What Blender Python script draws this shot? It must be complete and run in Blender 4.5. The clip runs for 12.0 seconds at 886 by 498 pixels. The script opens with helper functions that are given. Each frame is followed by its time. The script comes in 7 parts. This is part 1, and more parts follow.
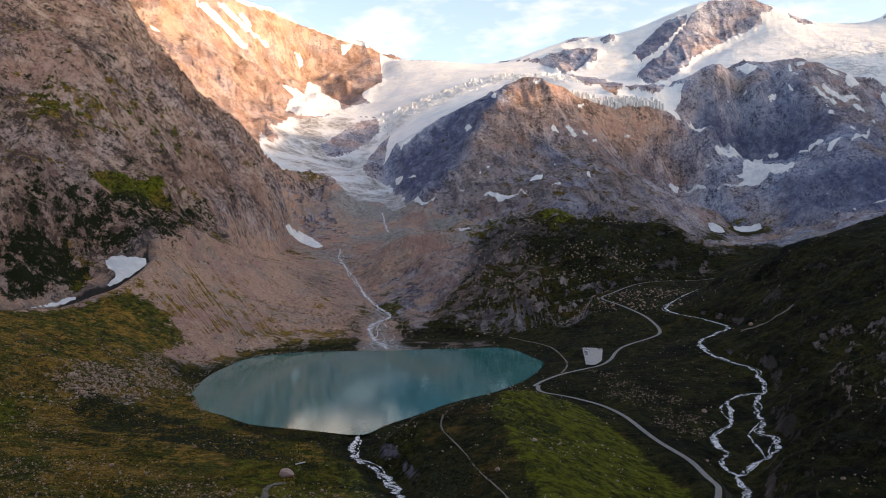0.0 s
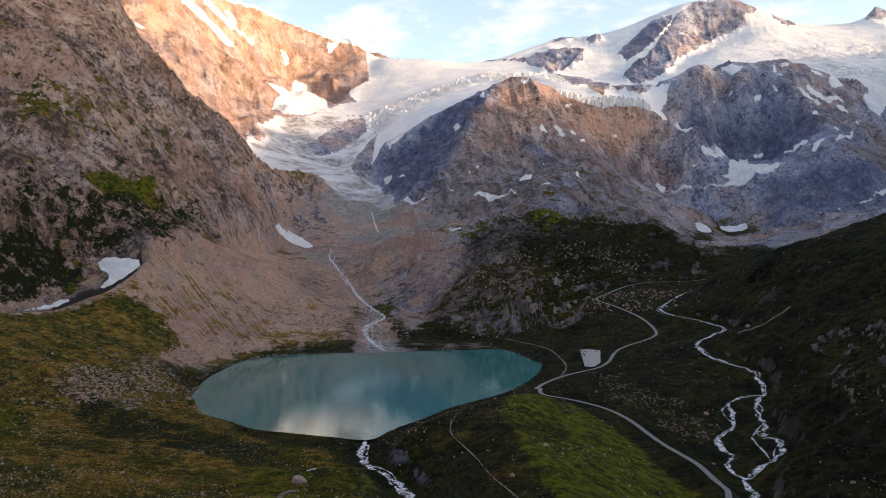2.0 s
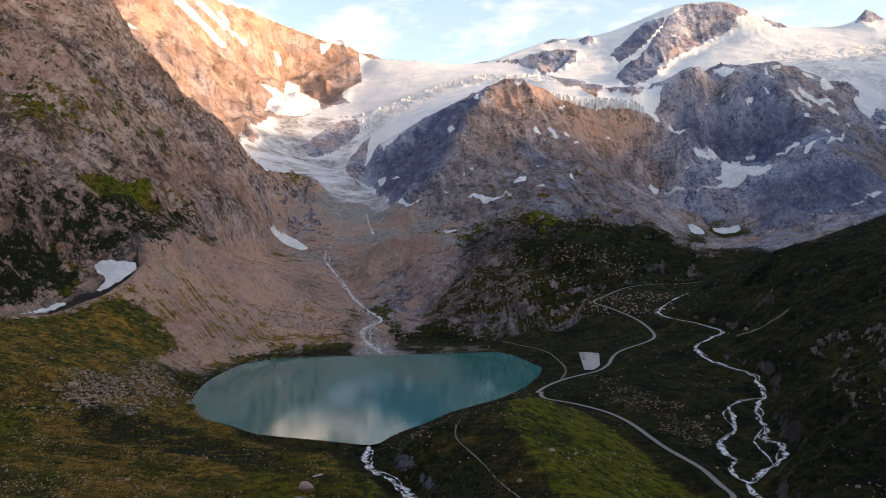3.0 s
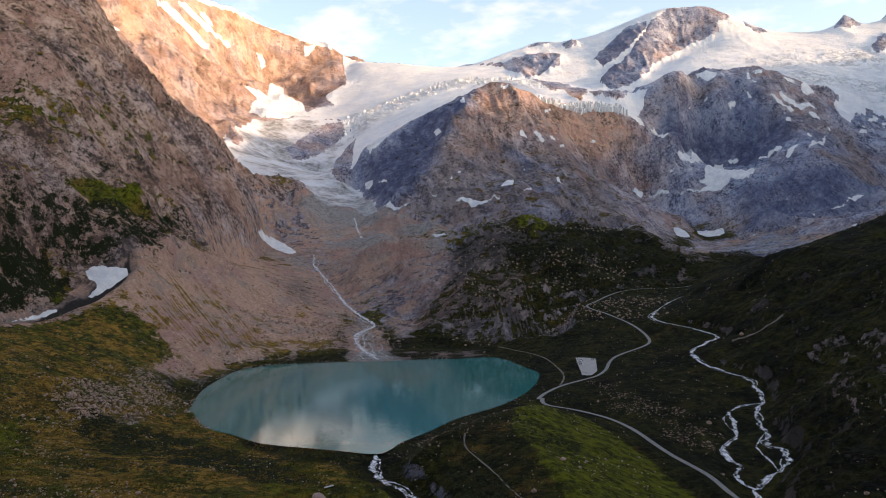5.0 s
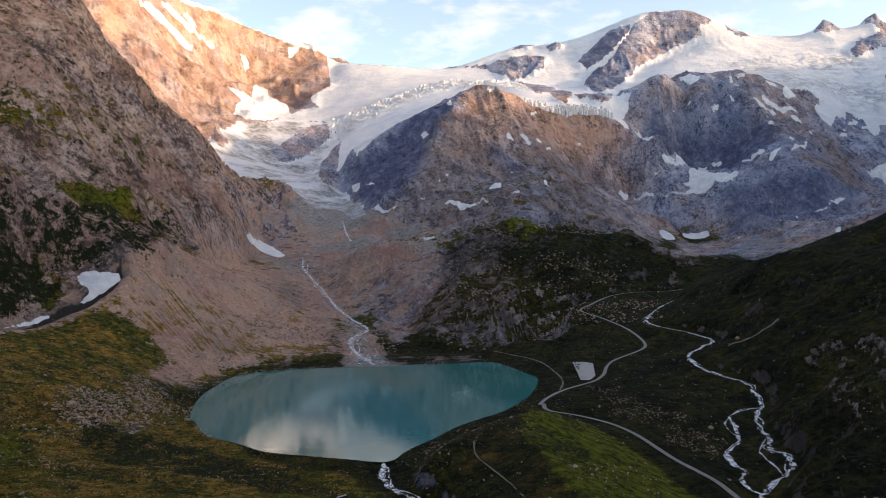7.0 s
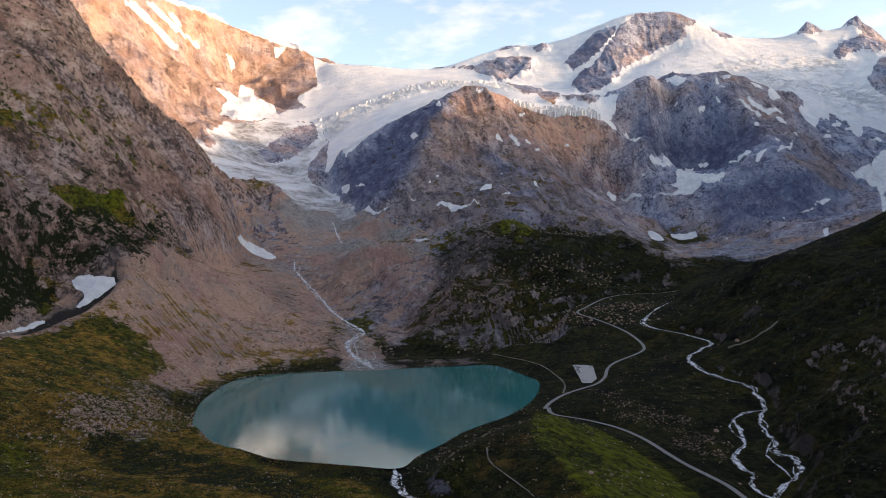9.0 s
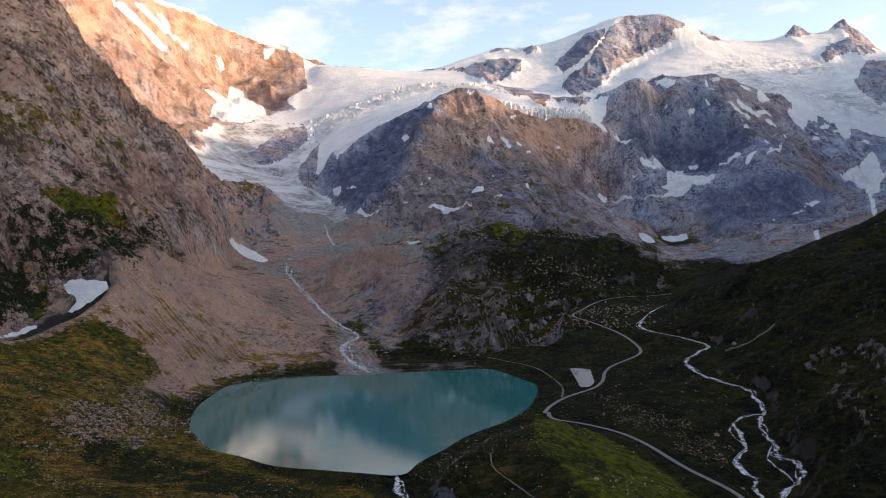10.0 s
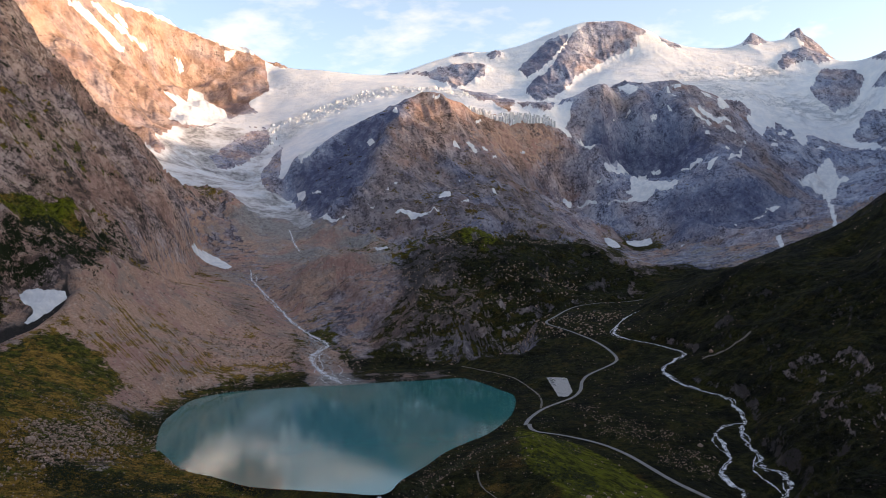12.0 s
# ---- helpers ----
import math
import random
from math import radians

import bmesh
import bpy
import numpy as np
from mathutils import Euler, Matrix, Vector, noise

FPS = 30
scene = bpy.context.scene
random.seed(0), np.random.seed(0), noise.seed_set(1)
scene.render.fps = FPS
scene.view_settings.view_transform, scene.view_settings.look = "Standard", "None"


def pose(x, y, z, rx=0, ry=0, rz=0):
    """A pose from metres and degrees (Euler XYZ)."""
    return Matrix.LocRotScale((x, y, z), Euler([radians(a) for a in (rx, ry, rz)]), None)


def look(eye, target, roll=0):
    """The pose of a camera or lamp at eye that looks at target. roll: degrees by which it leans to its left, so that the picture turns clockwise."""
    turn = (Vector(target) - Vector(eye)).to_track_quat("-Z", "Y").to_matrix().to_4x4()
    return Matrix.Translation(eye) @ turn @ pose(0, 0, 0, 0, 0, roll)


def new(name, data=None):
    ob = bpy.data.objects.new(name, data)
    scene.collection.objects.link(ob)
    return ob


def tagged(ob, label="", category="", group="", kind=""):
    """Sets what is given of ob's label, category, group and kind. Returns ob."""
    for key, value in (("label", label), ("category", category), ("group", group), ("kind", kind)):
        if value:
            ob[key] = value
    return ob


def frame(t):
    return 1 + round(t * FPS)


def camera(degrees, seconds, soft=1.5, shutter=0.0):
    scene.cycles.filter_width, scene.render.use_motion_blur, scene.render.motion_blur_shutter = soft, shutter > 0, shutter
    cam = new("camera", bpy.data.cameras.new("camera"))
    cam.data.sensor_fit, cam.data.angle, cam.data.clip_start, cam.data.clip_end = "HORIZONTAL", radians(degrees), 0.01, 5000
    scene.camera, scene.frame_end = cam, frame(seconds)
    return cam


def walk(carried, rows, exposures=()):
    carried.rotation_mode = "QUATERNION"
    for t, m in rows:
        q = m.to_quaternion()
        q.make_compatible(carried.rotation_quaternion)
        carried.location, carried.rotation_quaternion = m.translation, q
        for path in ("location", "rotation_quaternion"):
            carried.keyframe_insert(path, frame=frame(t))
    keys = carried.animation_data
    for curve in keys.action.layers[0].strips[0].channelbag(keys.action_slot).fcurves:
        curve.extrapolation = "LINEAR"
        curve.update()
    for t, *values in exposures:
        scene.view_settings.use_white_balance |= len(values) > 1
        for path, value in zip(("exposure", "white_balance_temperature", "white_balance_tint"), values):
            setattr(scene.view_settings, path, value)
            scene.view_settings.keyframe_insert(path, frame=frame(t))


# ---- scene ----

# ---- camera ----
cam = camera(60.0, 12.0, soft=0.8)
# seconds, x, y, z, yaw to the left, pitch up, roll
PATH = [
    (0, 0.00, 0.17, 125.89, -0.002, -0.774, -1.726),
    (0.5, -3.79, -0.10, 127.28, -0.332, -0.866, -1.703),
    (1, -7.82, 0.11, 128.48, -0.632, -0.932, -1.687),
    (1.5, -11.74, 0.69, 129.47, -0.941, -0.956, -1.663),
    (2, -15.41, 0.74, 130.53, -1.240, -0.955, -1.688),
    (2.5, -19.57, 0.73, 131.82, -1.565, -0.935, -1.663),
    (3, -23.56, 1.11, 133.10, -1.894, -0.907, -1.669),
    (5, -39.90, 2.19, 137.81, -3.303, -0.813, -1.726),
    (5.5, -44.16, 2.71, 138.96, -3.690, -0.793, -1.704),
    (6, -48.40, 3.03, 139.91, -4.029, -0.769, -1.714),
    (6.5, -52.46, 3.60, 140.88, -4.360, -0.758, -1.731),
    (7, -56.68, 3.82, 142.16, -4.697, -0.754, -1.768),
    (9, -73.84, 6.54, 146.51, -5.906, -0.808, -1.861),
    (9.5, -77.98, 8.01, 147.55, -6.205, -0.763, -1.894),
    (10, -81.94, 11.09, 148.66, -6.757, -0.713, -1.927),
    (10.5, -85.41, 14.67, 149.81, -7.400, -0.623, -1.939),
    (11, -88.31, 18.82, 151.04, -8.066, -0.571, -1.990),
    (11.5, -90.63, 24.02, 151.69, -8.835, -0.532, -2.006),
    (12, -93.32, 29.68, 152.64, -9.649, -0.511, -2.020),
]
walk(cam, [(t, pose(x, y, z, 0, 0, yaw) @ pose(0, 0, 0, 90 + pitch, 0, 0) @ pose(0, 0, 0, 0, 0, roll))
           for t, x, y, z, yaw, pitch, roll in PATH],
     [(0.0, 1.78, 7150, 14), (6.0, 1.74, 7050, 14), (12.0, 1.64, 6850, 14)])

# ---- sky and sun: late light from behind the western ridge ----
SUN_AZIMUTH, SUN_ELEVATION = 107.0, 7.5  # degrees clockwise from +y


def build_world():
    world = bpy.data.worlds.new("evening_sky")
    scene.world = world
    world.use_nodes = True
    nt = world.node_tree
    nt.nodes.clear()
    n, link = nt.nodes.new, nt.links.new
    out, bg = n("ShaderNodeOutputWorld"), n("ShaderNodeBackground")
    sky = n("ShaderNodeTexSky")
    sky.sky_type, sky.sun_disc = "NISHITA", False
    sky.sun_elevation, sky.sun_rotation = radians(SUN_ELEVATION), radians(SUN_AZIMUTH)
    sky.altitude, sky.air_density, sky.dust_density, sky.ozone_density = 2000, 1.0, 7.0, 1.0
    # thin clouds, stretched along the horizon
    coord, mapping = n("ShaderNodeTexCoord"), n("ShaderNodeMapping")
    mapping.inputs["Scale"].default_value = (1.0, 1.0, 2.6)
    noise_a, noise_b = n("ShaderNodeTexNoise"), n("ShaderNodeTexNoise")
    noise_a.inputs["Scale"].default_value, noise_a.inputs["Detail"].default_value, noise_a.inputs["Roughness"].default_value = 5.0, 7, 0.6
    noise_b.inputs["Scale"].default_value, noise_b.inputs["Detail"].default_value = 17.0, 6
    add = n("ShaderNodeMath")
    add.operation = "MULTIPLY_ADD"
    add.inputs[1].default_value = 0.35
    ramp = n("ShaderNodeValToRGB")
    ramp.color_ramp.elements[0].position, ramp.color_ramp.elements[1].position = 0.70, 1.02
    ramp.color_ramp.elements[0].color, ramp.color_ramp.elements[1].color = (0.04, 0.04, 0.04, 1), (0.36, 0.36, 0.36, 1)
    mix = n("ShaderNodeMix")
    mix.data_type = "RGBA"
    cloud = n("ShaderNodeRGB")
    cloud.outputs[0].default_value = (6.0, 4.7, 3.9, 1)
    link(coord.outputs["Generated"], mapping.inputs["Vector"])
    link(mapping.outputs[0], noise_a.inputs["Vector"])
    link(mapping.outputs[0], noise_b.inputs["Vector"])
    link(noise_b.outputs["Fac"], add.inputs[0])
    link(noise_a.outputs["Fac"], add.inputs[2])
    link(add.outputs[0], ramp.inputs["Fac"])
    link(ramp.outputs["Color"], mix.inputs["Factor"])
    link(sky.outputs[0], mix.inputs["A"])
    link(cloud.outputs[0], mix.inputs["B"])
    link(mix.outputs["Result"], bg.inputs["Color"])
    bg.inputs["Strength"].default_value = 0.15
    link(bg.outputs[0], out.inputs["Surface"])


build_world()
sun_data = bpy.data.lights.new("sun", "SUN")
sun_data.energy, sun_data.angle, sun_data.color = 1.95, radians(2.5), (1.0, 0.71, 0.48)
sun = new("sun", sun_data)
sa, se = radians(SUN_AZIMUTH), radians(SUN_ELEVATION)
sun.matrix_world = look((math.sin(sa) * math.cos(se) * 3000, math.cos(sa) * math.cos(se) * 3000, math.sin(se) * 3000), (0, 0, 0))

# -- land --
# ---- the lie of the land: named crests, feet and beds, between which the ground is stretched like a membrane ----
ORIGIN = (-45.0, 10.0)      # centre of the polar survey grid
R_MIN, R_MAX, AZ_CELLS = 12.0, 5200.0, 1200
CELL = 2 * math.pi / AZ_CELLS
R_CELLS = int(math.log(R_MAX / R_MIN) / CELL) + 1
LANDS = ["valley", "moraine", "mountain_west", "knoll", "rock_hill", "hill_right", "dome", "massif", "glacier", "peak", "ridge_east", "mountain_far"]
SURVEY = []


def crest(name, land, *points):
    """A line of the land that the ground passes through: x, y, z in metres."""
    SURVEY.append((name, LANDS.index(land), np.array(points, float)))


crest('river_bed', 'valley', (150, 375, -27), (160, 415, -25), (171, 455, -21), (224, 555, -13), (256, 620, -4), (248, 700, 10), (250, 750, 18), (298, 806, 25), (258, 890, 36), (313, 990, 44), (391, 1130, 52))
crest('plain_edge', 'valley', (542, 1400, 61), (722, 1900, 83), (909, 2300, 125))
crest('road_line', 'valley', (140, 400, -11), (142, 475, -11), (134, 510, -11), (125, 565, -8), (95, 615, -4), (73, 632, 2), (107, 690, 1), (147, 738, 0), (172, 775, 7), (232, 828, 17), (227, 900, 31), (206, 1005, 45), (253, 1060, 52))
crest('valley_mid', 'valley', (187, 620, -2), (191, 720, 5), (241, 815, 12))
crest('outlet_stream', 'valley', (-51, 480, -3), (-29, 400, -6), (-24, 390, -6))
crest('stream', 'valley', (-83, 950, 4), (-105, 1080, 20), (-118, 1220, 28), (-169, 1430, 60), (-217, 1625, 107), (-179, 1700, 128), (-136, 1800, 160), (-114, 1900, 203))
crest('delta_right', 'valley', (-20, 960, 1), (43, 950, 0), (92, 880, 4))
crest('near_left', 'valley', (-58, 400, 1), (-85, 418, 5), (-137, 470, 2), (-205, 510, 5), (-252, 530, 9))
crest('near_left_low', 'valley', (-48, 325, 5), (-95, 322, 8), (-141, 318, 11), (-183, 310, 15))
crest('left_grass', 'moraine', (-281, 480, 15), (-294, 545, 27), (-305, 597, 45))
crest('boulder_field', 'moraine', (-235, 690, -3), (-260, 640, 17), (-283, 579, 30))
crest('moraine_crest', 'moraine', (-447, 640, 82), (-426, 735, 71), (-400, 790, 67), (-373, 865, 81), (-357, 905, 98), (-348, 950, 124))
crest('moraine_foot', 'moraine', (-262, 780, 9), (-241, 840, 1), (-221, 900, 15), (-190, 960, 13), (-136, 980, 13))
crest('moraine_side', 'moraine', (-305, 850, 49), (-277, 960, 65), (-230, 1090, 39), (-149, 1080, 21))
crest('scree_mid', 'moraine', (-343, 1197, 123), (-324, 1400, 97), (-315, 1765, 139), (-354, 1700, 167))
crest('mountain_foot', 'mountain_west', (-475, 820, 81), (-436, 890, 88), (-411, 940, 116), (-362, 980, 128))
crest('face_low', 'mountain_west', (-549, 760, 177), (-470, 904, 202), (-434, 1054, 214), (-373, 1150, 199), (-357, 1420, 181), (-351, 1700, 240))
crest('face_mid', 'mountain_west', (-663, 880, 303), (-598, 1050, 343), (-534, 1184, 380), (-483, 1380, 366), (-434, 1560, 314))
crest('rib_crest', 'mountain_west', (-311, 1900, 167), (-360, 1880, 265), (-380, 1850, 304), (-417, 1820, 343), (-450, 1780, 383), (-488, 1720, 409), (-534, 1620, 454), (-555, 1540, 507), (-580, 1500, 553), (-610, 1470, 599), (-668, 1430, 714), (-742, 1400, 826), (-865, 1300, 867), (-1056, 1150, 849))
crest('rib_back', 'mountain_west', (-502, 2200, 291), (-661, 2250, 349), (-873, 2300, 528), (-1055, 2300, 618))
crest('knoll_crest', 'knoll', (-44, 440, 8), (-18, 470, 18), (21, 500, 21), (42, 520, 22), (66, 560, 13))
crest('knoll_top', 'knoll', (28, 480, 21), (34, 430, 18), (44, 360, 11), (47, 300, 10))
crest('knoll_side', 'knoll', (94, 560, 0), (120, 500, -13), (125, 420, -17), (118, 370, -19))
crest('knoll_west', 'knoll', (-18, 440, 7), (1, 380, 3), (10, 320, 3))
crest('hill_crest', 'rock_hill', (-23, 1150, 10), (30, 1200, 57), (88, 1250, 107), (148, 1280, 143), (194, 1300, 167), (235, 1290, 154), (301, 1290, 143), (377, 1290, 136), (417, 1270, 105), (478, 1260, 69))
crest('hill_front', 'rock_hill', (-54, 1080, 14), (21, 1125, 43), (121, 1089, 77), (188, 1083, 68), (276, 1120, 70), (377, 1150, 57))
crest('hill_foot', 'rock_hill', (45, 990, 10), (122, 960, 14), (190, 1020, 39), (250, 1080, 57))
crest('hill_left', 'rock_hill', (-146, 1350, 33), (-73, 1440, 99), (-27, 1560, 130), (21, 1640, 143))
crest('hill_back', 'rock_hill', (84, 1480, 126), (231, 1550, 145), (373, 1600, 120), (525, 1600, 84))
crest('right_crest', 'hill_right', (359, 1050, 51), (372, 980, 73), (395, 900, 103), (412, 880, 112), (435, 860, 118), (465, 835, 125))
crest('right_crest_far', 'hill_right', (566, 900, 133), (583, 890, 163), (605, 870, 192), (645, 840, 230), (723, 800, 280))
crest('right_mid_far', 'hill_right', (496, 800, 111), (513, 760, 141), (567, 720, 186))
crest('right_mid', 'hill_right', (307, 750, 32), (353, 745, 62), (384, 712, 88), (434, 680, 104))
crest('right_low', 'hill_right', (283, 640, 10), (320, 611, 34), (353, 590, 47), (418, 560, 57))
crest('right_foot', 'hill_right', (245, 550, 0), (225, 480, -8), (184, 400, -12), (166, 350, -13))
crest('right_back', 'hill_right', (538, 1150, 87), (635, 1100, 101), (783, 1100, 121))
crest('right_valley', 'hill_right', (765, 1450, 106), (945, 1400, 121), (1160, 1350, 133))
crest('dome_left_crest', 'dome', (-217, 2280, 351), (-167, 2300, 403), (-99, 2340, 447), (-12, 2380, 493), (115, 2440, 557), (190, 2470, 597), (239, 2500, 634), (315, 2520, 649), (391, 2540, 630), (457, 2600, 614))
crest('cliff_top', 'dome', (464, 2640, 606), (555, 2660, 583), (677, 2680, 583), (791, 2700, 568), (823, 2680, 530))
crest('dome_low', 'dome', (-121, 2050, 269), (28, 1950, 258), (154, 1858, 223), (269, 1942, 262), (421, 2120, 289), (553, 2350, 304), (783, 2614, 282))
crest('dome_foot', 'dome', (-85, 1850, 187), (97, 1700, 176), (276, 1720, 184), (514, 1900, 149), (790, 2250, 140))
crest('massif_crest', 'massif', (848, 2760, 562), (911, 2820, 680), (988, 2860, 742), (1080, 2880, 765), (1153, 2880, 721), (1290, 2900, 753), (1429, 2880, 755), (1518, 2850, 703), (1562, 2800, 619), (1580, 2720, 494), (1600, 2650, 395))
crest('massif_low', 'massif', (910, 2690, 341), (1111, 2697, 320), (1168, 2560, 341), (1181, 2430, 363))
crest('dome_shoulder', 'dome', (208, 2450, 588), (172, 2330, 519), (127, 2180, 439), (75, 2020, 343), (24, 1900, 267))
crest('dome_flank', 'dome', (52, 2390, 469), (-30, 2290, 373), (-84, 2170, 299))
crest('dome_mid', 'dome', (231, 2330, 492), (350, 2334, 449), (495, 2390, 432))
crest('dome_rib', 'dome', (329, 2500, 632), (316, 2370, 522), (268, 2240, 403), (208, 2040, 297))
crest('tower_rib', 'massif', (1064, 2868, 753), (1010, 2760, 656), (942, 2670, 550), (907, 2640, 467))
crest('middle_rib', 'massif', (1218, 2885, 720), (1173, 2790, 628), (1125, 2720, 528))
crest('inner_rib', 'massif', (1328, 2890, 730), (1292, 2800, 638), (1266, 2700, 534))
crest('tower_gully', 'massif', (1165, 2930, 713), (1149, 2900, 627), (1093, 2850, 544))
crest('inner_gully', 'massif', (1292, 2940, 708), (1256, 2890, 612), (1247, 2850, 541))
crest('face_foot', 'massif', (982, 2720, 429), (1113, 2760, 391), (1223, 2720, 389), (1283, 2660, 427))
crest('right_rib', 'massif', (1400, 2862, 734), (1323, 2730, 628), (1296, 2600, 526), (1296, 2490, 442), (1290, 2400, 396))
crest('dome_gully', 'dome', (611, 2660, 513), (665, 2610, 447), (698, 2540, 371), (720, 2500, 297))
crest('spur_crest', 'massif', (1138, 2380, 324), (1201, 2330, 351), (1282, 2290, 358), (1358, 2250, 305), (1422, 2200, 185))
crest('massif_foot', 'massif', (801, 2600, 250), (861, 2400, 140), (933, 2360, 128), (977, 2150, 140), (1177, 2065, 212), (1295, 2050, 166))
crest('sandur_back', 'massif', (885, 1950, 103), (1098, 1900, 132), (1283, 1900, 126))
crest('ice_tongue_line', 'glacier', (-110, 1960, 220), (-144, 2150, 261), (-207, 2588, 345), (-427, 2650, 407), (-527, 2900, 552), (-291, 2850, 454), (-230, 3001, 518))
crest('ice_fall', 'glacier', (-197, 3080, 602), (-84, 3150, 667), (58, 3250, 739), (258, 3350, 814), (449, 3300, 810), (511, 2900, 691))
crest('ice_bowl', 'glacier', (-547, 3150, 658), (-446, 3250, 671), (-307, 3300, 687), (-215, 3420, 767))
crest('ice_saddle', 'glacier', (-232, 3780, 1014), (-93, 3760, 1008), (58, 3750, 990), (167, 3740, 974), (353, 3820, 987), (504, 3700, 938))
crest('peak_ridge', 'peak', (341, 3800, 990), (529, 3900, 1073), (728, 4000, 1157), (880, 4000, 1152), (1036, 4000, 1189), (1253, 3980, 1277), (1402, 3950, 1330), (1581, 3920, 1324), (1730, 3900, 1248), (1905, 3900, 1162), (2086, 3900, 1154), (2229, 3860, 1157), (2273, 3820, 1238), (2338, 3820, 1172), (2426, 3800, 1186), (2514, 3780, 1212), (2584, 3740, 1150), (2614, 3650, 1029), (2620, 3450, 971), (2523, 3150, 961), (2493, 2850, 998), (2645, 2600, 1104))
crest('peak_rib', 'peak', (1370, 3900, 1265), (1186, 3780, 1124), (1035, 3650, 986), (907, 3480, 821))
crest('peak_face', 'peak', (1139, 3720, 1082), (1241, 3780, 1095), (1414, 3800, 1067), (1574, 3780, 1085), (1240, 3550, 917), (1062, 3400, 825))
crest('upper_snow', 'peak', (476, 3500, 864), (682, 3500, 858), (799, 3350, 797), (936, 3150, 729), (919, 2950, 657))
crest('snowfield', 'peak', (1327, 3500, 941), (1563, 3400, 909), (1786, 3350, 878), (1864, 3200, 781), (1786, 2950, 620))
crest('ridge_east_crest', 'ridge_east', (-1182, 2950, 1323), (-1030, 3200, 1254), (-861, 3450, 1216), (-768, 3600, 1225), (-638, 3750, 1198), (-491, 3880, 1159), (-357, 3950, 1130), (-282, 3900, 1064), (-242, 3720, 933), (-353, 3550, 821))
crest('ridge_east_face', 'ridge_east', (-1033, 2750, 889), (-867, 3167, 948), (-786, 3300, 859), (-644, 3680, 869), (-480, 3750, 946), (-374, 3800, 995))
crest('ridge_east_foot', 'ridge_east', (-849, 2600, 672), (-713, 2720, 562), (-612, 2900, 587), (-593, 3150, 682), (-570, 3600, 816), (-393, 3420, 722))
crest('side_ice_foot', 'massif', (1754, 2950, 554), (1932, 3000, 598), (2027, 2950, 541), (2055, 2850, 481), (2185, 2850, 495), (2246, 2800, 453), (2363, 2700, 417))
crest('side_ice', 'peak', (1899, 3150, 701), (2092, 3150, 700), (2191, 3060, 622), (2275, 3060, 646), (2451, 3150, 801))
crest('couloir', 'massif', (1978, 2800, 453), (1804, 2650, 367), (1707, 2480, 273), (1630, 2380, 210), (1560, 2250, 139))
crest('wall_foot', 'massif', (1909, 2600, 371), (2005, 2550, 364), (2131, 2450, 331))
crest('wall_low', 'massif', (1690, 2350, 255), (1673, 2250, 231), (1735, 2200, 253), (1848, 2100, 253))
crest('moraine_trough', 'moraine', (-470, 650, 66), (-450, 742, 56), (-422, 800, 52), (-392, 876, 66), (-374, 920, 84), (-364, 962, 112))
crest('west_ridge', 'mountain_far', (-600, -2600, 450), (300, -1900, 650), (900, -900, 760), (1400, 0, 880), (1600, 600, 960), (1680, 1000, 970), (1760, 1400, 840), (1900, 1800, 700), (2060, 2130, 690), (2190, 2400, 790), (2250, 2520, 900))
crest('west_foot', 'mountain_far', (1100, 1000, 300), (1300, 1250, 280), (1500, 1500, 300), (1800, 1950, 400))
# slope out of view, raised to keep skylight off the valley floor
crest('west_slope', 'hill_right', (500, -600, 420), (640, -200, 470), (740, 150, 480), (800, 450, 470), (860, 650, 440))
crest('ground_under', 'valley', (-260, 60, 10), (-100, 120, 0), (60, 130, -20), (140, 200, -30))
crest('ground_right', 'valley', (220, 330, -14), (260, 200, -10), (260, 0, -5), (220, -200, -15))
crest('ground_centre', 'valley', (-20, 10, -12), (-45, 38, -10), (-72, 10, -8), (-45, -18, -8), (-20, 10, -12))
crest('ground_ring', 'valley', (60, 0, -10), (-30, -110, 0), (-150, 0, 8), (-260, 60, 14))
crest('ground_behind', 'valley', (-300, -300, 30), (0, -350, -10), (250, -350, -30))
crest('north_wall', 'mountain_far', (-3500, -900, 900), (-2500, -2200, 800), (-600, -2600, 500))
crest('west_mountain_top', 'mountain_west', (-1056, 1150, 849), (-1300, 700, 800), (-1500, 0, 800), (-1700, -700, 700))
crest('west_mountain_foot', 'moraine', (-450, 560, 95), (-450, 300, 70), (-420, 0, 60), (-500, -300, 60))
crest('back_rim', 'peak', (-1600, 4700, 700), (-600, 4950, 700), (600, 5000, 800), (1800, 4600, 800), (2700, 4300, 800), (3400, 3900, 800))

SHORE = [(-219, 654), (-230, 734), (-228, 791), (-219, 850), (-187, 877), (-149, 882), (-97, 880), (-64, 873), (-19, 877), (26, 872), (68, 868), (90, 792), (95, 751), (72, 678), (42, 626), (19, 602), (-3, 579), (-22, 549), (-42, 522), (-56, 497), (-83, 508), (-110, 521), (-139, 536), (-164, 564), (-190, 591), (-213, 644)
]


def polar(x, y):
    dx, dy = x - ORIGIN[0], y - ORIGIN[1]
    return np.arctan2(dx, dy), np.log(np.maximum(np.hypot(dx, dy), R_MIN) / R_MIN)


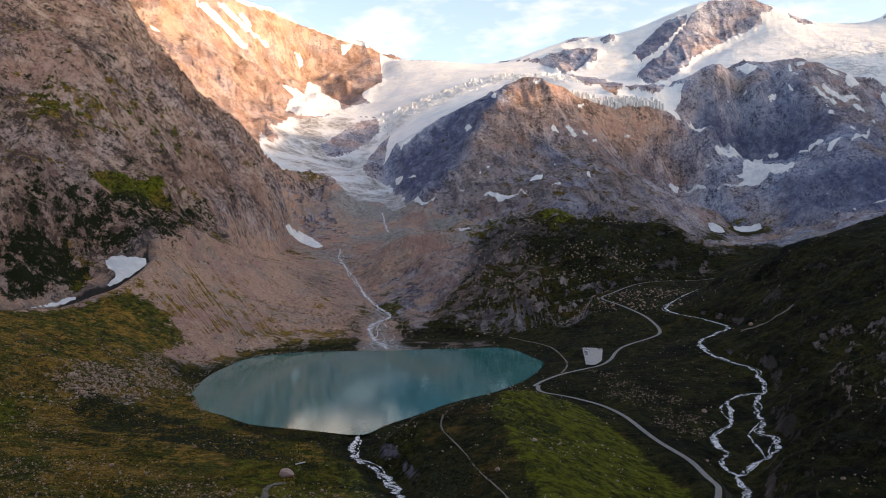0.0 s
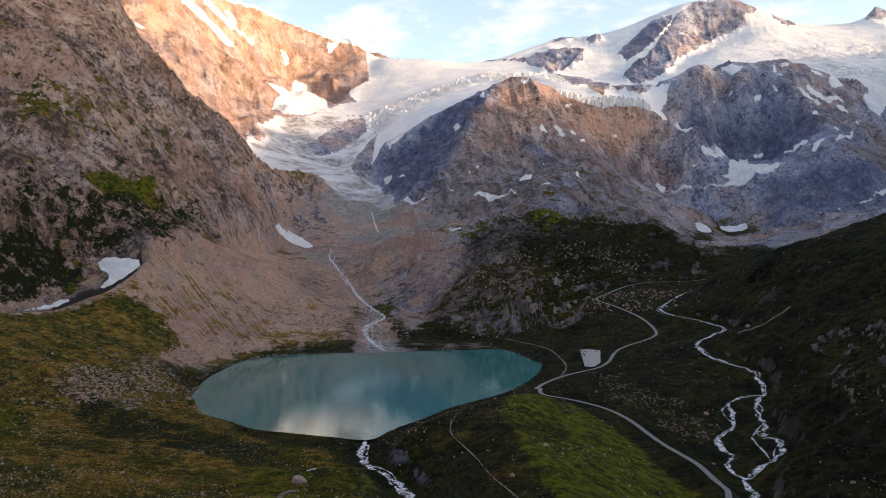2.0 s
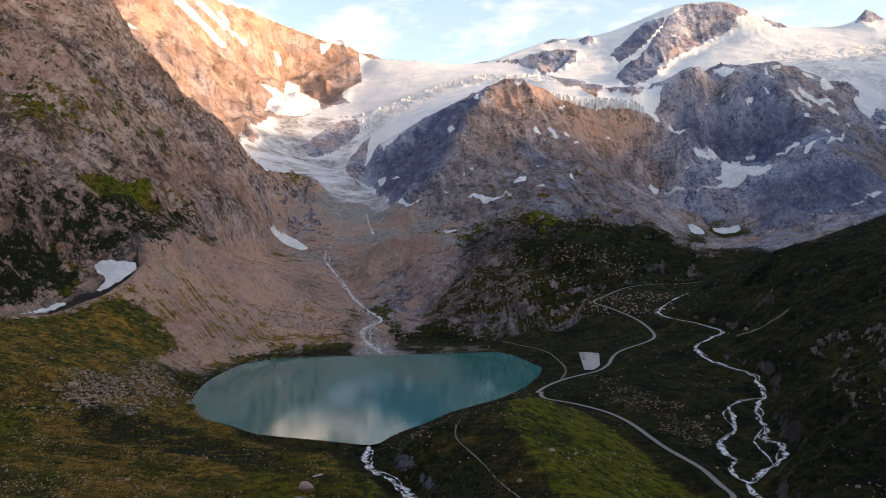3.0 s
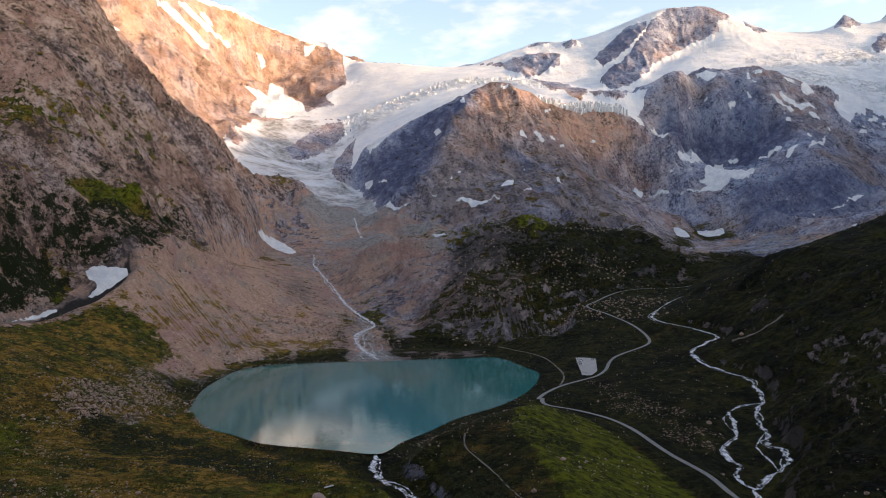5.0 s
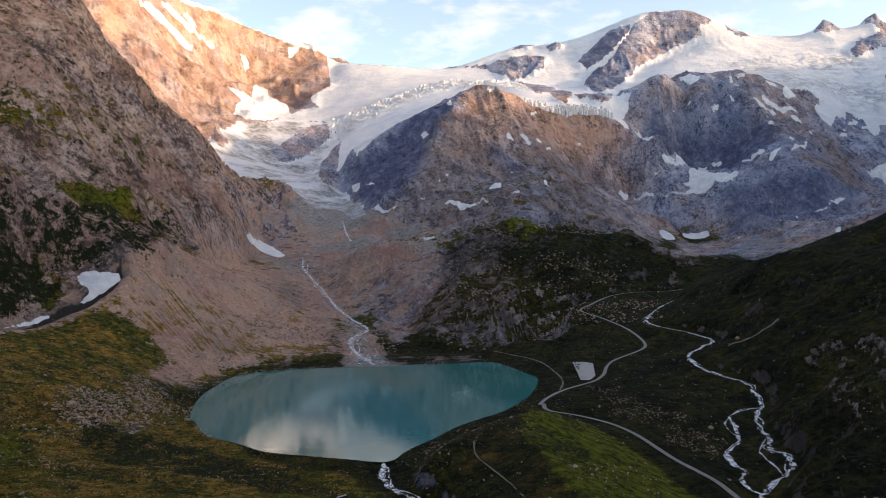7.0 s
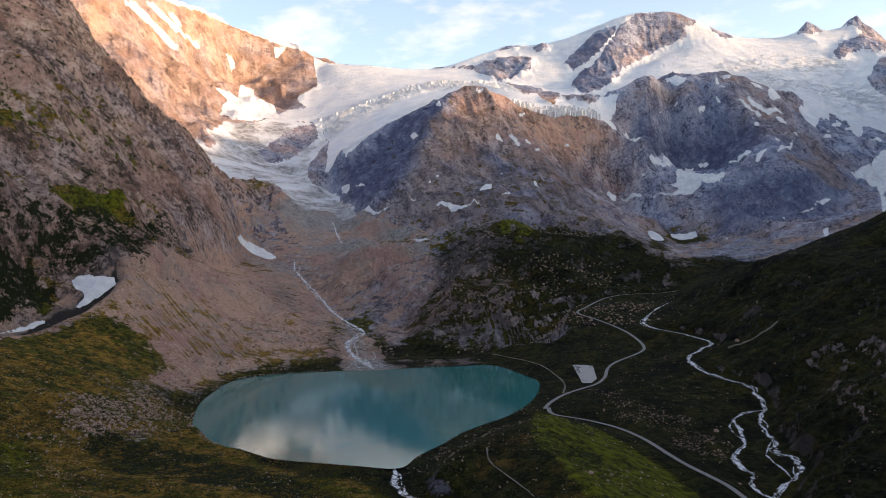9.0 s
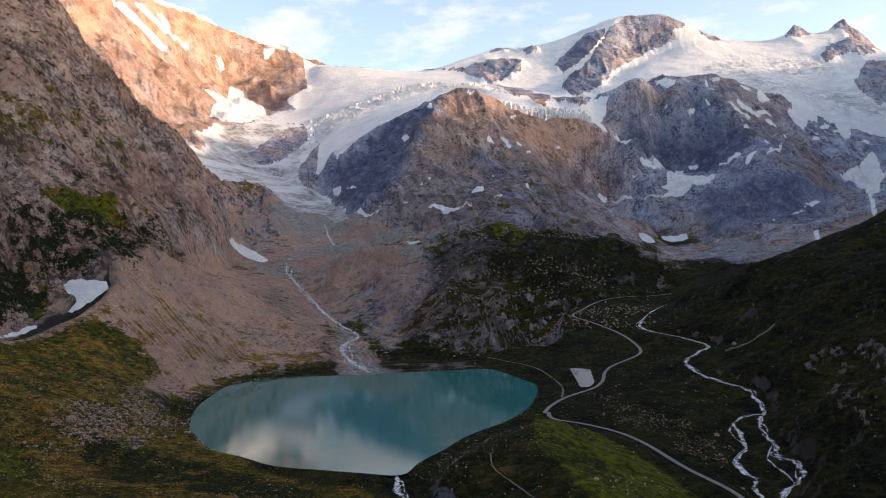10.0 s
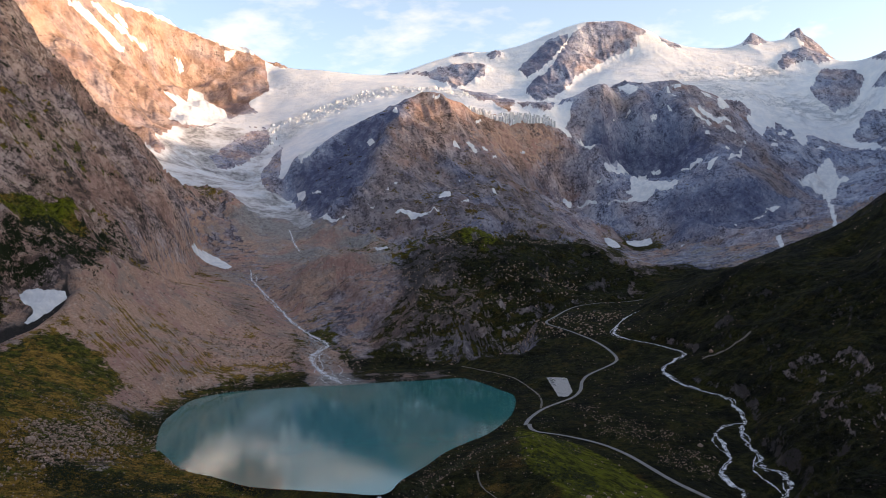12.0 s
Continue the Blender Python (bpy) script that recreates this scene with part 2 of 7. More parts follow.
def survey_samples():
    xs, ys, zs, lands = [], [], [], []
    for name, land, p in SURVEY:
        for a, b in zip(p[:-1], p[1:]):
            mid = max(np.hypot(*((a + b)[:2] / 2 - ORIGIN)), 30.0)
            k = np.linspace(0, 1, int(np.hypot(*(b - a)[:2]) / (mid * CELL * 0.4)) + 2)[:, None]
            q = a + (b - a) * k
            xs.append(q[:, 0]), ys.append(q[:, 1]), zs.append(q[:, 2]), lands.append(np.full(len(q), land))
    shore = np.array(SHORE + SHORE[:1], float)
    for a, b in zip(shore[:-1], shore[1:]):
        k = np.linspace(0, 1, 12)[:, None]
        q = a + (b - a) * k
        xs.append(q[:, 0]), ys.append(q[:, 1]), zs.append(np.full(12, 0.3)), lands.append(np.full(12, 0))
    return [np.concatenate(v) for v in (xs, ys, zs, lands)]


def relax(z, fixed, value, rounds):
    for _ in range(rounds):
        up, down = np.vstack([z[1:], z[-1:]]), np.vstack([z[:1], z[:-1]])
        z = 0.25 * (up + down + np.roll(z, 1, 1) + np.roll(z, -1, 1))
        z = np.where(fixed, value, z)
    return z


def stretch_membrane():
    """Heights on the polar grid (rows: log of the distance, columns: azimuth), and the land each cell belongs to."""
    x, y, h, lands = survey_samples()
    az, lr = polar(x, y)
    z = None
    for step in (16, 8, 4, 2, 1):
        rows, cols = -(-R_CELLS // step), AZ_CELLS // step
        i = np.clip((lr / (CELL * step)).astype(int), 0, rows - 1)
        j = ((az + math.pi) / (CELL * step)).astype(int) % cols
        total, count = np.zeros((rows, cols)), np.zeros((rows, cols))
        np.add.at(total, (i, j), h), np.add.at(count, (i, j), 1)
        fixed = count > 0
        value = (total / np.maximum(count, 1)).astype(np.float32)
        if z is None:
            z = np.full((rows, cols), h.mean(), np.float32)
        else:
            z = np.repeat(np.repeat(z, 2, 0), 2, 1)[:rows, :cols]
        z = relax(np.where(fixed, value, z), fixed, value, 400 if step > 2 else 120)
    # nearest land, spread outwards from the lines
    label = np.full((rows, cols), -1)
    label[i, j] = lands
    for _ in range(400):
        if (label >= 0).all():
            break
        for shift, axis in ((1, 0), (-1, 0), (1, 1), (-1, 1)):
            other = np.roll(label, shift, axis)
            if axis == 0:
                other[0 if shift == 1 else -1] = -1
            label = np.where(label < 0, other, label)
    for _ in range(2):
        z = relax(z, np.zeros_like(fixed), value, 1)
    return z.astype(np.float64), label


def blur(a, rounds):
    for _ in range(rounds):
        a = 0.25 * (np.vstack([a[1:], a[-1:]]) + np.vstack([a[:1], a[:-1]]) + np.roll(a, 1, 1) + np.roll(a, -1, 1))
    return a


def look_up(grid, x, y):
    az, lr = polar(x, y)
    u, v = (az + math.pi) / CELL - 0.5, np.clip(lr / CELL - 0.5, 0, R_CELLS - 1.001)
    j, i = np.floor(u).astype(int), np.floor(v).astype(int)
    fu, fv = u - j, v - i
    i2 = np.minimum(i + 1, grid.shape[0] - 1)
    a, b = grid[i, j % AZ_CELLS] * (1 - fu) + grid[i, (j + 1) % AZ_CELLS] * fu, grid[i2, j % AZ_CELLS] * (1 - fu) + grid[i2, (j + 1) % AZ_CELLS] * fu
    return a * (1 - fv) + b * fv


def lattice(ix, iy, seed):
    n = (ix.astype(np.int64) * 374761393 + iy.astype(np.int64) * 668265263 + seed * 974634421) & 0x7FFFFFFF
    n = ((n ^ (n >> 13)) * 1274126177) & 0x7FFFFFFF
    return ((n ^ (n >> 16)) & 0xFFFF) / 32767.5 - 1.0


def value_noise(x, y, seed):
    ix, iy = np.floor(x), np.floor(y)
    fx, fy = x - ix, y - iy
    fx, fy = fx * fx * fx * (fx * (fx * 6 - 15) + 10), fy * fy * fy * (fy * (fy * 6 - 15) + 10)
    a, b = lattice(ix, iy, seed), lattice(ix + 1, iy, seed)
    c, d = lattice(ix, iy + 1, seed), lattice(ix + 1, iy + 1, seed)
    return (a + (b - a) * fx) * (1 - fy) + (c + (d - c) * fx) * fy


def crags(x, y, size, octaves, seed, gain=0.5):
    """Ridged noise about zero, between -1 and 1, with features of that size and smaller."""
    total, amp, top = 0.0, 1.0, 0.0
    c, s = math.cos(0.7), math.sin(0.7)
    for k in range(octaves):
        v = value_noise(x / size, y / size, seed + k)
        total, top = total + amp * (1 - 2.2 * np.abs(v)), top + amp
        x, y = c * x - s * y, s * x + c * y
        size, amp = size * 0.47, amp * gain
    return total / top


def swell(x, y, size, octaves, seed, gain=0.5):
    total, amp, top = 0.0, 1.0, 0.0
    c, s = math.cos(0.9), math.sin(0.9)
    for k in range(octaves):
        total, top = total + amp * value_noise(x / size, y / size, seed + k), top + amp
        x, y = c * x - s * y, s * x + c * y
        size, amp = size * 0.47, amp * gain
    return total / top


def line_distance(x, y, pts):
    """Distance to a polyline, and how far along it (0 to 1 times its points)."""
    best, along = np.full(x.shape, 1e9), np.zeros(x.shape)
    p = np.asarray(pts, float)[:, :2]
    for k, (a, b) in enumerate(zip(p[:-1], p[1:])):
        d = b - a
        t = np.clip(((x - a[0]) * d[0] + (y - a[1]) * d[1]) / max(d @ d, 1e-9), 0, 1)
        dist = np.hypot(x - a[0] - t * d[0], y - a[1] - t * d[1])
        near = dist < best
        best, along = np.where(near, dist, best), np.where(near, k + t, along)
    return best, along


def inside(x, y, pts, margin=80.0):
    """Signed distance to a closed outline, negative inside."""
    p = np.asarray(pts, float)[:, :2]
    loop = np.vstack([p, p[:1]])
    lo, hi = p.min(0) - margin, p.max(0) + margin
    box = (x > lo[0]) & (x < hi[0]) & (y > lo[1]) & (y < hi[1])
    if not box.all():
        out = np.full(x.shape, margin * 1.0)
        if box.any():
            out[box] = inside(x[box], y[box], pts, 1e9)
        return out
    dist, _ = line_distance(x, y, loop)
    odd = np.zeros(x.shape, bool)
    for a, b in zip(loop[:-1], loop[1:]):
        cross = (a[1] > y) != (b[1] > y)
        odd ^= cross & (x < (b[0] - a[0]) * (y - a[1]) / (b[1] - a[1] + 1e-12) + a[0])
    return np.where(odd, -dist, dist)


def step(a, b, v):
    t = np.clip((v - a) / (b - a), 0, 1)
    return t * t * (3 - 2 * t)


def rounded(pts, n=4, closed=False):
    """A smooth curve through points (Catmull-Rom)."""
    p = [np.array(q, float) for q in pts]
    m = len(p)
    out = []
    for k in range(m if closed else m - 1):
        a, b, c, d = ((p[(k + e) % m] if closed else p[min(max(k + e, 0), m - 1)]) for e in (-1, 0, 1, 2))
        for s in range(n):
            t = s / n
            out.append(0.5 * (2 * b + (c - a) * t + (2 * a - 5 * b + 4 * c - d) * t * t + (3 * b - a - 3 * c + d) * t ** 3))
    return [tuple(q.tolist()) for q in out] + ([] if closed else [tuple(p[-1].tolist())])


MEMBRANE, LABEL = stretch_membrane()
# roads and running water, in plan
RIVER = [(141, 353), (156, 394), (166, 426), (170, 445), (171, 456), (182, 463), (191, 471), (198, 473), (207, 483), (212, 495), (215, 507), (213, 519), (217, 534), (223, 544), (227, 559), (230, 571), (237, 591), (246, 602), (253, 611), (256, 621), (261, 639), (263, 657), (248, 701), (247, 745), (270, 773), (292, 789), (285, 835), (258, 891), (288, 958), (319, 994), (345, 990)]
RIVER_ARM = [(171, 456), (169, 463), (169, 470), (173, 481), (179, 491), (177, 498), (177, 509), (181, 520), (189, 531), (199, 543), (207, 560), (213, 577), (219, 595), (228, 604), (240, 611), (251, 611)]
RIVER_LOOPS = [[(218, 595), (207, 582), (204, 567), (205, 558)], [(195, 473), (198, 488), (201, 505), (205, 522), (215, 537), (222, 545)]]
STREAM = [(-218, 1634), (-212, 1563), (-188, 1479), (-156, 1380), (-128, 1253), (-103, 1170), (-77, 1079), (-92, 1047), (-100, 999), (-88, 945), (-65, 884)]
FALL = [(-145, 1874), (-138, 1835), (-135, 1800), (-120, 1712)]
OUTLET = [(-57, 505), (-60, 468), (-50, 438), (-41, 431), (-32, 412), (-22, 369), (-15, 345)]
ROAD_UP = [(391, 1113), (334, 1096), (279, 1071), (251, 1053), (224, 1019), (204, 995), (218, 946), (231, 887), (234, 847), (231, 826), (216, 812), (187, 791), (172, 775), (159, 745), (138, 720), (107, 691), (84, 658), (72, 633)]
ROAD_LOW = [(76, 635), (75, 619), (98, 610), (118, 589), (129, 561), (134, 523), (137, 500), (140, 482), (144, 461), (145, 446), (145, 428), (148, 423), (141, 402), (136, 394), (127, 381)]
TRAIL_KNOLL = [(-3, 469), (-4, 451), (5, 425), (15, 385), (22, 362), (27, 341)]
TRAIL_LAKE = [(76, 925), (103, 866), (117, 811), (117, 741), (103, 692)]
TRACK_LEFT = [(-86, 349), (-90, 372), (-90, 384), (-83, 387)]
TRAIL_RIGHT = [(283, 735), (302, 729), (320, 726), (331, 726)]
BENCH = [(-84, 416), (-79, 420)]
BOULDERS = [(-85, 399), (-283, 579), (47, 419), (191, 570), (121, 628), (24, 381), (295, 739)]
CAR_PARK = [(143, 804), (162, 793), (151, 744), (142, 732), (134, 734)]

COURSES = []  # line, half width, depth below its banks, reach of its banks


def course(pts, half, depth, reach):
    p = np.array(rounded([(a, b, 0) for a, b in pts], 4))
    z = look_up(MEMBRANE, p[:, 0], p[:, 1])
    for _ in range(6):
        z[1:-1] = 0.25 * z[:-2] + 0.5 * z[1:-1] + 0.25 * z[2:]
    COURSES.append((np.column_stack([p[:, :2], z]), half, depth, reach))
    return COURSES[-1][0]


SNOWFIELDS, ICEFIELDS, BARE, COVERS = [], [], [], []


def snow_outline(where, *pts):
    SNOWFIELDS.append((where, pts))


def ice_outline(name, *pts):
    ICEFIELDS.append((name, pts))


def bare_outline(name, *pts):
    BARE.append((name, pts))


def cover(kind, value, *pts):
    COVERS.append((kind, value, pts))


snow_outline('massif', (1004, 2559), (1099, 2702), (1125, 2679), (1059, 2516), (1065, 2423), (1111, 2442), (1139, 2452), (1067, 2358), (1048, 2387), (1033, 2417), (1016, 2409), (996, 2406), (968, 2443), (933, 2463), (897, 2500), (902, 2501), (941, 2468), (974, 2457), (963, 2490), (948, 2508), (977, 2498), (992, 2519))
snow_outline('massif', (930, 2608), (961, 2621), (978, 2604), (1065, 2720), (1020, 2595), (965, 2572), (950, 2585), (935, 2591))
snow_outline('massif', (1138, 2677), (1166, 2659), (1164, 2638), (1145, 2665))
snow_outline('massif', (1148, 2465), (1174, 2451), (1225, 2493), (1238, 2469), (1192, 2418), (1170, 2436), (1149, 2447))
snow_outline('massif', (1193, 2378), (1246, 2434), (1264, 2421), (1225, 2374), (1193, 2350))
snow_outline('massif', (1256, 2355), (1301, 2409), (1408, 2521), (1405, 2507), (1318, 2399), (1264, 2353))
snow_outline('massif', (881, 2578), (906, 2568), (913, 2562), (889, 2567))
snow_outline('massif', (857, 2687), (887, 2720), (922, 2723), (915, 2639), (908, 2637), (885, 2647), (878, 2685))
snow_outline('massif', (756, 2548), (796, 2606), (803, 2586), (774, 2510), (752, 2501))
snow_outline('massif', (813, 2575), (843, 2568), (873, 2537), (874, 2524), (846, 2551), (816, 2568))
snow_outline('massif', (754, 2184), (779, 2198), (784, 2147), (776, 2106), (709, 2013))
snow_outline('massif', (854, 2258), (901, 2309), (912, 2273), (922, 2226), (903, 2167), (876, 2187), (843, 2203))
snow_outline('massif', (1325, 2731), (1329, 2701), (1335, 2661), (1369, 2648), (1385, 2651), (1371, 2679), (1353, 2703))
snow_outline('massif', (1366, 2743), (1389, 2743), (1418, 2718), (1434, 2683), (1396, 2659), (1377, 2690), (1359, 2715))
snow_outline('massif', (1412, 2719), (1446, 2700), (1490, 2699), (1477, 2688), (1429, 2682))
snow_outline('massif', (1433, 2673), (1460, 2662), (1457, 2618), (1421, 2605))
snow_outline('massif', (1480, 2803), (1655, 3045), (1542, 2812), (1500, 2788))
snow_outline('massif', (1428, 2840), (1477, 2846), (1479, 2825), (1444, 2824))
snow_outline('massif', (1438, 3089), (1467, 3071), (1363, 2851), (1340, 2871))
snow_outline('massif', (1200, 3110), (1240, 3067), (1261, 3023), (1183, 2876), (1171, 2921), (1176, 3000))
snow_outline('massif', (1387, 3110), (1321, 2875), (1328, 2831), (1308, 2863))
snow_outline('massif', (1110, 2839), (1135, 2832), (1132, 2817), (1116, 2827))
snow_outline('massif', (1193, 2788), (1225, 2797), (1224, 2786), (1200, 2780))
snow_outline('massif', (1281, 2860), (1284, 2805), (1284, 2766), (1273, 2792))
snow_outline('massif', (1024, 2759), (1062, 2794), (1051, 2778))
snow_outline('massif', (1302, 2582), (1346, 2617), (1316, 2566), (1299, 2572))
snow_outline('massif', (1322, 2477), (1365, 2519), (1330, 2459))
snow_outline('massif', (1431, 2547), (1495, 2622), (1437, 2533))
snow_outline('massif', (1161, 2071), (1229, 2117), (1272, 2146), (1291, 2144), (1294, 2116), (1270, 2115), (1236, 2115), (1177, 2073))
snow_outline('massif', (1273, 2191), (1292, 2182), (1284, 2179))
snow_outline('massif', (1266, 2263), (1299, 2288), (1277, 2260))
snow_outline('massif', (977, 1671), (984, 1660), (554, 971))
snow_outline('massif', (1101, 2210), (1115, 2197), (1108, 2188))
snow_outline('massif', (1113, 2084), (1125, 2081), (1116, 2071))
snow_outline('massif', (1666, 2746), (1693, 2751), (1695, 2730), (1654, 2706))
snow_outline('massif', (1731, 2814), (1870, 2974), (1875, 2942), (1782, 2856))
snow_outline('dome', (334, 2319), (350, 2339), (363, 2309), (342, 2296))
snow_outline('dome', (384, 2353), (397, 2368), (408, 2334), (425, 2324), (398, 2321))
snow_outline('dome', (443, 2397), (461, 2423), (460, 2375), (441, 2359))
snow_outline('dome', (465, 2351), (486, 2380), (482, 2357), (467, 2344))
snow_outline('dome', (457, 2535), (493, 2600), (484, 2564), (458, 2523))
snow_outline('dome', (613, 2574), (648, 2604), (636, 2577))
snow_outline('dome', (74, 2282), (89, 2271), (95, 2230), (82, 2244))
snow_outline('dome', (160, 2347), (185, 2441), (174, 2324))
snow_outline('dome', (96, 1808), (108, 1810), (130, 1800), (146, 1788), (165, 1759), (197, 1770), (199, 1761), (170, 1751), (147, 1753), (121, 1781))
snow_outline('dome', (223, 1929), (257, 2013), (265, 1991), (253, 1918), (231, 1891))
snow_outline('dome', (271, 1889), (304, 1937), (302, 1921), (275, 1888))
snow_outline('dome', (381, 2018), (398, 2059), (390, 1989), (382, 1996))
snow_outline('dome', (310, 2128), (322, 2119), (319, 2112))
snow_outline('dome', (114, 1987), (132, 2004), (125, 1986))
snow_outline('dome', (89, 1961), (107, 1981), (103, 1962))
snow_outline('dome', (36, 1840), (64, 1882), (61, 1874), (41, 1838))
snow_outline('dome', (-80, 1935), (-50, 1855), (-16, 1826), (-4, 1829), (-20, 1818), (-50, 1843), (-66, 1862))
snow_outline('dome', (-133, 2227), (-104, 2168), (-107, 2043), (-130, 2181))
snow_outline('dome', (-89, 2124), (-71, 2103), (-65, 2029), (-81, 2027))
snow_outline('massif', (1878, 2691), (1819, 2655), (1705, 2545), (1638, 2507), (1569, 2445), (1588, 2407), (1614, 2376), (1379, 2033), (1108, 1649), (525, 839), (1148, 1686), (1413, 2060), (1750, 2471), (1776, 2442), (1791, 2536), (1854, 2634))
snow_outline('massif', (1694, 2806), (1702, 2771), (1714, 2747), (1696, 2755))
snow_outline('massif', (1852, 2900), (1898, 2919), (1898, 2895), (1844, 2862))
snow_outline('massif', (1903, 2816), (1915, 2782), (1909, 2751), (1849, 2714))
snow_outline('valley', (-332, 1600), (-330, 1626), (-328, 1651), (-325, 1682), (-328, 1745), (-320, 1752), (-310, 1749), (-296, 1724), (-281, 1689), (-266, 1658), (-253, 1633), (-259, 1618), (-264, 1602), (-276, 1613), (-288, 1626), (-301, 1642), (-313, 1657), (-320, 1640), (-325, 1622), (-330, 1613))
snow_outline('valley', (15, 1661), (27, 1651), (38, 1623), (49, 1605), (58, 1574), (50, 1565), (43, 1563), (34, 1619), (25, 1647))
snow_outline('moraine', (-412, 931), (-408, 935), (-404, 939), (-399, 943), (-393, 946), (-387, 949), (-381, 951), (-376, 952), (-370, 955), (-360, 934), (-367, 937), (-371, 933), (-375, 928), (-378, 922), (-382, 916), (-384, 910), (-387, 903), (-391, 898), (-395, 896), (-393, 902), (-391, 907), (-391, 914), (-398, 920), (-404, 923), (-409, 929))
snow_outline('moraine', (-436, 808), (-434, 815), (-434, 824), (-431, 830), (-429, 836), (-426, 840), (-423, 845), (-420, 849), (-417, 855), (-412, 859), (-410, 858), (-413, 852), (-416, 846), (-419, 841), (-423, 838), (-425, 833), (-428, 828), (-432, 823), (-433, 814))
snow_outline('massif', (1322, 1864), (1322, 1850), (1314, 1825), (1337, 1841), (1313, 1827), (1321, 1852))
snow_outline('ridge', (-965, 3092), (-957, 3140), (-945, 3176), (-932, 3187), (-921, 3197), (-912, 3222), (-900, 3236), (-885, 3247), (-873, 3260), (-865, 3285), (-853, 3300), (-841, 3315), (-831, 3336), (-819, 3352), (-820, 3344), (-818, 3325), (-832, 3293), (-844, 3261), (-855, 3248), (-867, 3237), (-877, 3221), (-888, 3210), (-897, 3192), (-907, 3179), (-918, 3168), (-928, 3154), (-937, 3139), (-944, 3113), (-955, 3105))
snow_outline('ridge', (-940, 3241), (-922, 3262), (-912, 3309), (-899, 3329), (-884, 3339), (-870, 3354), (-856, 3369), (-842, 3383), (-826, 3391), (-814, 3421), (-800, 3436), (-788, 3451), (-777, 3469), (-765, 3485), (-753, 3503), (-761, 3476), (-774, 3453), (-788, 3433), (-802, 3416), (-813, 3385), (-828, 3372), (-843, 3361), (-857, 3346), (-871, 3328), (-883, 3304), (-897, 3286), (-907, 3254), (-924, 3253))
snow_outline('ridge', (-875, 3360), (-864, 3383), (-851, 3404), (-838, 3402), (-829, 3425), (-817, 3431), (-825, 3385), (-839, 3387), (-851, 3378), (-863, 3369))
snow_outline('ridge', (-679, 3652), (-658, 3683), (-650, 3684), (-641, 3685), (-633, 3685), (-656, 3658), (-662, 3657), (-667, 3655), (-673, 3654))
snow_outline('ridge', (-477, 3821), (-454, 3826), (-434, 3852), (-411, 3857), (-422, 3841), (-434, 3821), (-445, 3806), (-469, 3797), (-473, 3807))
snow_outline('ridge', (-662, 3220), (-656, 3287), (-640, 3311), (-642, 3429), (-628, 3428), (-614, 3423), (-595, 3400), (-602, 3485), (-612, 3583), (-618, 3667), (-593, 3625), (-574, 3630), (-554, 3625), (-546, 3608), (-519, 3445), (-497, 3420), (-477, 3404), (-457, 3396), (-439, 3393), (-425, 3348), (-410, 3286), (-389, 3178), (-414, 3194), (-435, 3170), (-456, 3162), (-468, 3081), (-483, 3038), (-502, 3022), (-520, 3006), (-540, 2999), (-560, 2994), (-587, 3031), (-608, 3025), (-609, 3072), (-614, 3142), (-610, 3182), (-612, 3260), (-630, 3256), (-648, 3248))
snow_outline('ridge', (-930, 3475), (-922, 3558), (-889, 3546), (-856, 3534), (-838, 3587), (-815, 3627), (-785, 3635), (-762, 3676), (-732, 3687), (-705, 3709), (-677, 3734), (-649, 3758), (-622, 3795), (-591, 3807), (-569, 3840), (-549, 3898), (-513, 3838), (-492, 3890), (-464, 3893), (-436, 3894), (-407, 3889), (-378, 3878), (-349, 3859), (-320, 3860), (-348, 3848), (-376, 3853), (-404, 3852), (-433, 3852), (-459, 3841), (-486, 3838), (-519, 3830), (-552, 3830), (-581, 3800), (-610, 3781), (-639, 3756), (-668, 3733), (-693, 3697), (-720, 3668), (-742, 3619), (-766, 3587), (-790, 3551), (-811, 3511), (-834, 3477), (-855, 3440), (-874, 3403), (-891, 3394))
snow_outline('ridge', (-1066, 2812), (-1051, 2814), (-1041, 2828), (-1027, 2831), (-1012, 2830), (-1023, 2818), (-1033, 2804), (-1050, 2812))
ice_outline('upper glacier', (-291, 3918), (-251, 3911), (-208, 3848), (-173, 3896), (-131, 3763), (-93, 3765), (-52, 3765), (-10, 3746), (31, 3744), (77, 3752), (122, 3755), (170, 3792), (214, 3766), (260, 3773), (314, 3901), (355, 3843), (393, 3797), (434, 3789), (473, 3766), (510, 3734), (576, 3692), (560, 2902), (452, 2559), (312, 2464), (197, 2520), (-1, 2396), (-116, 2297), (-190, 2426), (-190, 2943), (-216, 3042), (-240, 3117), (-267, 3139), (-294, 3153), (-332, 3154), (-373, 3174), (-419, 3227), (-404, 3300), (-385, 3357), (-344, 3371), (-299, 3365), (-320, 3400), (-347, 3487), (-329, 3506), (-312, 3533), (-286, 3559), (-259, 3568), (-273, 3731), (-280, 3803))
ice_outline('glacier tongue', (-605, 2756), (-587, 2826), (-583, 2976), (-547, 2986), (-512, 3005), (-477, 3046), (-453, 3169), (-419, 3227), (-355, 3170), (-299, 3156), (-241, 3130), (-216, 3049), (-190, 2944), (-214, 2891), (-227, 2723), (-250, 2693), (-235, 2297), (-228, 2261), (-203, 2217), (-177, 2233), (-147, 2213), (-117, 2008), (-96, 1958), (-90, 1870), (-121, 1889), (-141, 1927), (-160, 1953), (-193, 1968), (-226, 1970), (-249, 2016), (-275, 2083), (-298, 2140), (-320, 2183), (-349, 2137), (-384, 2135), (-409, 2124), (-372, 1811), (-390, 1844), (-395, 1793), (-412, 1788), (-439, 1835), (-629, 2712), (-566, 2534), (-550, 2552), (-565, 2695))
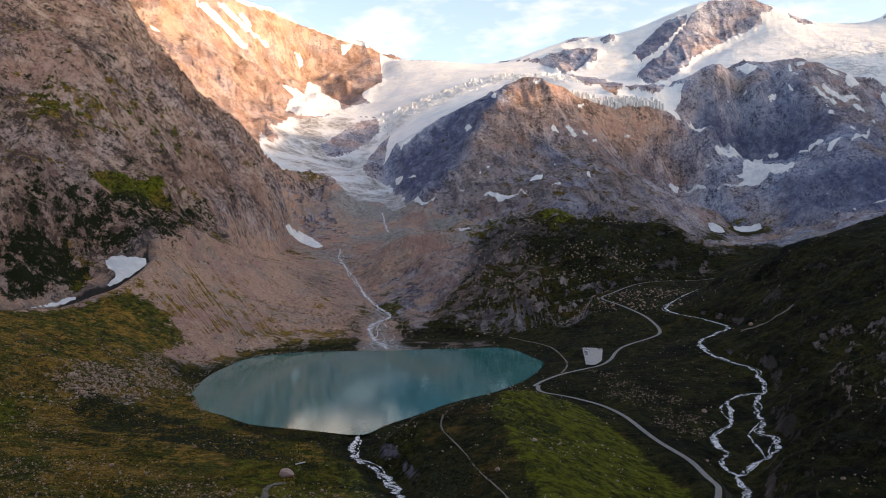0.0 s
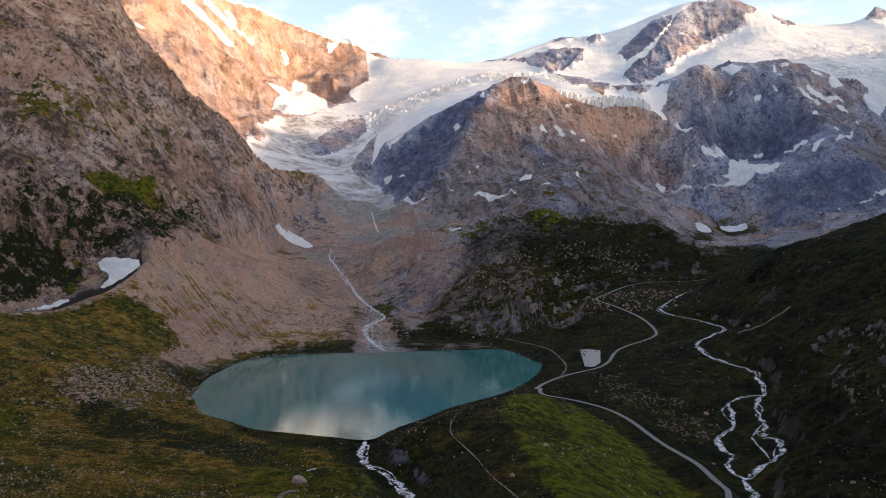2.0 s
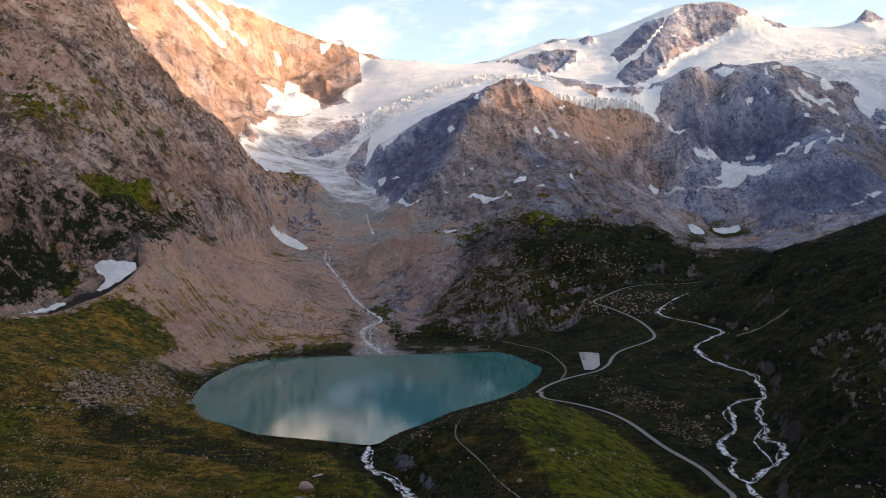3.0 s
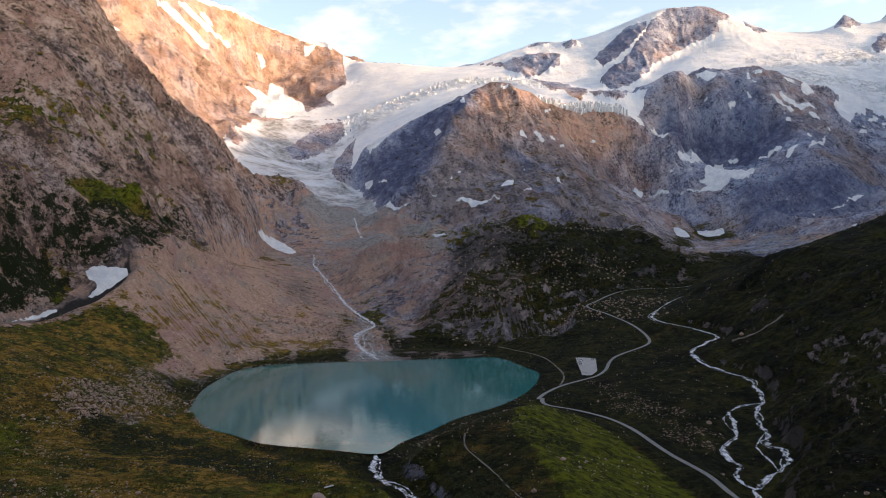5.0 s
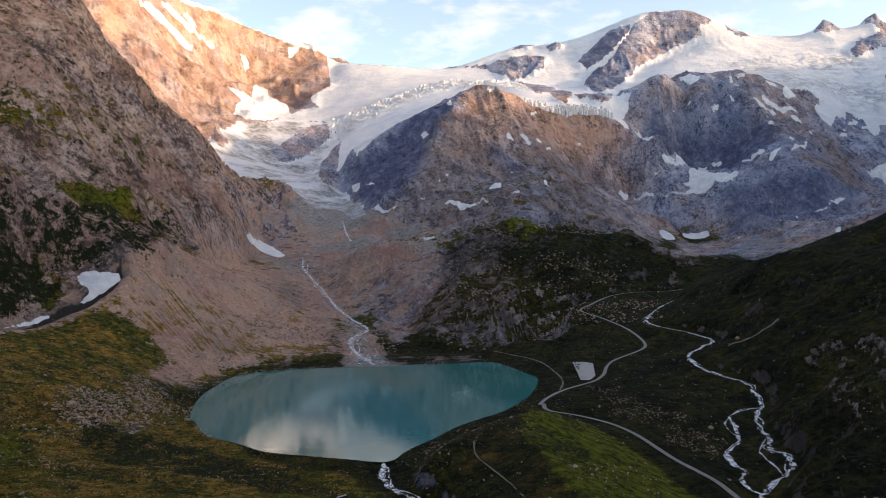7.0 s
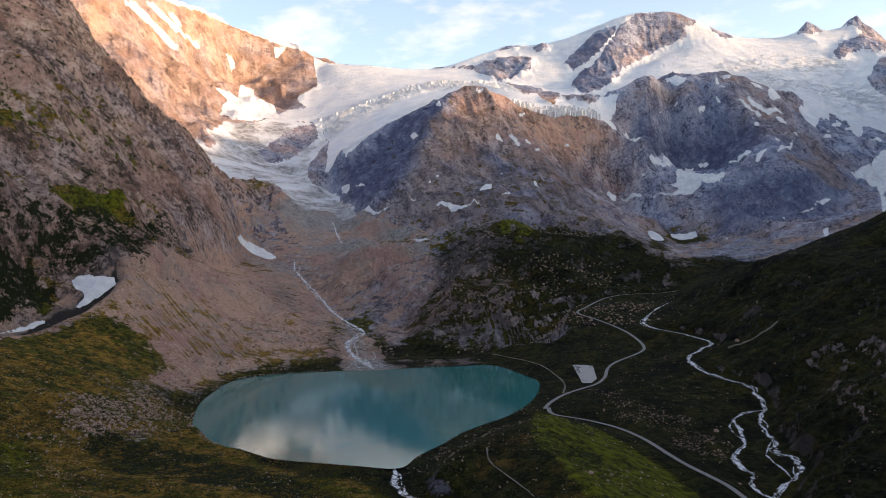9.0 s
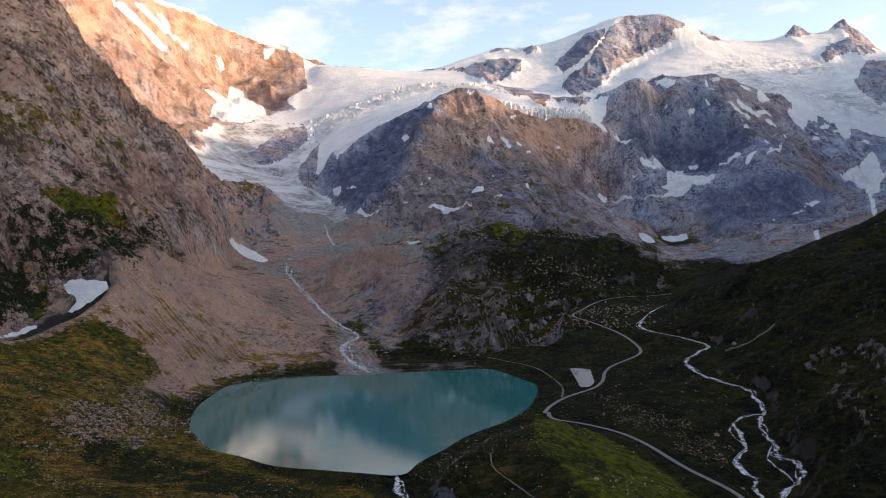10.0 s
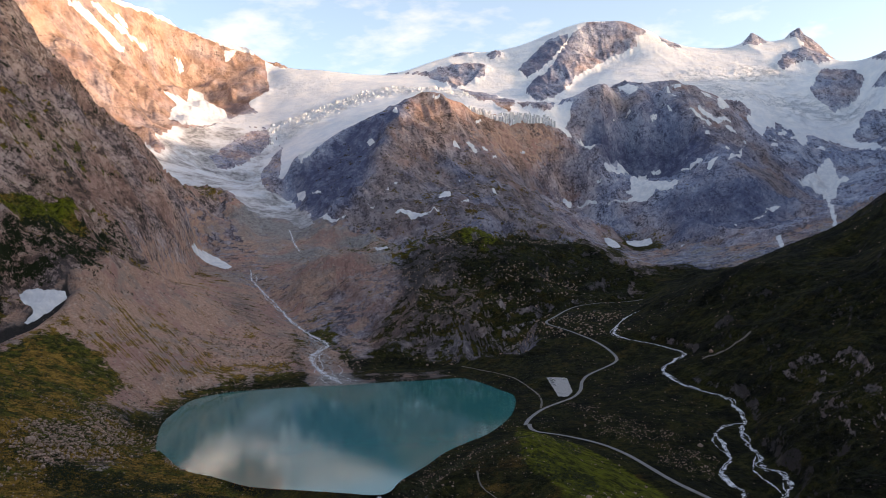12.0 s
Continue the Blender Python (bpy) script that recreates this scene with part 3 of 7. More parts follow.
ice_outline('side glacier', (1698, 2957), (1750, 3006), (1895, 3199), (1991, 3311), (2066, 3346), (2148, 3386), (2206, 3391), (2283, 3398), (2354, 3399), (2439, 3417), (2466, 3384), (2480, 3338), (2481, 3275), (2515, 3257), (2538, 3226), (2549, 3181), (2518, 3082), (2507, 3010), (2521, 2967), (2510, 2899), (2467, 2853), (2445, 2832), (2427, 2812), (2408, 2794), (2392, 2778), (2380, 2767), (2366, 2753), (2354, 2742), (2337, 2725), (2331, 2720), (2296, 2750), (2259, 2778), (2060, 2613), (2060, 2684), (2045, 2740), (2046, 2816), (2037, 2888), (1962, 2862), (1805, 2721), (1908, 2953), (1880, 3001), (1725, 2845), (1619, 2760), (1613, 2782))
ice_outline('hanging glacier', (504, 2927), (528, 2910), (558, 2927), (588, 2940), (624, 2984), (611, 2785), (633, 2753), (709, 2949), (715, 2857), (746, 2862), (759, 2815), (779, 2792), (809, 2811), (849, 2856), (880, 2855), (901, 2822), (886, 2795), (875, 2777), (858, 2768), (835, 2736), (838, 2707), (844, 2691), (824, 2688), (808, 2694), (793, 2697), (778, 2705), (751, 2696), (726, 2695), (699, 2690), (671, 2680), (643, 2679), (619, 2684), (593, 2688), (576, 2729), (548, 2722), (510, 2681), (486, 2712), (501, 2849))
bare_outline('glacier rock', (-430, 2781), (-417, 2845), (-403, 2910), (-386, 2958), (-368, 2989), (-350, 3027), (-332, 3069), (-313, 3108), (-291, 3108), (-271, 3114), (-250, 3119), (-242, 3071), (-235, 3033), (-253, 3007), (-268, 2966), (-284, 2933), (-298, 2892), (-307, 2807), (-319, 2736), (-338, 2723), (-355, 2698), (-380, 2700), (-405, 2704), (-417, 2743))
bare_outline('dome top', (150, 2430), (330, 2480), (500, 2560), (500, 2630), (420, 2640), (300, 2620), (150, 2540))
bare_outline('nunatak', (497, 3739), (528, 3767), (561, 3793), (594, 3793), (627, 3796), (665, 3830), (693, 3827), (715, 3796), (746, 3811), (768, 3781), (790, 3752), (766, 3679), (748, 3626), (710, 3592), (674, 3568), (639, 3546), (603, 3489), (552, 3337), (545, 3487), (528, 3579), (512, 3652))
bare_outline('shoulder', (653, 3924), (684, 3959), (713, 3981), (736, 3977), (775, 3990), (810, 3983), (772, 3959), (730, 3923), (694, 3909), (673, 3915))
bare_outline('shoulder', (822, 3902), (851, 3902), (893, 3961), (913, 3923), (886, 3835), (856, 3827), (826, 3821))
bare_outline('peak flank', (922, 3650), (955, 3692), (986, 3723), (1019, 3762), (1051, 3798), (1087, 3825), (1125, 3854), (1167, 3897), (1197, 3887), (1231, 3887), (1264, 3888), (1249, 3854), (1234, 3826), (1203, 3792), (1164, 3737), (1134, 3705), (1102, 3670), (1075, 3647), (1048, 3623), (1021, 3601), (987, 3596), (948, 3580), (936, 3615))
bare_outline('peak', (827, 3215), (895, 3393), (951, 3527), (979, 3547), (1016, 3569), (1054, 3593), (1093, 3621), (1123, 3656), (1153, 3693), (1185, 3734), (1225, 3801), (1257, 3838), (1286, 3869), (1326, 3897), (1364, 3924), (1401, 3945), (1430, 3934), (1468, 3943), (1497, 3932), (1544, 3929), (1589, 3921), (1629, 3903), (1673, 3908), (1697, 3866), (1651, 3840), (1610, 3830), (1609, 3805), (1605, 3773), (1579, 3785), (1550, 3790), (1512, 3788), (1471, 3778), (1426, 3760), (1367, 3694), (1314, 3644), (1265, 3605), (1218, 3572), (1172, 3538), (1133, 3474), (1099, 3419), (1019, 3251), (980, 3212), (944, 3173), (896, 3130), (857, 3116), (841, 3161))
bare_outline('summit', (1769, 3881), (1796, 3872), (1822, 3861), (1847, 3849), (1862, 3815), (1797, 3751), (1777, 3789), (1749, 3810))
bare_outline('tooth', (2187, 3774), (2242, 3833), (2259, 3828), (2275, 3822), (2298, 3808), (2322, 3794), (2260, 3749), (2220, 3758))
bare_outline('horn', (2315, 3805), (2300, 3840), (2265, 3855), (2230, 3840), (2215, 3805), (2230, 3770), (2265, 3755), (2300, 3770))
bare_outline('horn', (2353, 3805), (2339, 3839), (2305, 3853), (2271, 3839), (2257, 3805), (2271, 3771), (2305, 3757), (2339, 3771))
bare_outline('horn', (2579, 3785), (2561, 3827), (2519, 3845), (2477, 3827), (2459, 3785), (2477, 3743), (2519, 3725), (2561, 3743))
bare_outline('horn', (2656, 3755), (2635, 3806), (2584, 3827), (2533, 3806), (2512, 3755), (2533, 3704), (2584, 3683), (2635, 3704))
bare_outline('horn', (2687, 3710), (2668, 3755), (2623, 3774), (2578, 3755), (2559, 3710), (2578, 3665), (2623, 3646), (2668, 3665))
bare_outline('east tower', (2480, 3779), (2503, 3764), (2525, 3749), (2544, 3736), (2563, 3723), (2556, 3673), (2600, 3696), (2610, 3688), (2533, 3563), (2439, 3417), (2409, 3428), (2367, 3423), (2365, 3464), (2358, 3497), (2318, 3483), (2277, 3470), (2230, 3446), (2191, 3433), (2194, 3460), (2204, 3497), (2263, 3546), (2323, 3597), (2377, 3636), (2427, 3648), (2495, 3688), (2491, 3718), (2498, 3767))
bare_outline('wall', (2195, 3244), (2243, 3273), (2297, 3313), (2349, 3348), (2378, 3331), (2408, 3316), (2417, 3287), (2427, 3257), (2435, 3227), (2444, 3201), (2430, 3181), (2414, 3158), (2380, 3138), (2348, 3122), (2316, 3103), (2282, 3101), (2245, 3096), (2204, 3083), (2197, 3108), (2188, 3131), (2178, 3152), (2185, 3185), (2189, 3213))
bare_outline('wall', (2531, 3280), (2557, 3271), (2536, 3205), (2549, 3181), (2532, 3124), (2506, 3058), (2478, 2991), (2456, 2965), (2439, 2947), (2446, 2989), (2461, 3042), (2486, 3107), (2500, 3163), (2508, 3212))
bare_outline('wall', (2397, 3102), (2408, 3082), (2414, 3057), (2416, 3027), (2416, 2991), (2419, 2958), (2424, 2931), (2406, 2911), (2391, 2894), (2378, 2881), (2364, 2867), (2357, 2896), (2355, 2929), (2358, 2970), (2366, 3022))
bare_outline('wall', (2144, 2895), (2168, 2904), (2204, 2928), (2241, 2951), (2272, 2965), (2280, 2933), (2294, 2908), (2307, 2883), (2325, 2863), (2340, 2841), (2326, 2831), (2196, 2677), (2152, 2627), (2129, 2602), (2105, 2574), (2091, 2593), (2097, 2636), (2067, 2639), (2094, 2699), (2121, 2759), (2120, 2784), (2136, 2846))
bare_outline('low rocks', (1692, 2988), (1599, 2777), (1609, 2744), (1720, 2846), (1869, 3005), (1879, 2972), (1855, 2894), (1774, 2719), (1949, 2914), (1981, 2894), (1978, 2820), (1980, 2738), (1992, 2675), (2025, 2639), (2053, 2599), (2086, 2566), (2108, 2524), (2089, 2504), (2073, 2489), (2070, 2487), (2069, 2488), (2068, 2489), (2070, 2494), (1843, 2300), (1785, 2293), (1749, 2324), (1753, 2405), (1664, 2362), (1615, 2372), (1532, 2332), (1460, 2308), (1414, 2320), (1355, 2311), (1303, 2312), (1247, 2307), (1250, 2308), (1256, 2310), (1259, 2309), (1262, 2307), (1264, 2306), (1374, 2486), (1426, 2562), (1502, 2682))
# big blue zones of shade on the massif, put in as rock colour
cover('dark', 0.5, (1029, 2792), (1285, 2829), (1327, 2606), (1397, 2526), (1174, 2451), (1085, 2711), (953, 2701))
cover('dark', 0.45, (1039, 2352), (996, 2023), (876, 1702), (825, 1890))
cover('dark', 0.4, (1354, 2472), (1620, 2692), (1395, 2115), (1328, 2126), (1320, 2318))
cover('grass', 0.0, (403, 1215), (523, 1257), (603, 1089), (747, 1195), (808, 1205), (1180, 1653), (1261, 1660), (1256, 1595), (1597, 1989), (1246, 1778), (997, 1642), (899, 1849), (815, 2198))
cover('dark', 0.25, (403, 1215), (523, 1257), (603, 1089), (747, 1195), (808, 1205), (1180, 1653), (1261, 1660), (1256, 1595), (1597, 1989), (1246, 1778), (997, 1642), (899, 1849), (815, 2198))
cover('scree', 0.45, (403, 1215), (523, 1257), (603, 1089), (747, 1195), (808, 1205), (1180, 1653), (1261, 1660), (1256, 1595), (1597, 1989), (1246, 1778), (997, 1642), (899, 1849), (815, 2198))
cover('warm', 0.3, (403, 1215), (523, 1257), (603, 1089), (747, 1195), (808, 1205), (1180, 1653), (1261, 1660), (1256, 1595), (1597, 1989), (1246, 1778), (997, 1642), (899, 1849), (815, 2198))
cover('shrub', -0.4, (403, 1215), (523, 1257), (603, 1089), (747, 1195), (808, 1205), (1180, 1653), (1261, 1660), (1256, 1595), (1597, 1989), (1246, 1778), (997, 1642), (899, 1849), (815, 2198))
cover('grass', -0.3, (-271, 1618), (-220, 1600), (-102, 1178), (-123, 1075), (-167, 1213), (-250, 1467))
cover('shrub', -0.5, (-271, 1618), (-220, 1600), (-102, 1178), (-123, 1075), (-167, 1213), (-250, 1467))
cover('scree', 0.9, (-271, 1618), (-220, 1600), (-102, 1178), (-123, 1075), (-167, 1213), (-250, 1467))
cover('grass', 0.85, (-549, 1059), (-522, 1118), (-502, 1072), (-511, 1013))
cover('grass', 0.85, (-507, 1129), (-495, 1190), (-485, 1176), (-500, 1122))
cover('grass', 0.7, (-492, 1314), (-450, 1374), (-418, 1393), (-430, 1304), (-468, 1281))
cover('grass', 0.75, (-539, 1235), (-516, 1316), (-498, 1268), (-523, 1218))
cover('grass', 0.7, (-401, 1477), (-378, 1566), (-364, 1499), (-380, 1433))
# lit brown crest of the massif, its warmth put into the stone colour
cover('warm', 0.4, (1288, 2886), (1672, 3323), (1736, 3148), (1600, 2750), (1465, 2657), (1363, 2710), (1279, 2875))
cover('warm', 0.45, (932, 2465), (1030, 2381), (1354, 2472), (1640, 2581), (1075, 1589), (953, 1500), (830, 1971))
cover('grass', -0.4, (-227, 1983), (-64, 1933), (-55, 1755), (-196, 1807))
cover('shrub', -0.5, (-227, 1983), (-64, 1933), (-55, 1755), (-196, 1807))
cover('scree', 0.35, (130, 706), (160, 678), (190, 587), (192, 523), (159, 495), (144, 548), (125, 628))
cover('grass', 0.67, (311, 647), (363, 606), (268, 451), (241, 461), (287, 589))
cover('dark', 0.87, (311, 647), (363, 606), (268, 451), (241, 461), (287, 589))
# warm light on the dome top, put into the stone colour
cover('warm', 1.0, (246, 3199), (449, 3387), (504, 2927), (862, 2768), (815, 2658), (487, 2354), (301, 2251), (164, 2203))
# shaded left flank of the dome, put in as colder stone colour
cover('warm', -0.2, (-209, 2180), (-133, 2316), (40, 2401), (251, 3198), (149, 2175), (85, 1959), (-29, 1817))
cover('grass', 0.3, (128, 2144), (300, 2244), (492, 2375), (669, 2524), (462, 1663), (265, 1651), (146, 1693), (82, 1861))
cover('dark', 0.35, (128, 2144), (300, 2244), (492, 2375), (669, 2524), (462, 1663), (265, 1651), (146, 1693), (82, 1861))
# the dome's shaded flank again, painted darker
cover('dark', 0.35, (-209, 2180), (-133, 2316), (40, 2401), (251, 3198), (149, 2175), (85, 1959), (-29, 1817))
cover('gold', 0.9, (-354, 965), (-322, 983), (-286, 1008), (-226, 967), (-208, 912), (-248, 864), (-279, 843), (-334, 878))
cover('grass', 0.33, (-339, 931), (-322, 983), (-286, 1008), (-226, 967), (-208, 912), (-248, 864), (-279, 843), (-334, 878))
cover('shrub', 0.68, (-277, 558), (-263, 573), (-232, 558), (-185, 540), (-135, 502), (-92, 452), (-72, 415), (-108, 422), (-159, 463), (-201, 482), (-231, 487))
cover('grass', -0.2, (-377, 1656), (-269, 2023), (-83, 1828), (-101, 1650), (-255, 1542), (-331, 1591))
cover('shrub', -0.3, (-377, 1656), (-269, 2023), (-83, 1828), (-101, 1650), (-255, 1542), (-331, 1591))
cover('grass', 0.02, (-263, 1597), (-112, 1867), (95, 1485), (16, 1391), (-65, 1368), (-75, 1166), (-132, 1218), (-196, 1440))
cover('scree', 0.6, (-263, 1597), (-112, 1867), (95, 1485), (16, 1391), (-65, 1368), (-75, 1166), (-132, 1218), (-196, 1440))
cover('warm', 0.35, (-263, 1597), (-112, 1867), (95, 1485), (16, 1391), (-65, 1368), (-75, 1166), (-132, 1218), (-196, 1440))
cover('dark', 0.15, (-263, 1597), (-112, 1867), (95, 1485), (16, 1391), (-65, 1368), (-75, 1166), (-132, 1218), (-196, 1440))
cover('grass', 0.8, (-299, 430), (-271, 501), (-214, 588), (-143, 520), (-81, 469), (-41, 350), (-37, 310), (-211, 300))
cover('dark', 0.1, (-358, 516), (-223, 671), (-143, 520), (-81, 469), (-41, 350), (-37, 310), (-211, 300))
cover('lush_or_lit', 0.7, (-451, 998), (-440, 1032), (-432, 1088), (-409, 1124), (-402, 1186), (-393, 1088), (-383, 1082), (-400, 1025), (-426, 1005), (-440, 996))
# light on the knoll's right slope, put in as bright green turf
cover('lush_or_lit', 0.98, (28, 491), (65, 634), (94, 581), (116, 514), (129, 433), (126, 394), (39, 327), (32, 413))
cover('lush_or_lit', 0.8, (203, 1543), (254, 1651), (288, 1643), (216, 1281), (189, 1271), (196, 1483))
cover('gold', 0.75, (-352, 508), (-220, 646), (-143, 520), (-81, 469), (-41, 350), (-37, 310), (-211, 300))
cover('lush_or_lit', 0.6, (-123, 468), (-80, 462), (-49, 426), (-31, 358), (-46, 310), (-86, 306), (-119, 385))
cover('lush_or_lit', 0.6, (-319, 485), (-295, 531), (-252, 466), (-235, 400), (-264, 400))
cover('shrub', -0.6, (-451, 998), (-440, 1032), (-432, 1088), (-409, 1124), (-402, 1186), (-393, 1088), (-383, 1082), (-400, 1025), (-426, 1005), (-440, 996))
cover('grass', 1.3, (-451, 998), (-440, 1032), (-432, 1088), (-409, 1124), (-402, 1186), (-393, 1088), (-383, 1082), (-400, 1025), (-426, 1005), (-440, 996))
cover('grass', 0.8, (-617, 1087), (-599, 1112), (-551, 1120), (-549, 1107), (-593, 1099), (-613, 1079))
cover('grass', 1.0, (-448, 897), (-436, 907), (-418, 916), (-423, 905), (-434, 900))
cover('shrub', 0.75, (-481, 835), (-463, 870), (-445, 899), (-424, 908), (-413, 889), (-427, 846), (-450, 776))
cover('shrub', 0.62, (-490, 853), (-458, 914), (-442, 984), (-386, 1091), (-367, 1213), (-344, 1160), (-354, 976), (-419, 942), (-450, 895), (-480, 834))
cover('scree', 1.0, (-355, 968), (-312, 1104), (-325, 1451), (-255, 1542), (-188, 1380), (-109, 1075), (-134, 964), (-224, 895), (-253, 839), (-276, 824), (-331, 854), (-361, 873), (-352, 909))
cover('grass', 0.1, (-301, 1123), (-312, 1104), (-325, 1451), (-255, 1542), (-188, 1380), (-109, 1075), (-137, 990), (-186, 939), (-226, 967), (-275, 1051))
cover('grass', 0.78, (-427, 653), (-417, 719), (-392, 775), (-367, 849), (-344, 870), (-276, 815), (-290, 716), (-291, 598), (-252, 466), (-298, 450))
cover('gold', 0.55, (-427, 653), (-417, 719), (-392, 775), (-367, 849), (-342, 865), (-281, 814), (-290, 716), (-299, 634), (-252, 466), (-264, 450), (-298, 450))
cover('scree', 0.55, (-298, 586), (-301, 692), (-282, 736), (-254, 731), (-231, 671), (-233, 583), (-258, 545), (-283, 552))
cover('grass', 0.55, (-298, 586), (-301, 692), (-282, 736), (-254, 731), (-231, 671), (-233, 583), (-258, 545), (-283, 552))
cover('scree', 0.6, (-134, 964), (-126, 1165), (-82, 1145), (-60, 973), (-20, 949), (50, 943), (66, 884), (-64, 873), (-129, 923))
cover('grass', 0.32, (-126, 960), (-126, 1165), (-82, 1145), (-60, 967), (-20, 929), (48, 921), (59, 885), (-64, 873), (-115, 925))
cover('warm', 0.45, (-106, 970), (-171, 1612), (-121, 1779), (-25, 1430), (-60, 973), (-20, 949), (50, 943), (66, 884), (-64, 873), (-129, 923))
cover('gold', 0.35, (203, 1543), (254, 1651), (288, 1643), (216, 1281), (189, 1271), (196, 1483))
cover('grass', 0.95, (203, 1543), (254, 1651), (288, 1643), (216, 1281), (189, 1271), (196, 1483))
# straw tint for the same slope, part of its painted light
cover('gold', 0.5, (28, 491), (65, 634), (94, 581), (116, 514), (129, 433), (126, 394), (39, 327), (32, 413))
cover('dirt', 1.1, (-303, 2176), (-216, 2269), (-80, 1950), (-82, 1811), (-236, 1935))
cover('dirt', 0.5, (-643, 2671), (-519, 2983), (-247, 3152), (-236, 2312), (-280, 2111), (-375, 2124), (-428, 2081))
# shadow behind the moraine crest, put into the ground colour as a dark band
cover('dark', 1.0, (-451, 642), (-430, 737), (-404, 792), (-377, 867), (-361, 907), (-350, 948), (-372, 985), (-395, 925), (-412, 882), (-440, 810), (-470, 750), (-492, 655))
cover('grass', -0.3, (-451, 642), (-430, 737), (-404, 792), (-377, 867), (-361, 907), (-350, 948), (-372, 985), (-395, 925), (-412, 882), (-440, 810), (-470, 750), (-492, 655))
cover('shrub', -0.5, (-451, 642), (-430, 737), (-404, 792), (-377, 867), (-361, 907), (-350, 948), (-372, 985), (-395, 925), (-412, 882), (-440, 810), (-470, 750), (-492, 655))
cover('scree', 0.5, (-120, 2032), (87, 1527), (-101, 1654), (-265, 1608), (-346, 1806), (-259, 1948))

cover('warm', 0.5, (-330, 1480), (-357, 1740), (-293, 2104), (-60, 2079), (168, 1825), (120, 1480), (20, 1340), (-60, 1120), (-120, 1150), (-190, 1400))
cover('dark', 0.3, (-330, 1480), (-357, 1740), (-293, 2104), (-60, 2079), (168, 1825), (120, 1480), (20, 1340), (-60, 1120), (-120, 1150), (-190, 1400))
cover('warm', 0.9, (-60, 1030), (40, 1010), (200, 1050), (420, 1130), (480, 1270), (300, 1330), (140, 1320), (0, 1200))

# shade on the massif face and dome flank, painted with dark and cold covers
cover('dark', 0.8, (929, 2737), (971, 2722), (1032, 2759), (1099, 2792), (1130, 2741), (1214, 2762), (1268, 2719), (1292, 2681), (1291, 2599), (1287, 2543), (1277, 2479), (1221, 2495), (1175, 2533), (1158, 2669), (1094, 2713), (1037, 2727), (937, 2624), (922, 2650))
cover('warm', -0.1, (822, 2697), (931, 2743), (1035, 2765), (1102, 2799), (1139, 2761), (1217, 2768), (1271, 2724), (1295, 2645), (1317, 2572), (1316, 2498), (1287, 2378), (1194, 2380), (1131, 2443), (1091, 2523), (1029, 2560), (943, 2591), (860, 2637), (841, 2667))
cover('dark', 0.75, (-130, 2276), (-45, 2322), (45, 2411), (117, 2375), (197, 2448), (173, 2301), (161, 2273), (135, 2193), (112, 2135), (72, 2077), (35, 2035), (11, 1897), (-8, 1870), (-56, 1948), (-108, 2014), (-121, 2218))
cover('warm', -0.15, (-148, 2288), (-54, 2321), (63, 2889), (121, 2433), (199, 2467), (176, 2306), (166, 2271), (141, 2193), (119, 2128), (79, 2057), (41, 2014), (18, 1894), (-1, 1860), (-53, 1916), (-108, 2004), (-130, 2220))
cover('dark', 0.7, (1062, 2339), (1093, 2307), (1120, 2268), (1094, 2200), (998, 1996), (967, 2053), (965, 2176), (1027, 2288))
cover('dark', 0.45, (1239, 2392), (1344, 2411), (1485, 2486), (1447, 2359), (1417, 2251), (1300, 2155), (1234, 2140), (1181, 2164), (1148, 2229), (1134, 2285), (1144, 2392), (1189, 2388))
cover('dirt', 0.7, (-546, 2990), (-447, 3133), (-326, 3175), (-344, 3083), (-361, 3004), (-390, 2929), (-416, 2839), (-425, 2786), (-435, 2750), (-465, 2793), (-499, 2855), (-524, 2931))
cover('dirt', 0.5, (-275, 3021), (-259, 3029), (-243, 3040), (-249, 2941), (-242, 2676), (-173, 2272), (-126, 2097), (-153, 2029), (-177, 1942), (-224, 1995), (-269, 2022), (-298, 2150), (-347, 2425), (-336, 2649), (-302, 2696), (-295, 2917))

cover('scree', 1.1, (-111, 1034), (-102, 1066), (-93, 1109), (-82, 1073), (-71, 1035), (-67, 985), (-63, 938), (-57, 907), (-52, 874), (-72, 874), (-92, 879), (-94, 922), (-97, 975), (-104, 1009))
cover('warm', 0.15, (-111, 1034), (-102, 1066), (-93, 1109), (-82, 1073), (-71, 1035), (-67, 985), (-63, 938), (-57, 907), (-52, 874), (-72, 874), (-92, 879), (-94, 922), (-97, 975), (-104, 1009))
cover('grass', -0.6, (-111, 1034), (-102, 1066), (-93, 1109), (-82, 1073), (-71, 1035), (-67, 985), (-63, 938), (-57, 907), (-52, 874), (-72, 874), (-92, 879), (-94, 922), (-97, 975), (-104, 1009))
cover('shrub', -0.6, (-111, 1034), (-102, 1066), (-93, 1109), (-82, 1073), (-71, 1035), (-67, 985), (-63, 938), (-57, 907), (-52, 874), (-72, 874), (-92, 879), (-94, 922), (-97, 975), (-104, 1009))
cover('grass', 0.85, (-584, 1114), (-564, 1119), (-548, 1134), (-533, 1145), (-519, 1159), (-512, 1223), (-493, 1263), (-481, 1245), (-467, 1221), (-478, 1134), (-498, 1084), (-508, 1024), (-533, 1003), (-569, 1079))
cover('lush_or_lit', 0.5, (-584, 1114), (-564, 1119), (-548, 1134), (-533, 1145), (-519, 1159), (-512, 1223), (-493, 1263), (-481, 1245), (-467, 1221), (-478, 1134), (-498, 1084), (-508, 1024), (-533, 1003), (-569, 1079))
cover('grass', 0.8, (-483, 1210), (-467, 1248), (-456, 1307), (-429, 1340), (-407, 1396), (-395, 1347), (-392, 1337), (-419, 1284), (-438, 1218), (-462, 1219))
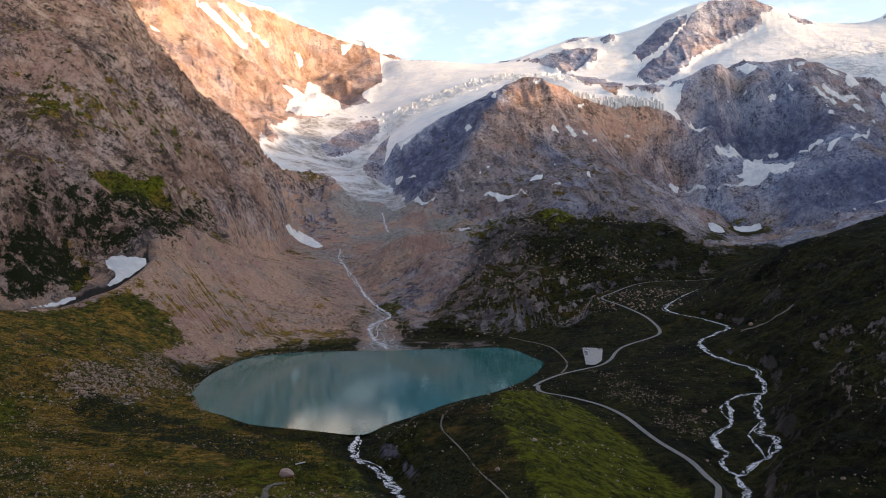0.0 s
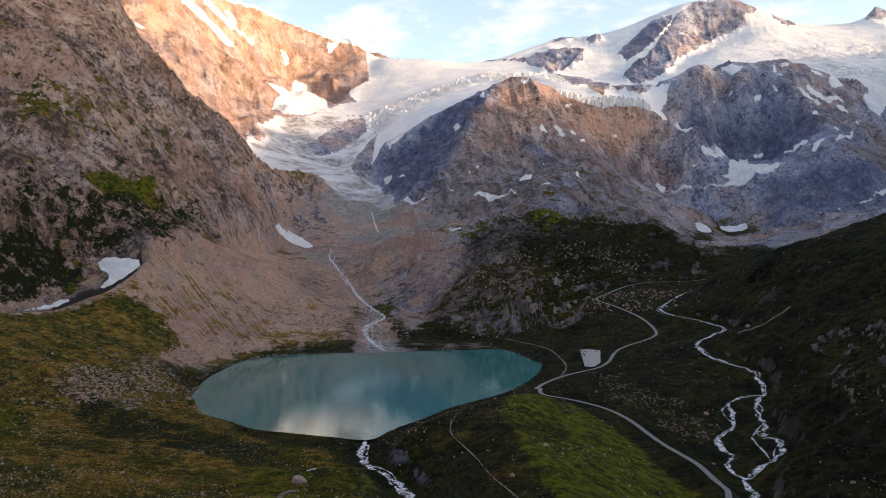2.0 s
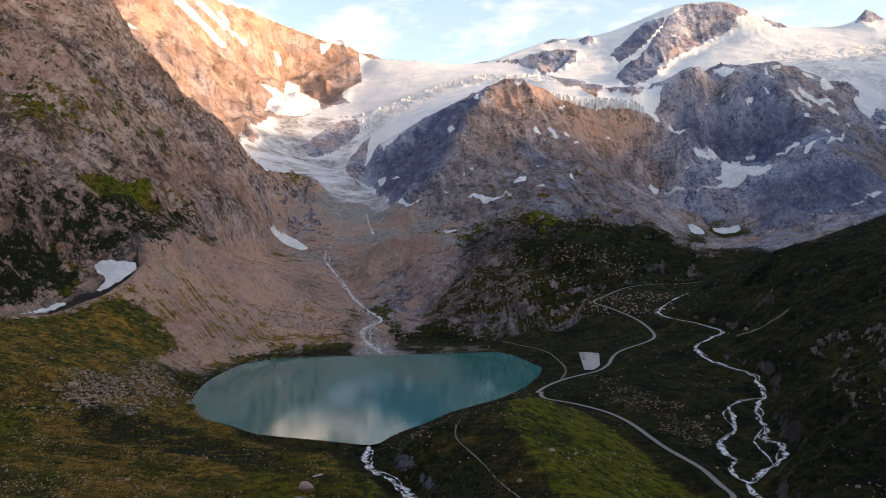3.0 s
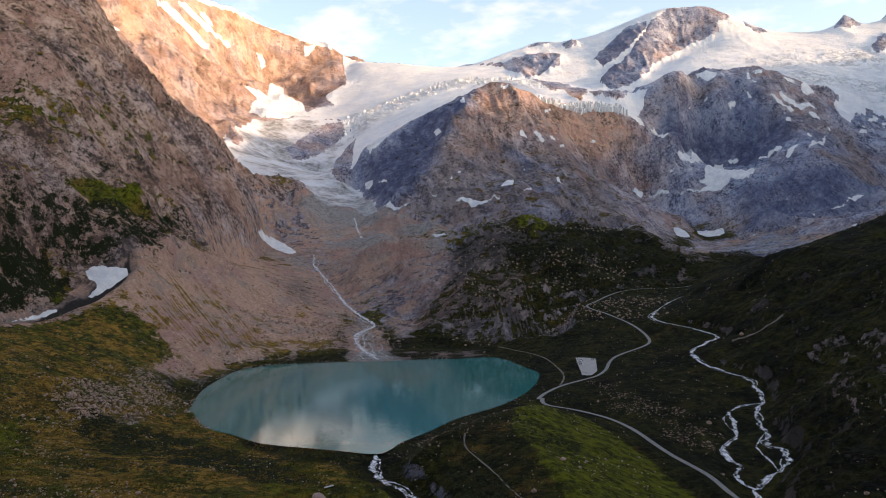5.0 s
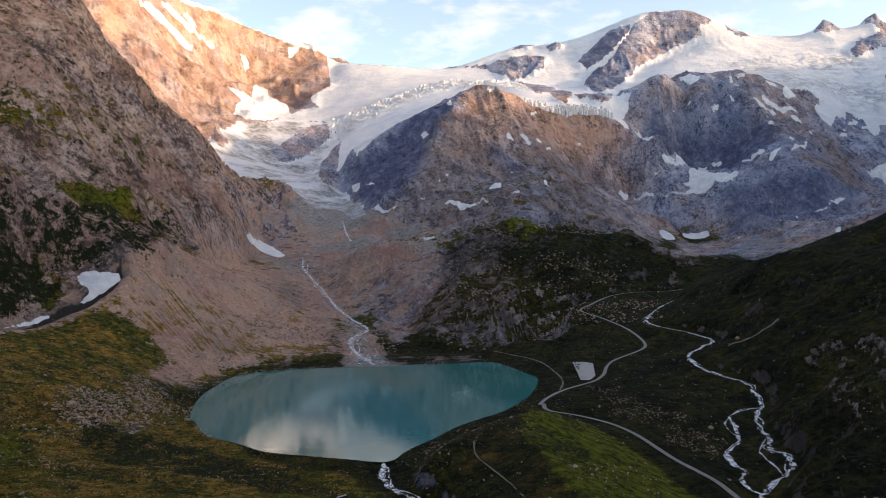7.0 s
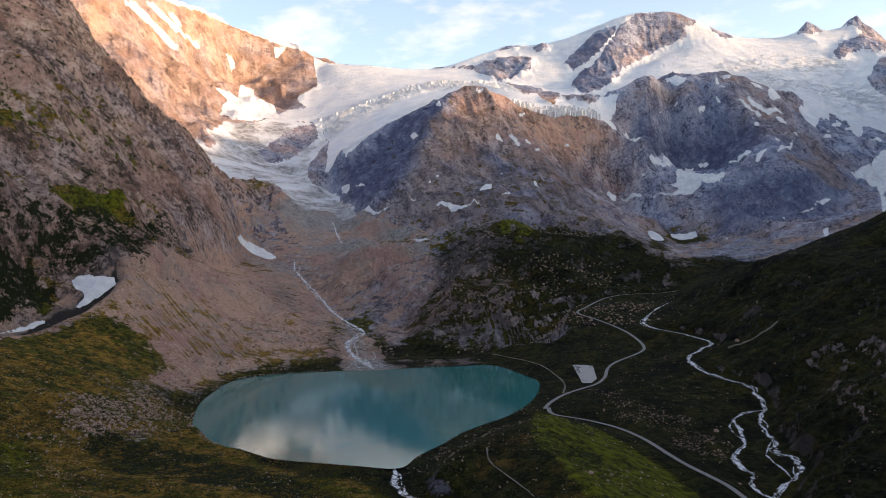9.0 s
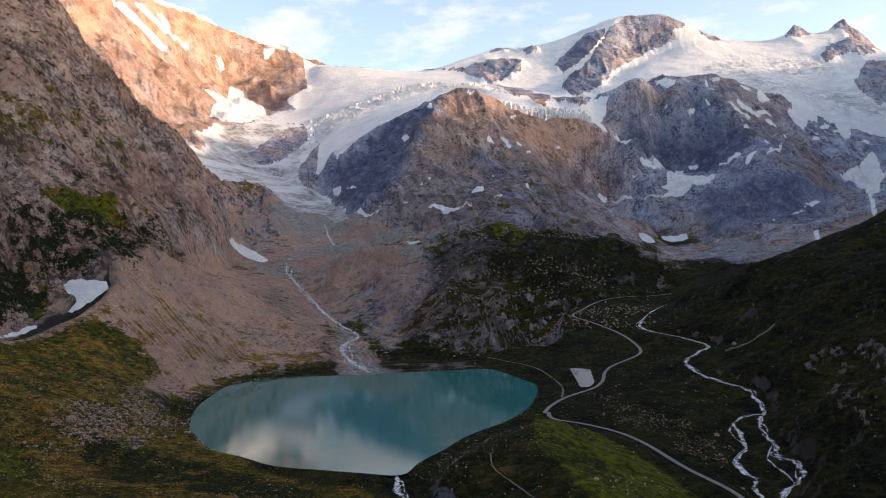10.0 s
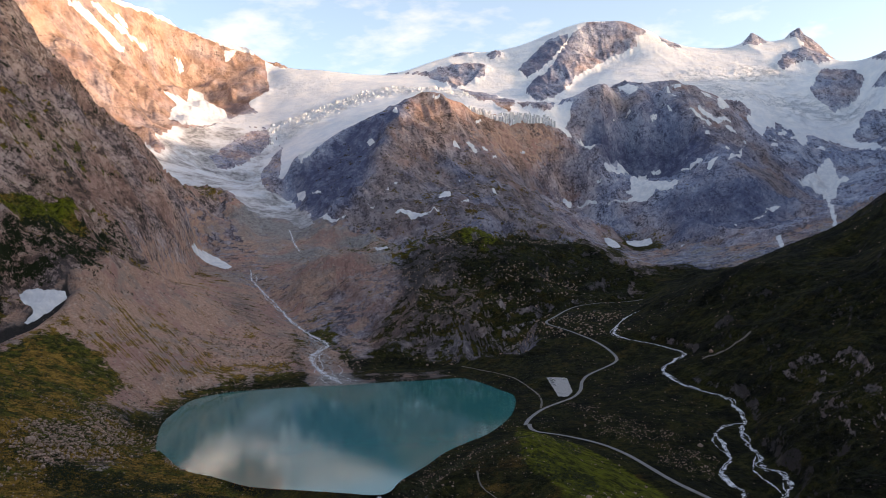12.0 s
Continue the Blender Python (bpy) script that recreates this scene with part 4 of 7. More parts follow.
cover('lush_or_lit', 0.45, (-483, 1210), (-467, 1248), (-456, 1307), (-429, 1340), (-407, 1396), (-395, 1347), (-392, 1337), (-419, 1284), (-438, 1218), (-462, 1219))
cover('grass', 1.0, (-445, 887), (-440, 896), (-434, 903), (-427, 905), (-420, 904), (-418, 884), (-416, 865), (-428, 869), (-435, 862), (-441, 878))
cover('lush_or_lit', 0.6, (-445, 887), (-440, 896), (-434, 903), (-427, 905), (-420, 904), (-418, 884), (-416, 865), (-428, 869), (-435, 862), (-441, 878))
# peak's left face in shade and right face lit, both put into the colour
cover('dark', 0.75, (919, 3645), (989, 3714), (1070, 3814), (1158, 3826), (1263, 3890), (1272, 3851), (1288, 3835), (1234, 3773), (1159, 3646), (1103, 3563), (1024, 3405), (926, 3277), (838, 3167), (827, 3201), (823, 3264), (898, 3555))
cover('warm', -0.1, (906, 3638), (985, 3721), (1076, 3833), (1170, 3863), (1272, 3913), (1278, 3860), (1294, 3835), (1238, 3768), (1160, 3635), (1100, 3547), (1003, 3338), (917, 3246), (835, 3157), (822, 3197), (812, 3252), (883, 3537))
cover('warm', 0.3, (1313, 3902), (1371, 3936), (1526, 3911), (1632, 3878), (1584, 3839), (1543, 3814), (1452, 3773), (1335, 3657), (1216, 3544), (1086, 3383), (1046, 3319), (1041, 3362), (1129, 3546), (1191, 3642), (1263, 3807))
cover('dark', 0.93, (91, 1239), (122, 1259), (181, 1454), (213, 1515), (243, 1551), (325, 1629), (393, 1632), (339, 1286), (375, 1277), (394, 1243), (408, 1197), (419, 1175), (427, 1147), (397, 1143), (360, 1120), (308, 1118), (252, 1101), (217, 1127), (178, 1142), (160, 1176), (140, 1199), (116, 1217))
cover('grass', 0.66, (91, 1239), (122, 1259), (181, 1454), (213, 1515), (243, 1551), (325, 1629), (393, 1632), (339, 1286), (375, 1277), (394, 1243), (408, 1197), (419, 1175), (427, 1147), (397, 1143), (360, 1120), (308, 1118), (252, 1101), (217, 1127), (178, 1142), (160, 1176), (140, 1199), (116, 1217))
cover('shrub', 0.3, (91, 1239), (122, 1259), (181, 1454), (213, 1515), (243, 1551), (325, 1629), (393, 1632), (339, 1286), (375, 1277), (394, 1243), (408, 1197), (419, 1175), (427, 1147), (397, 1143), (360, 1120), (308, 1118), (252, 1101), (217, 1127), (178, 1142), (160, 1176), (140, 1199), (116, 1217))
cover('dark', 0.35, (-220, 1791), (-172, 1840), (-119, 1878), (-24, 1775), (65, 1748), (66, 1583), (66, 1439), (56, 1389), (43, 1278), (25, 1231), (10, 1208), (-9, 1190), (-27, 1169), (-40, 1101), (-52, 1048), (-69, 1105), (-87, 1159), (-109, 1279), (-134, 1404), (-175, 1603))
cover('warm', 0.55, (-220, 1791), (-172, 1840), (-119, 1878), (-24, 1775), (65, 1748), (66, 1583), (66, 1439), (56, 1389), (43, 1278), (25, 1231), (10, 1208), (-9, 1190), (-27, 1169), (-40, 1101), (-52, 1048), (-69, 1105), (-87, 1159), (-109, 1279), (-134, 1404), (-175, 1603))
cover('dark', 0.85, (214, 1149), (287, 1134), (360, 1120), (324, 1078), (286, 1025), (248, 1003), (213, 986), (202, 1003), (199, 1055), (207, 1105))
cover('grass', 0.7, (125, 1132), (171, 1152), (214, 1149), (287, 1134), (360, 1120), (324, 1078), (286, 1025), (248, 1003), (213, 986), (202, 1003), (199, 1055), (163, 1033), (131, 1032), (126, 1064))
# shade of the same massif face and dome flank, painted deeper
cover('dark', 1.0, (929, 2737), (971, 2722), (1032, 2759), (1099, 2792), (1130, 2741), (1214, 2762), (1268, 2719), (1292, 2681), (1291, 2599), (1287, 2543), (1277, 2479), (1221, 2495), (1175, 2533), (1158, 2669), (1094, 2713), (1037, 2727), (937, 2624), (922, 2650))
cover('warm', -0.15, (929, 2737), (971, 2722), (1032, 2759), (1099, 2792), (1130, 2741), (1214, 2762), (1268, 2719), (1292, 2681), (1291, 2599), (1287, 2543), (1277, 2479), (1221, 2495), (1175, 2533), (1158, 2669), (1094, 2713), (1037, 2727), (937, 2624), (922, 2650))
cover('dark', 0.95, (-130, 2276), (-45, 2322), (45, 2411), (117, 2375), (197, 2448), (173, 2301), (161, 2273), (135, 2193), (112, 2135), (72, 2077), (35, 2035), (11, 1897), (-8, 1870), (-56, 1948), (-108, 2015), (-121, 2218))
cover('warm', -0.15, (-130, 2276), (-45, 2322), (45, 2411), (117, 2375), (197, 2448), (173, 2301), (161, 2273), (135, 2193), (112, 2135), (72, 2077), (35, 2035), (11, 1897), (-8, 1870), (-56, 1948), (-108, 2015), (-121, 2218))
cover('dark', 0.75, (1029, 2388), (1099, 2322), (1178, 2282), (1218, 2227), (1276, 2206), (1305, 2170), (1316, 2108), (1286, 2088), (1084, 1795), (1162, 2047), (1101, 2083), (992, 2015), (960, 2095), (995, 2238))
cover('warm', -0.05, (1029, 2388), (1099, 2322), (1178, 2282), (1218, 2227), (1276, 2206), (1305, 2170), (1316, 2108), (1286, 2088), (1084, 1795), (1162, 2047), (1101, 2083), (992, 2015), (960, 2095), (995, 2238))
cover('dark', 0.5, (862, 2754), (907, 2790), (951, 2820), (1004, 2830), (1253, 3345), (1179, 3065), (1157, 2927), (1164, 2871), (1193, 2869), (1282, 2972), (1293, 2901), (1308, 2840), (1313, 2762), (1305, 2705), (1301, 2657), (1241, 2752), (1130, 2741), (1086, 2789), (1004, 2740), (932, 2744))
cover('dark', 0.28, (-291, 1792), (-234, 1833), (-174, 1888), (-98, 1395), (-52, 1038), (-71, 1001), (-88, 974), (-119, 1045), (-154, 1121), (-188, 1248), (-239, 1468), (-271, 1676))
cover('warm', 0.55, (-291, 1792), (-234, 1833), (-174, 1888), (-98, 1395), (-52, 1038), (-71, 1001), (-88, 974), (-119, 1045), (-154, 1121), (-188, 1248), (-239, 1468), (-271, 1676))
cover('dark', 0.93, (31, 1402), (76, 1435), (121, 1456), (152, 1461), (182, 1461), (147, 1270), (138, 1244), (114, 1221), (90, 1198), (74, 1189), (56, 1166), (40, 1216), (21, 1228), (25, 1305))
cover('warm', 0.7, (31, 1402), (76, 1435), (121, 1456), (152, 1461), (182, 1461), (147, 1270), (138, 1244), (114, 1221), (90, 1198), (74, 1189), (56, 1166), (40, 1216), (21, 1228), (25, 1305))
cover('grass', 0.3, (31, 1402), (76, 1435), (121, 1456), (152, 1461), (182, 1461), (147, 1270), (138, 1244), (114, 1221), (90, 1198), (74, 1189), (56, 1166), (40, 1216), (21, 1228), (25, 1305))
cover('grass', 0.02, (-105, 1465), (-62, 1433), (-20, 1424), (17, 1414), (51, 1385), (47, 1269), (48, 1225), (33, 1214), (19, 1202), (2, 1180), (-14, 1166), (-19, 1077), (-23, 992), (-38, 997), (-52, 1000), (-65, 1113), (-79, 1220), (-92, 1362))
cover('shrub', -0.4, (-105, 1465), (-62, 1433), (-20, 1424), (17, 1414), (51, 1385), (47, 1269), (48, 1225), (33, 1214), (19, 1202), (2, 1180), (-14, 1166), (-19, 1077), (-23, 992), (-38, 997), (-52, 1000), (-65, 1113), (-79, 1220), (-92, 1362))
cover('scree', 0.45, (-105, 1465), (-62, 1433), (-20, 1424), (17, 1414), (51, 1385), (47, 1269), (48, 1225), (33, 1214), (19, 1202), (2, 1180), (-14, 1166), (-19, 1077), (-23, 992), (-38, 997), (-52, 1000), (-65, 1113), (-79, 1220), (-92, 1362))
cover('dark', 0.35, (-105, 1465), (-62, 1433), (-20, 1424), (17, 1414), (51, 1385), (47, 1269), (48, 1225), (33, 1214), (19, 1202), (2, 1180), (-14, 1166), (-19, 1077), (-23, 992), (-38, 997), (-52, 1000), (-65, 1113), (-79, 1220), (-92, 1362))
cover('warm', 0.65, (-105, 1465), (-62, 1433), (-20, 1424), (17, 1414), (51, 1385), (47, 1269), (48, 1225), (33, 1214), (19, 1202), (2, 1180), (-14, 1166), (-19, 1077), (-23, 992), (-38, 997), (-52, 1000), (-65, 1113), (-79, 1220), (-92, 1362))
# painted warmth of the dome top carried on over its shoulder
cover('warm', 0.8, (144, 2309), (188, 2314), (245, 2427), (238, 2281), (240, 2215), (176, 2115), (117, 2026), (96, 2036), (74, 2049), (106, 2155))
cover('dark', 0.3, (144, 2309), (188, 2314), (245, 2427), (238, 2281), (240, 2215), (176, 2115), (117, 2026), (96, 2036), (74, 2049), (106, 2155))
cover('dark', 0.5, (95, 2048), (193, 2132), (299, 2222), (395, 2294), (495, 2353), (603, 2499), (693, 2552), (615, 2244), (471, 1726), (350, 1643), (239, 1561), (166, 1626), (90, 1739), (41, 1771), (-11, 1794), (5, 1846), (22, 1896), (59, 2005))
cover('warm', 0.5, (95, 2048), (193, 2132), (299, 2222), (395, 2294), (495, 2353), (603, 2499), (693, 2552), (615, 2244), (471, 1726), (350, 1643), (239, 1561), (166, 1626), (90, 1739), (41, 1771), (-11, 1794), (5, 1846), (22, 1896), (59, 2005))
cover('grass', 0.2, (95, 2048), (193, 2132), (299, 2222), (395, 2294), (495, 2353), (603, 2499), (693, 2552), (615, 2244), (471, 1726), (350, 1643), (239, 1561), (166, 1626), (90, 1739), (41, 1771), (-11, 1794), (5, 1846), (22, 1896), (59, 2005))
# lit tower and right shoulder of the massif, painted warmer and less dark
cover('warm', 0.5, (862, 2754), (907, 2790), (951, 2820), (1004, 2830), (1253, 3345), (1179, 3065), (1157, 2927), (1164, 2871), (1193, 2869), (1168, 2798), (1160, 2767), (1103, 2807), (1005, 2742), (932, 2746))
cover('dark', 0.35, (862, 2754), (907, 2790), (951, 2820), (1004, 2830), (1253, 3345), (1179, 3065), (1157, 2927), (1164, 2871), (1193, 2869), (1168, 2798), (1160, 2767), (1103, 2807), (1005, 2742), (932, 2746))
cover('warm', 0.5, (1385, 2868), (1617, 3156), (1694, 3136), (1552, 2819), (1509, 2685), (1506, 2624), (1508, 2571), (1408, 2538), (1313, 2509), (1310, 2564), (1308, 2623), (1323, 2695), (1328, 2749), (1356, 2808))
cover('dark', 0.2, (1385, 2868), (1617, 3156), (1694, 3136), (1552, 2819), (1509, 2685), (1506, 2624), (1508, 2571), (1408, 2538), (1313, 2509), (1310, 2564), (1308, 2623), (1323, 2695), (1328, 2749), (1356, 2808))
cover('warm', 0.4, (730, 2635), (820, 2650), (897, 2626), (914, 2594), (932, 2565), (889, 2507), (775, 2254), (696, 2196), (611, 2112), (697, 2503), (671, 2541), (704, 2602))
cover('scree', 1.1, (-112, 1028), (-103, 1066), (-94, 1122), (-81, 1077), (-69, 1036), (-64, 984), (-59, 938), (-52, 904), (-46, 869), (-71, 870), (-96, 874), (-98, 918), (-101, 975), (-107, 1005))
cover('warm', 0.1, (-112, 1028), (-103, 1066), (-94, 1122), (-81, 1077), (-69, 1036), (-64, 984), (-59, 938), (-52, 904), (-46, 869), (-71, 870), (-96, 874), (-98, 918), (-101, 975), (-107, 1005))
cover('grass', -0.6, (-112, 1028), (-103, 1066), (-94, 1122), (-81, 1077), (-69, 1036), (-64, 984), (-59, 938), (-52, 904), (-46, 869), (-71, 870), (-96, 874), (-98, 918), (-101, 975), (-107, 1005))
cover('shrub', -0.6, (-112, 1028), (-103, 1066), (-94, 1122), (-81, 1077), (-69, 1036), (-64, 984), (-59, 938), (-52, 904), (-46, 869), (-71, 870), (-96, 874), (-98, 918), (-101, 975), (-107, 1005))
cover('dark', 0.1, (-112, 1028), (-103, 1066), (-94, 1122), (-81, 1077), (-69, 1036), (-64, 984), (-59, 938), (-52, 904), (-46, 869), (-71, 870), (-96, 874), (-98, 918), (-101, 975), (-107, 1005))
cover('warm', 0.28, (-320, 2022), (-257, 2074), (-185, 2067), (-123, 2001), (-64, 1854), (8, 1781), (77, 1731), (66, 1549), (59, 1429), (8, 1392), (-41, 1382), (-72, 1358), (-101, 1322), (-124, 1406), (-152, 1522), (-196, 1685), (-239, 1786), (-272, 1851))
cover('scree', 0.75, (-320, 2022), (-257, 2074), (-185, 2067), (-123, 2001), (-64, 1854), (8, 1781), (77, 1731), (66, 1549), (59, 1429), (8, 1392), (-41, 1382), (-72, 1358), (-101, 1322), (-124, 1406), (-152, 1522), (-196, 1685), (-239, 1786), (-272, 1851))
cover('dark', 0.2, (-320, 2022), (-257, 2074), (-185, 2067), (-123, 2001), (-64, 1854), (8, 1781), (77, 1731), (66, 1549), (59, 1429), (8, 1392), (-41, 1382), (-72, 1358), (-101, 1322), (-124, 1406), (-152, 1522), (-196, 1685), (-239, 1786), (-272, 1851))
# warm light on the cliff under the ice, put in with pale scree colour
cover('scree', 0.5, (428, 2495), (595, 2662), (738, 2687), (761, 2673), (785, 2663), (728, 2636), (666, 2586), (593, 2530), (519, 2455), (467, 2422), (419, 2409), (426, 2462))
cover('dark', 0.0, (428, 2495), (595, 2662), (738, 2687), (761, 2673), (785, 2663), (728, 2636), (666, 2586), (593, 2530), (519, 2455), (467, 2422), (419, 2409), (426, 2462))
cover('grass', -0.3, (428, 2495), (595, 2662), (738, 2687), (761, 2673), (785, 2663), (728, 2636), (666, 2586), (593, 2530), (519, 2455), (467, 2422), (419, 2409), (426, 2462))
cover('warm', 0.85, (428, 2495), (595, 2662), (738, 2687), (761, 2673), (785, 2663), (728, 2636), (666, 2586), (593, 2530), (519, 2455), (467, 2422), (419, 2409), (426, 2462))


# height of the rock forms (metres) and their size, land by land
ROUGH = [1.0, 1.4, 42.0, 1.3, 26.0, 14.0, 32.0, 38.0, 14.0, 40.0, 58.0, 40.0]
BLOCKS = [0, 0, 0.24, 0, 0.4, 0.34, 0.34, 0.32, 0.05, 0.2, 0.2, 0.1]
SIZE = [40, 40, 150, 40, 90, 80, 240, 260, 120, 300, 320, 500]



def cell_places():
    lr = (np.arange(R_CELLS) + 0.5) * CELL
    az = (np.arange(AZ_CELLS) + 0.5) * CELL - math.pi
    r = R_MIN * np.exp(lr)[:, None]
    return ORIGIN[0] + np.sin(az) * r, ORIGIN[1] + np.cos(az) * r


def steadied():
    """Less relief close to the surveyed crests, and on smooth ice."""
    near = np.full((R_CELLS, AZ_CELLS), 14.0)
    for name, land, p in SURVEY:
        if any(w in name for w in ("crest", "ridge", "cliff", "saddle")):
            for a, b in zip(p[:-1], p[1:]):
                q = a + (b - a) * np.linspace(0, 1, 60)[:, None]
                az, lr = polar(q[:, 0], q[:, 1])
                near[np.clip((lr / CELL).astype(int), 0, R_CELLS - 1), ((az + math.pi) / CELL).astype(int) % AZ_CELLS] = 0
    for _ in range(14):
        for shift, axis in ((1, 0), (-1, 0), (1, 1), (-1, 1)):
            near = np.minimum(near, np.roll(near, shift, axis) + 1)
    x, y = cell_places()
    icy = LABEL == LANDS.index("peak")
    for name, pts in ICEFIELDS:
        icy |= inside(x, y, pts) < 0
    for name, pts in BARE:
        icy &= ~(inside(x, y, pts) < 0)
    return (0.3 + 0.7 * step(0, 6, near)) * (1 - 0.86 * blur(icy * 1.0, 3))


ROUGH_GRID = blur(np.array(ROUGH)[LABEL], 10) * steadied()
KIND_GRID = blur(np.array(ROUGH)[LABEL], 10)
BLOCK_GRID = blur(np.array(BLOCKS)[LABEL], 10)
ICE_BELTS = [((-240, 3060), (-84, 3150), (58, 3250), (258, 3350), (449, 3300), (560, 3050)), 
             ((1720, 3150), (1900, 3120), (2092, 3120), (2260, 3060)), ((1640, 3350), (1860, 3420), (2100, 3400)), ((-150, 2160), (-190, 2450), (-330, 2620), (-480, 2760))]


def icefalls():
    """1 where the ice is broken into seracs and crevasses."""
    x, y = cell_places()
    k = np.zeros(x.shape)
    for line, half in zip(ICE_BELTS, (120, 150, 130, 100)):
        d, _ = line_distance(x, y, line)
        k = np.maximum(k, step(half, 0.35 * half, d))
    on_ice = LABEL == LANDS.index("peak")
    for name, pts in ICEFIELDS:
        on_ice |= inside(x, y, pts) < 0
    for name, pts in BARE:
        on_ice &= ~(inside(x, y, pts) < 12)
    return k * blur(on_ice * 1.0, 2)


ICEFALL_GRID = icefalls()
RIB_GRID = blur(np.isin(LABEL, (2, 10)) * 1.0, 12)
SHORE_LINE = rounded([(a, b, 0) for a, b in SHORE], 4, True)


# sharp rock horns on the far snow ridge: x, y, height, radius
HORNS = [(2268, 3815, 26, 55), (2305, 3815, 12, 55), (2519, 3795, 54, 75), (2584, 3765, 35, 90), (2623, 3720, 12, 80)]

ROAD_UP_LINE = course(ROAD_UP, 2.6, 0.0, 7)
ROAD_LOW_LINE = course(ROAD_LOW, 2.6, 0.0, 7)
RIVER_LINE = course(RIVER, 4.0, 1.0, 12)
RIVER_ARM_LINE = course(RIVER_ARM, 3.0, 1.0, 10)
STREAM_LINE = course(STREAM, 4.0, 1.2, 14)
OUTLET_LINE = course(OUTLET, 4.0, 1.2, 12)
PARK_LINE = course(CAR_PARK[:3] + CAR_PARK[3:], 9.0, 0.0, 8)


def height(x, y):
    """The ground's height."""
    x, y = np.asarray(x, float), np.asarray(y, float)
    z = look_up(MEMBRANE, x, y)
    rough = look_up(ROUGH_GRID, x, y)
    near = np.hypot(x - ORIGIN[0], y - ORIGIN[1])
    wx = x + 40 * value_noise(x / 150, y / 150, 91) + 9 * value_noise(x / 37, y / 37, 93)
    wy = y + 40 * value_noise(x / 150, y / 150, 92) + 9 * value_noise(x / 37, y / 37, 94)
    ribs = look_up(RIB_GRID, x, y)  # 1: ribs run across the valley, 0: along it
    big = ribs * crags(wx * 0.55, wy, 200, 8, 1, 0.55) + (1 - ribs) * crags(wx, wy * 0.55, 230, 8, 41, 0.55) + 0.12
    small = crags(wx, wy, 75, 7, 21, 0.58) + 0.12
    k = step(6, 30, look_up(KIND_GRID, x, y))
    block = (crags(wx, wy, 46, 5, 61, 0.6) + 0.12) * (0.35 + 0.65 * step(-0.2, 0.5, value_noise(x / 170, y / 170, 97)))
    z = z + rough * (k * (1.35 * big + look_up(BLOCK_GRID, x, y) * block) + (1 - k) * small * 0.8)
    fall = look_up(ICEFALL_GRID, x, y)
    if (fall > 0).any():
        z = z + fall * (10 * crags(0.6 * wx + 0.5 * wy, wy, 55, 5, 131, 0.62) + 2)
    for hx, hy, rise, radius in HORNS:
        d = np.hypot(x - hx, y - hy)
        if (d < radius).any():
            z = z + rise * np.clip(1 - d / radius, 0, 1) ** 1.15 * (1 + 0.35 * crags(x, y, 40, 3, 151))
    lake = inside(x, y, SHORE_LINE)
    z = np.where(lake < 0, np.minimum(z, 0.0) * 0 - 0.6 - 3 * step(0, 25, -lake), np.where(lake < 60, np.maximum(0.25 + (z - 0.25) * step(0, 45, lake), 0.15 + 0.02 * lake - 40 * step(12, 60, lake)) , z))
    for line, half, depth, reach in COURSES:
        lo, hi = line.min(0) - reach - half, line.max(0) + reach + half
        box = (x > lo[0]) & (x < hi[0]) & (y > lo[1]) & (y < hi[1])
        if box.any():
            d, along = line_distance(x[box], y[box], line)
            k = step(half + reach, half, d)
            bed = np.interp(along, np.arange(len(line)), line[:, 2]) - depth
            z[box] = z[box] * (1 - k) + bed * k
    return z


# -- end land --

# ---- materials ----
def material(name):
    m = bpy.data.materials.new(name)
    m.use_nodes = True
    nt = m.node_tree
    nt.nodes.clear()
    out, bsdf = nt.nodes.new("ShaderNodeOutputMaterial"), nt.nodes.new("ShaderNodeBsdfPrincipled")
    nt.links.new(bsdf.outputs[0], out.inputs["Surface"])
    return m, nt, bsdf


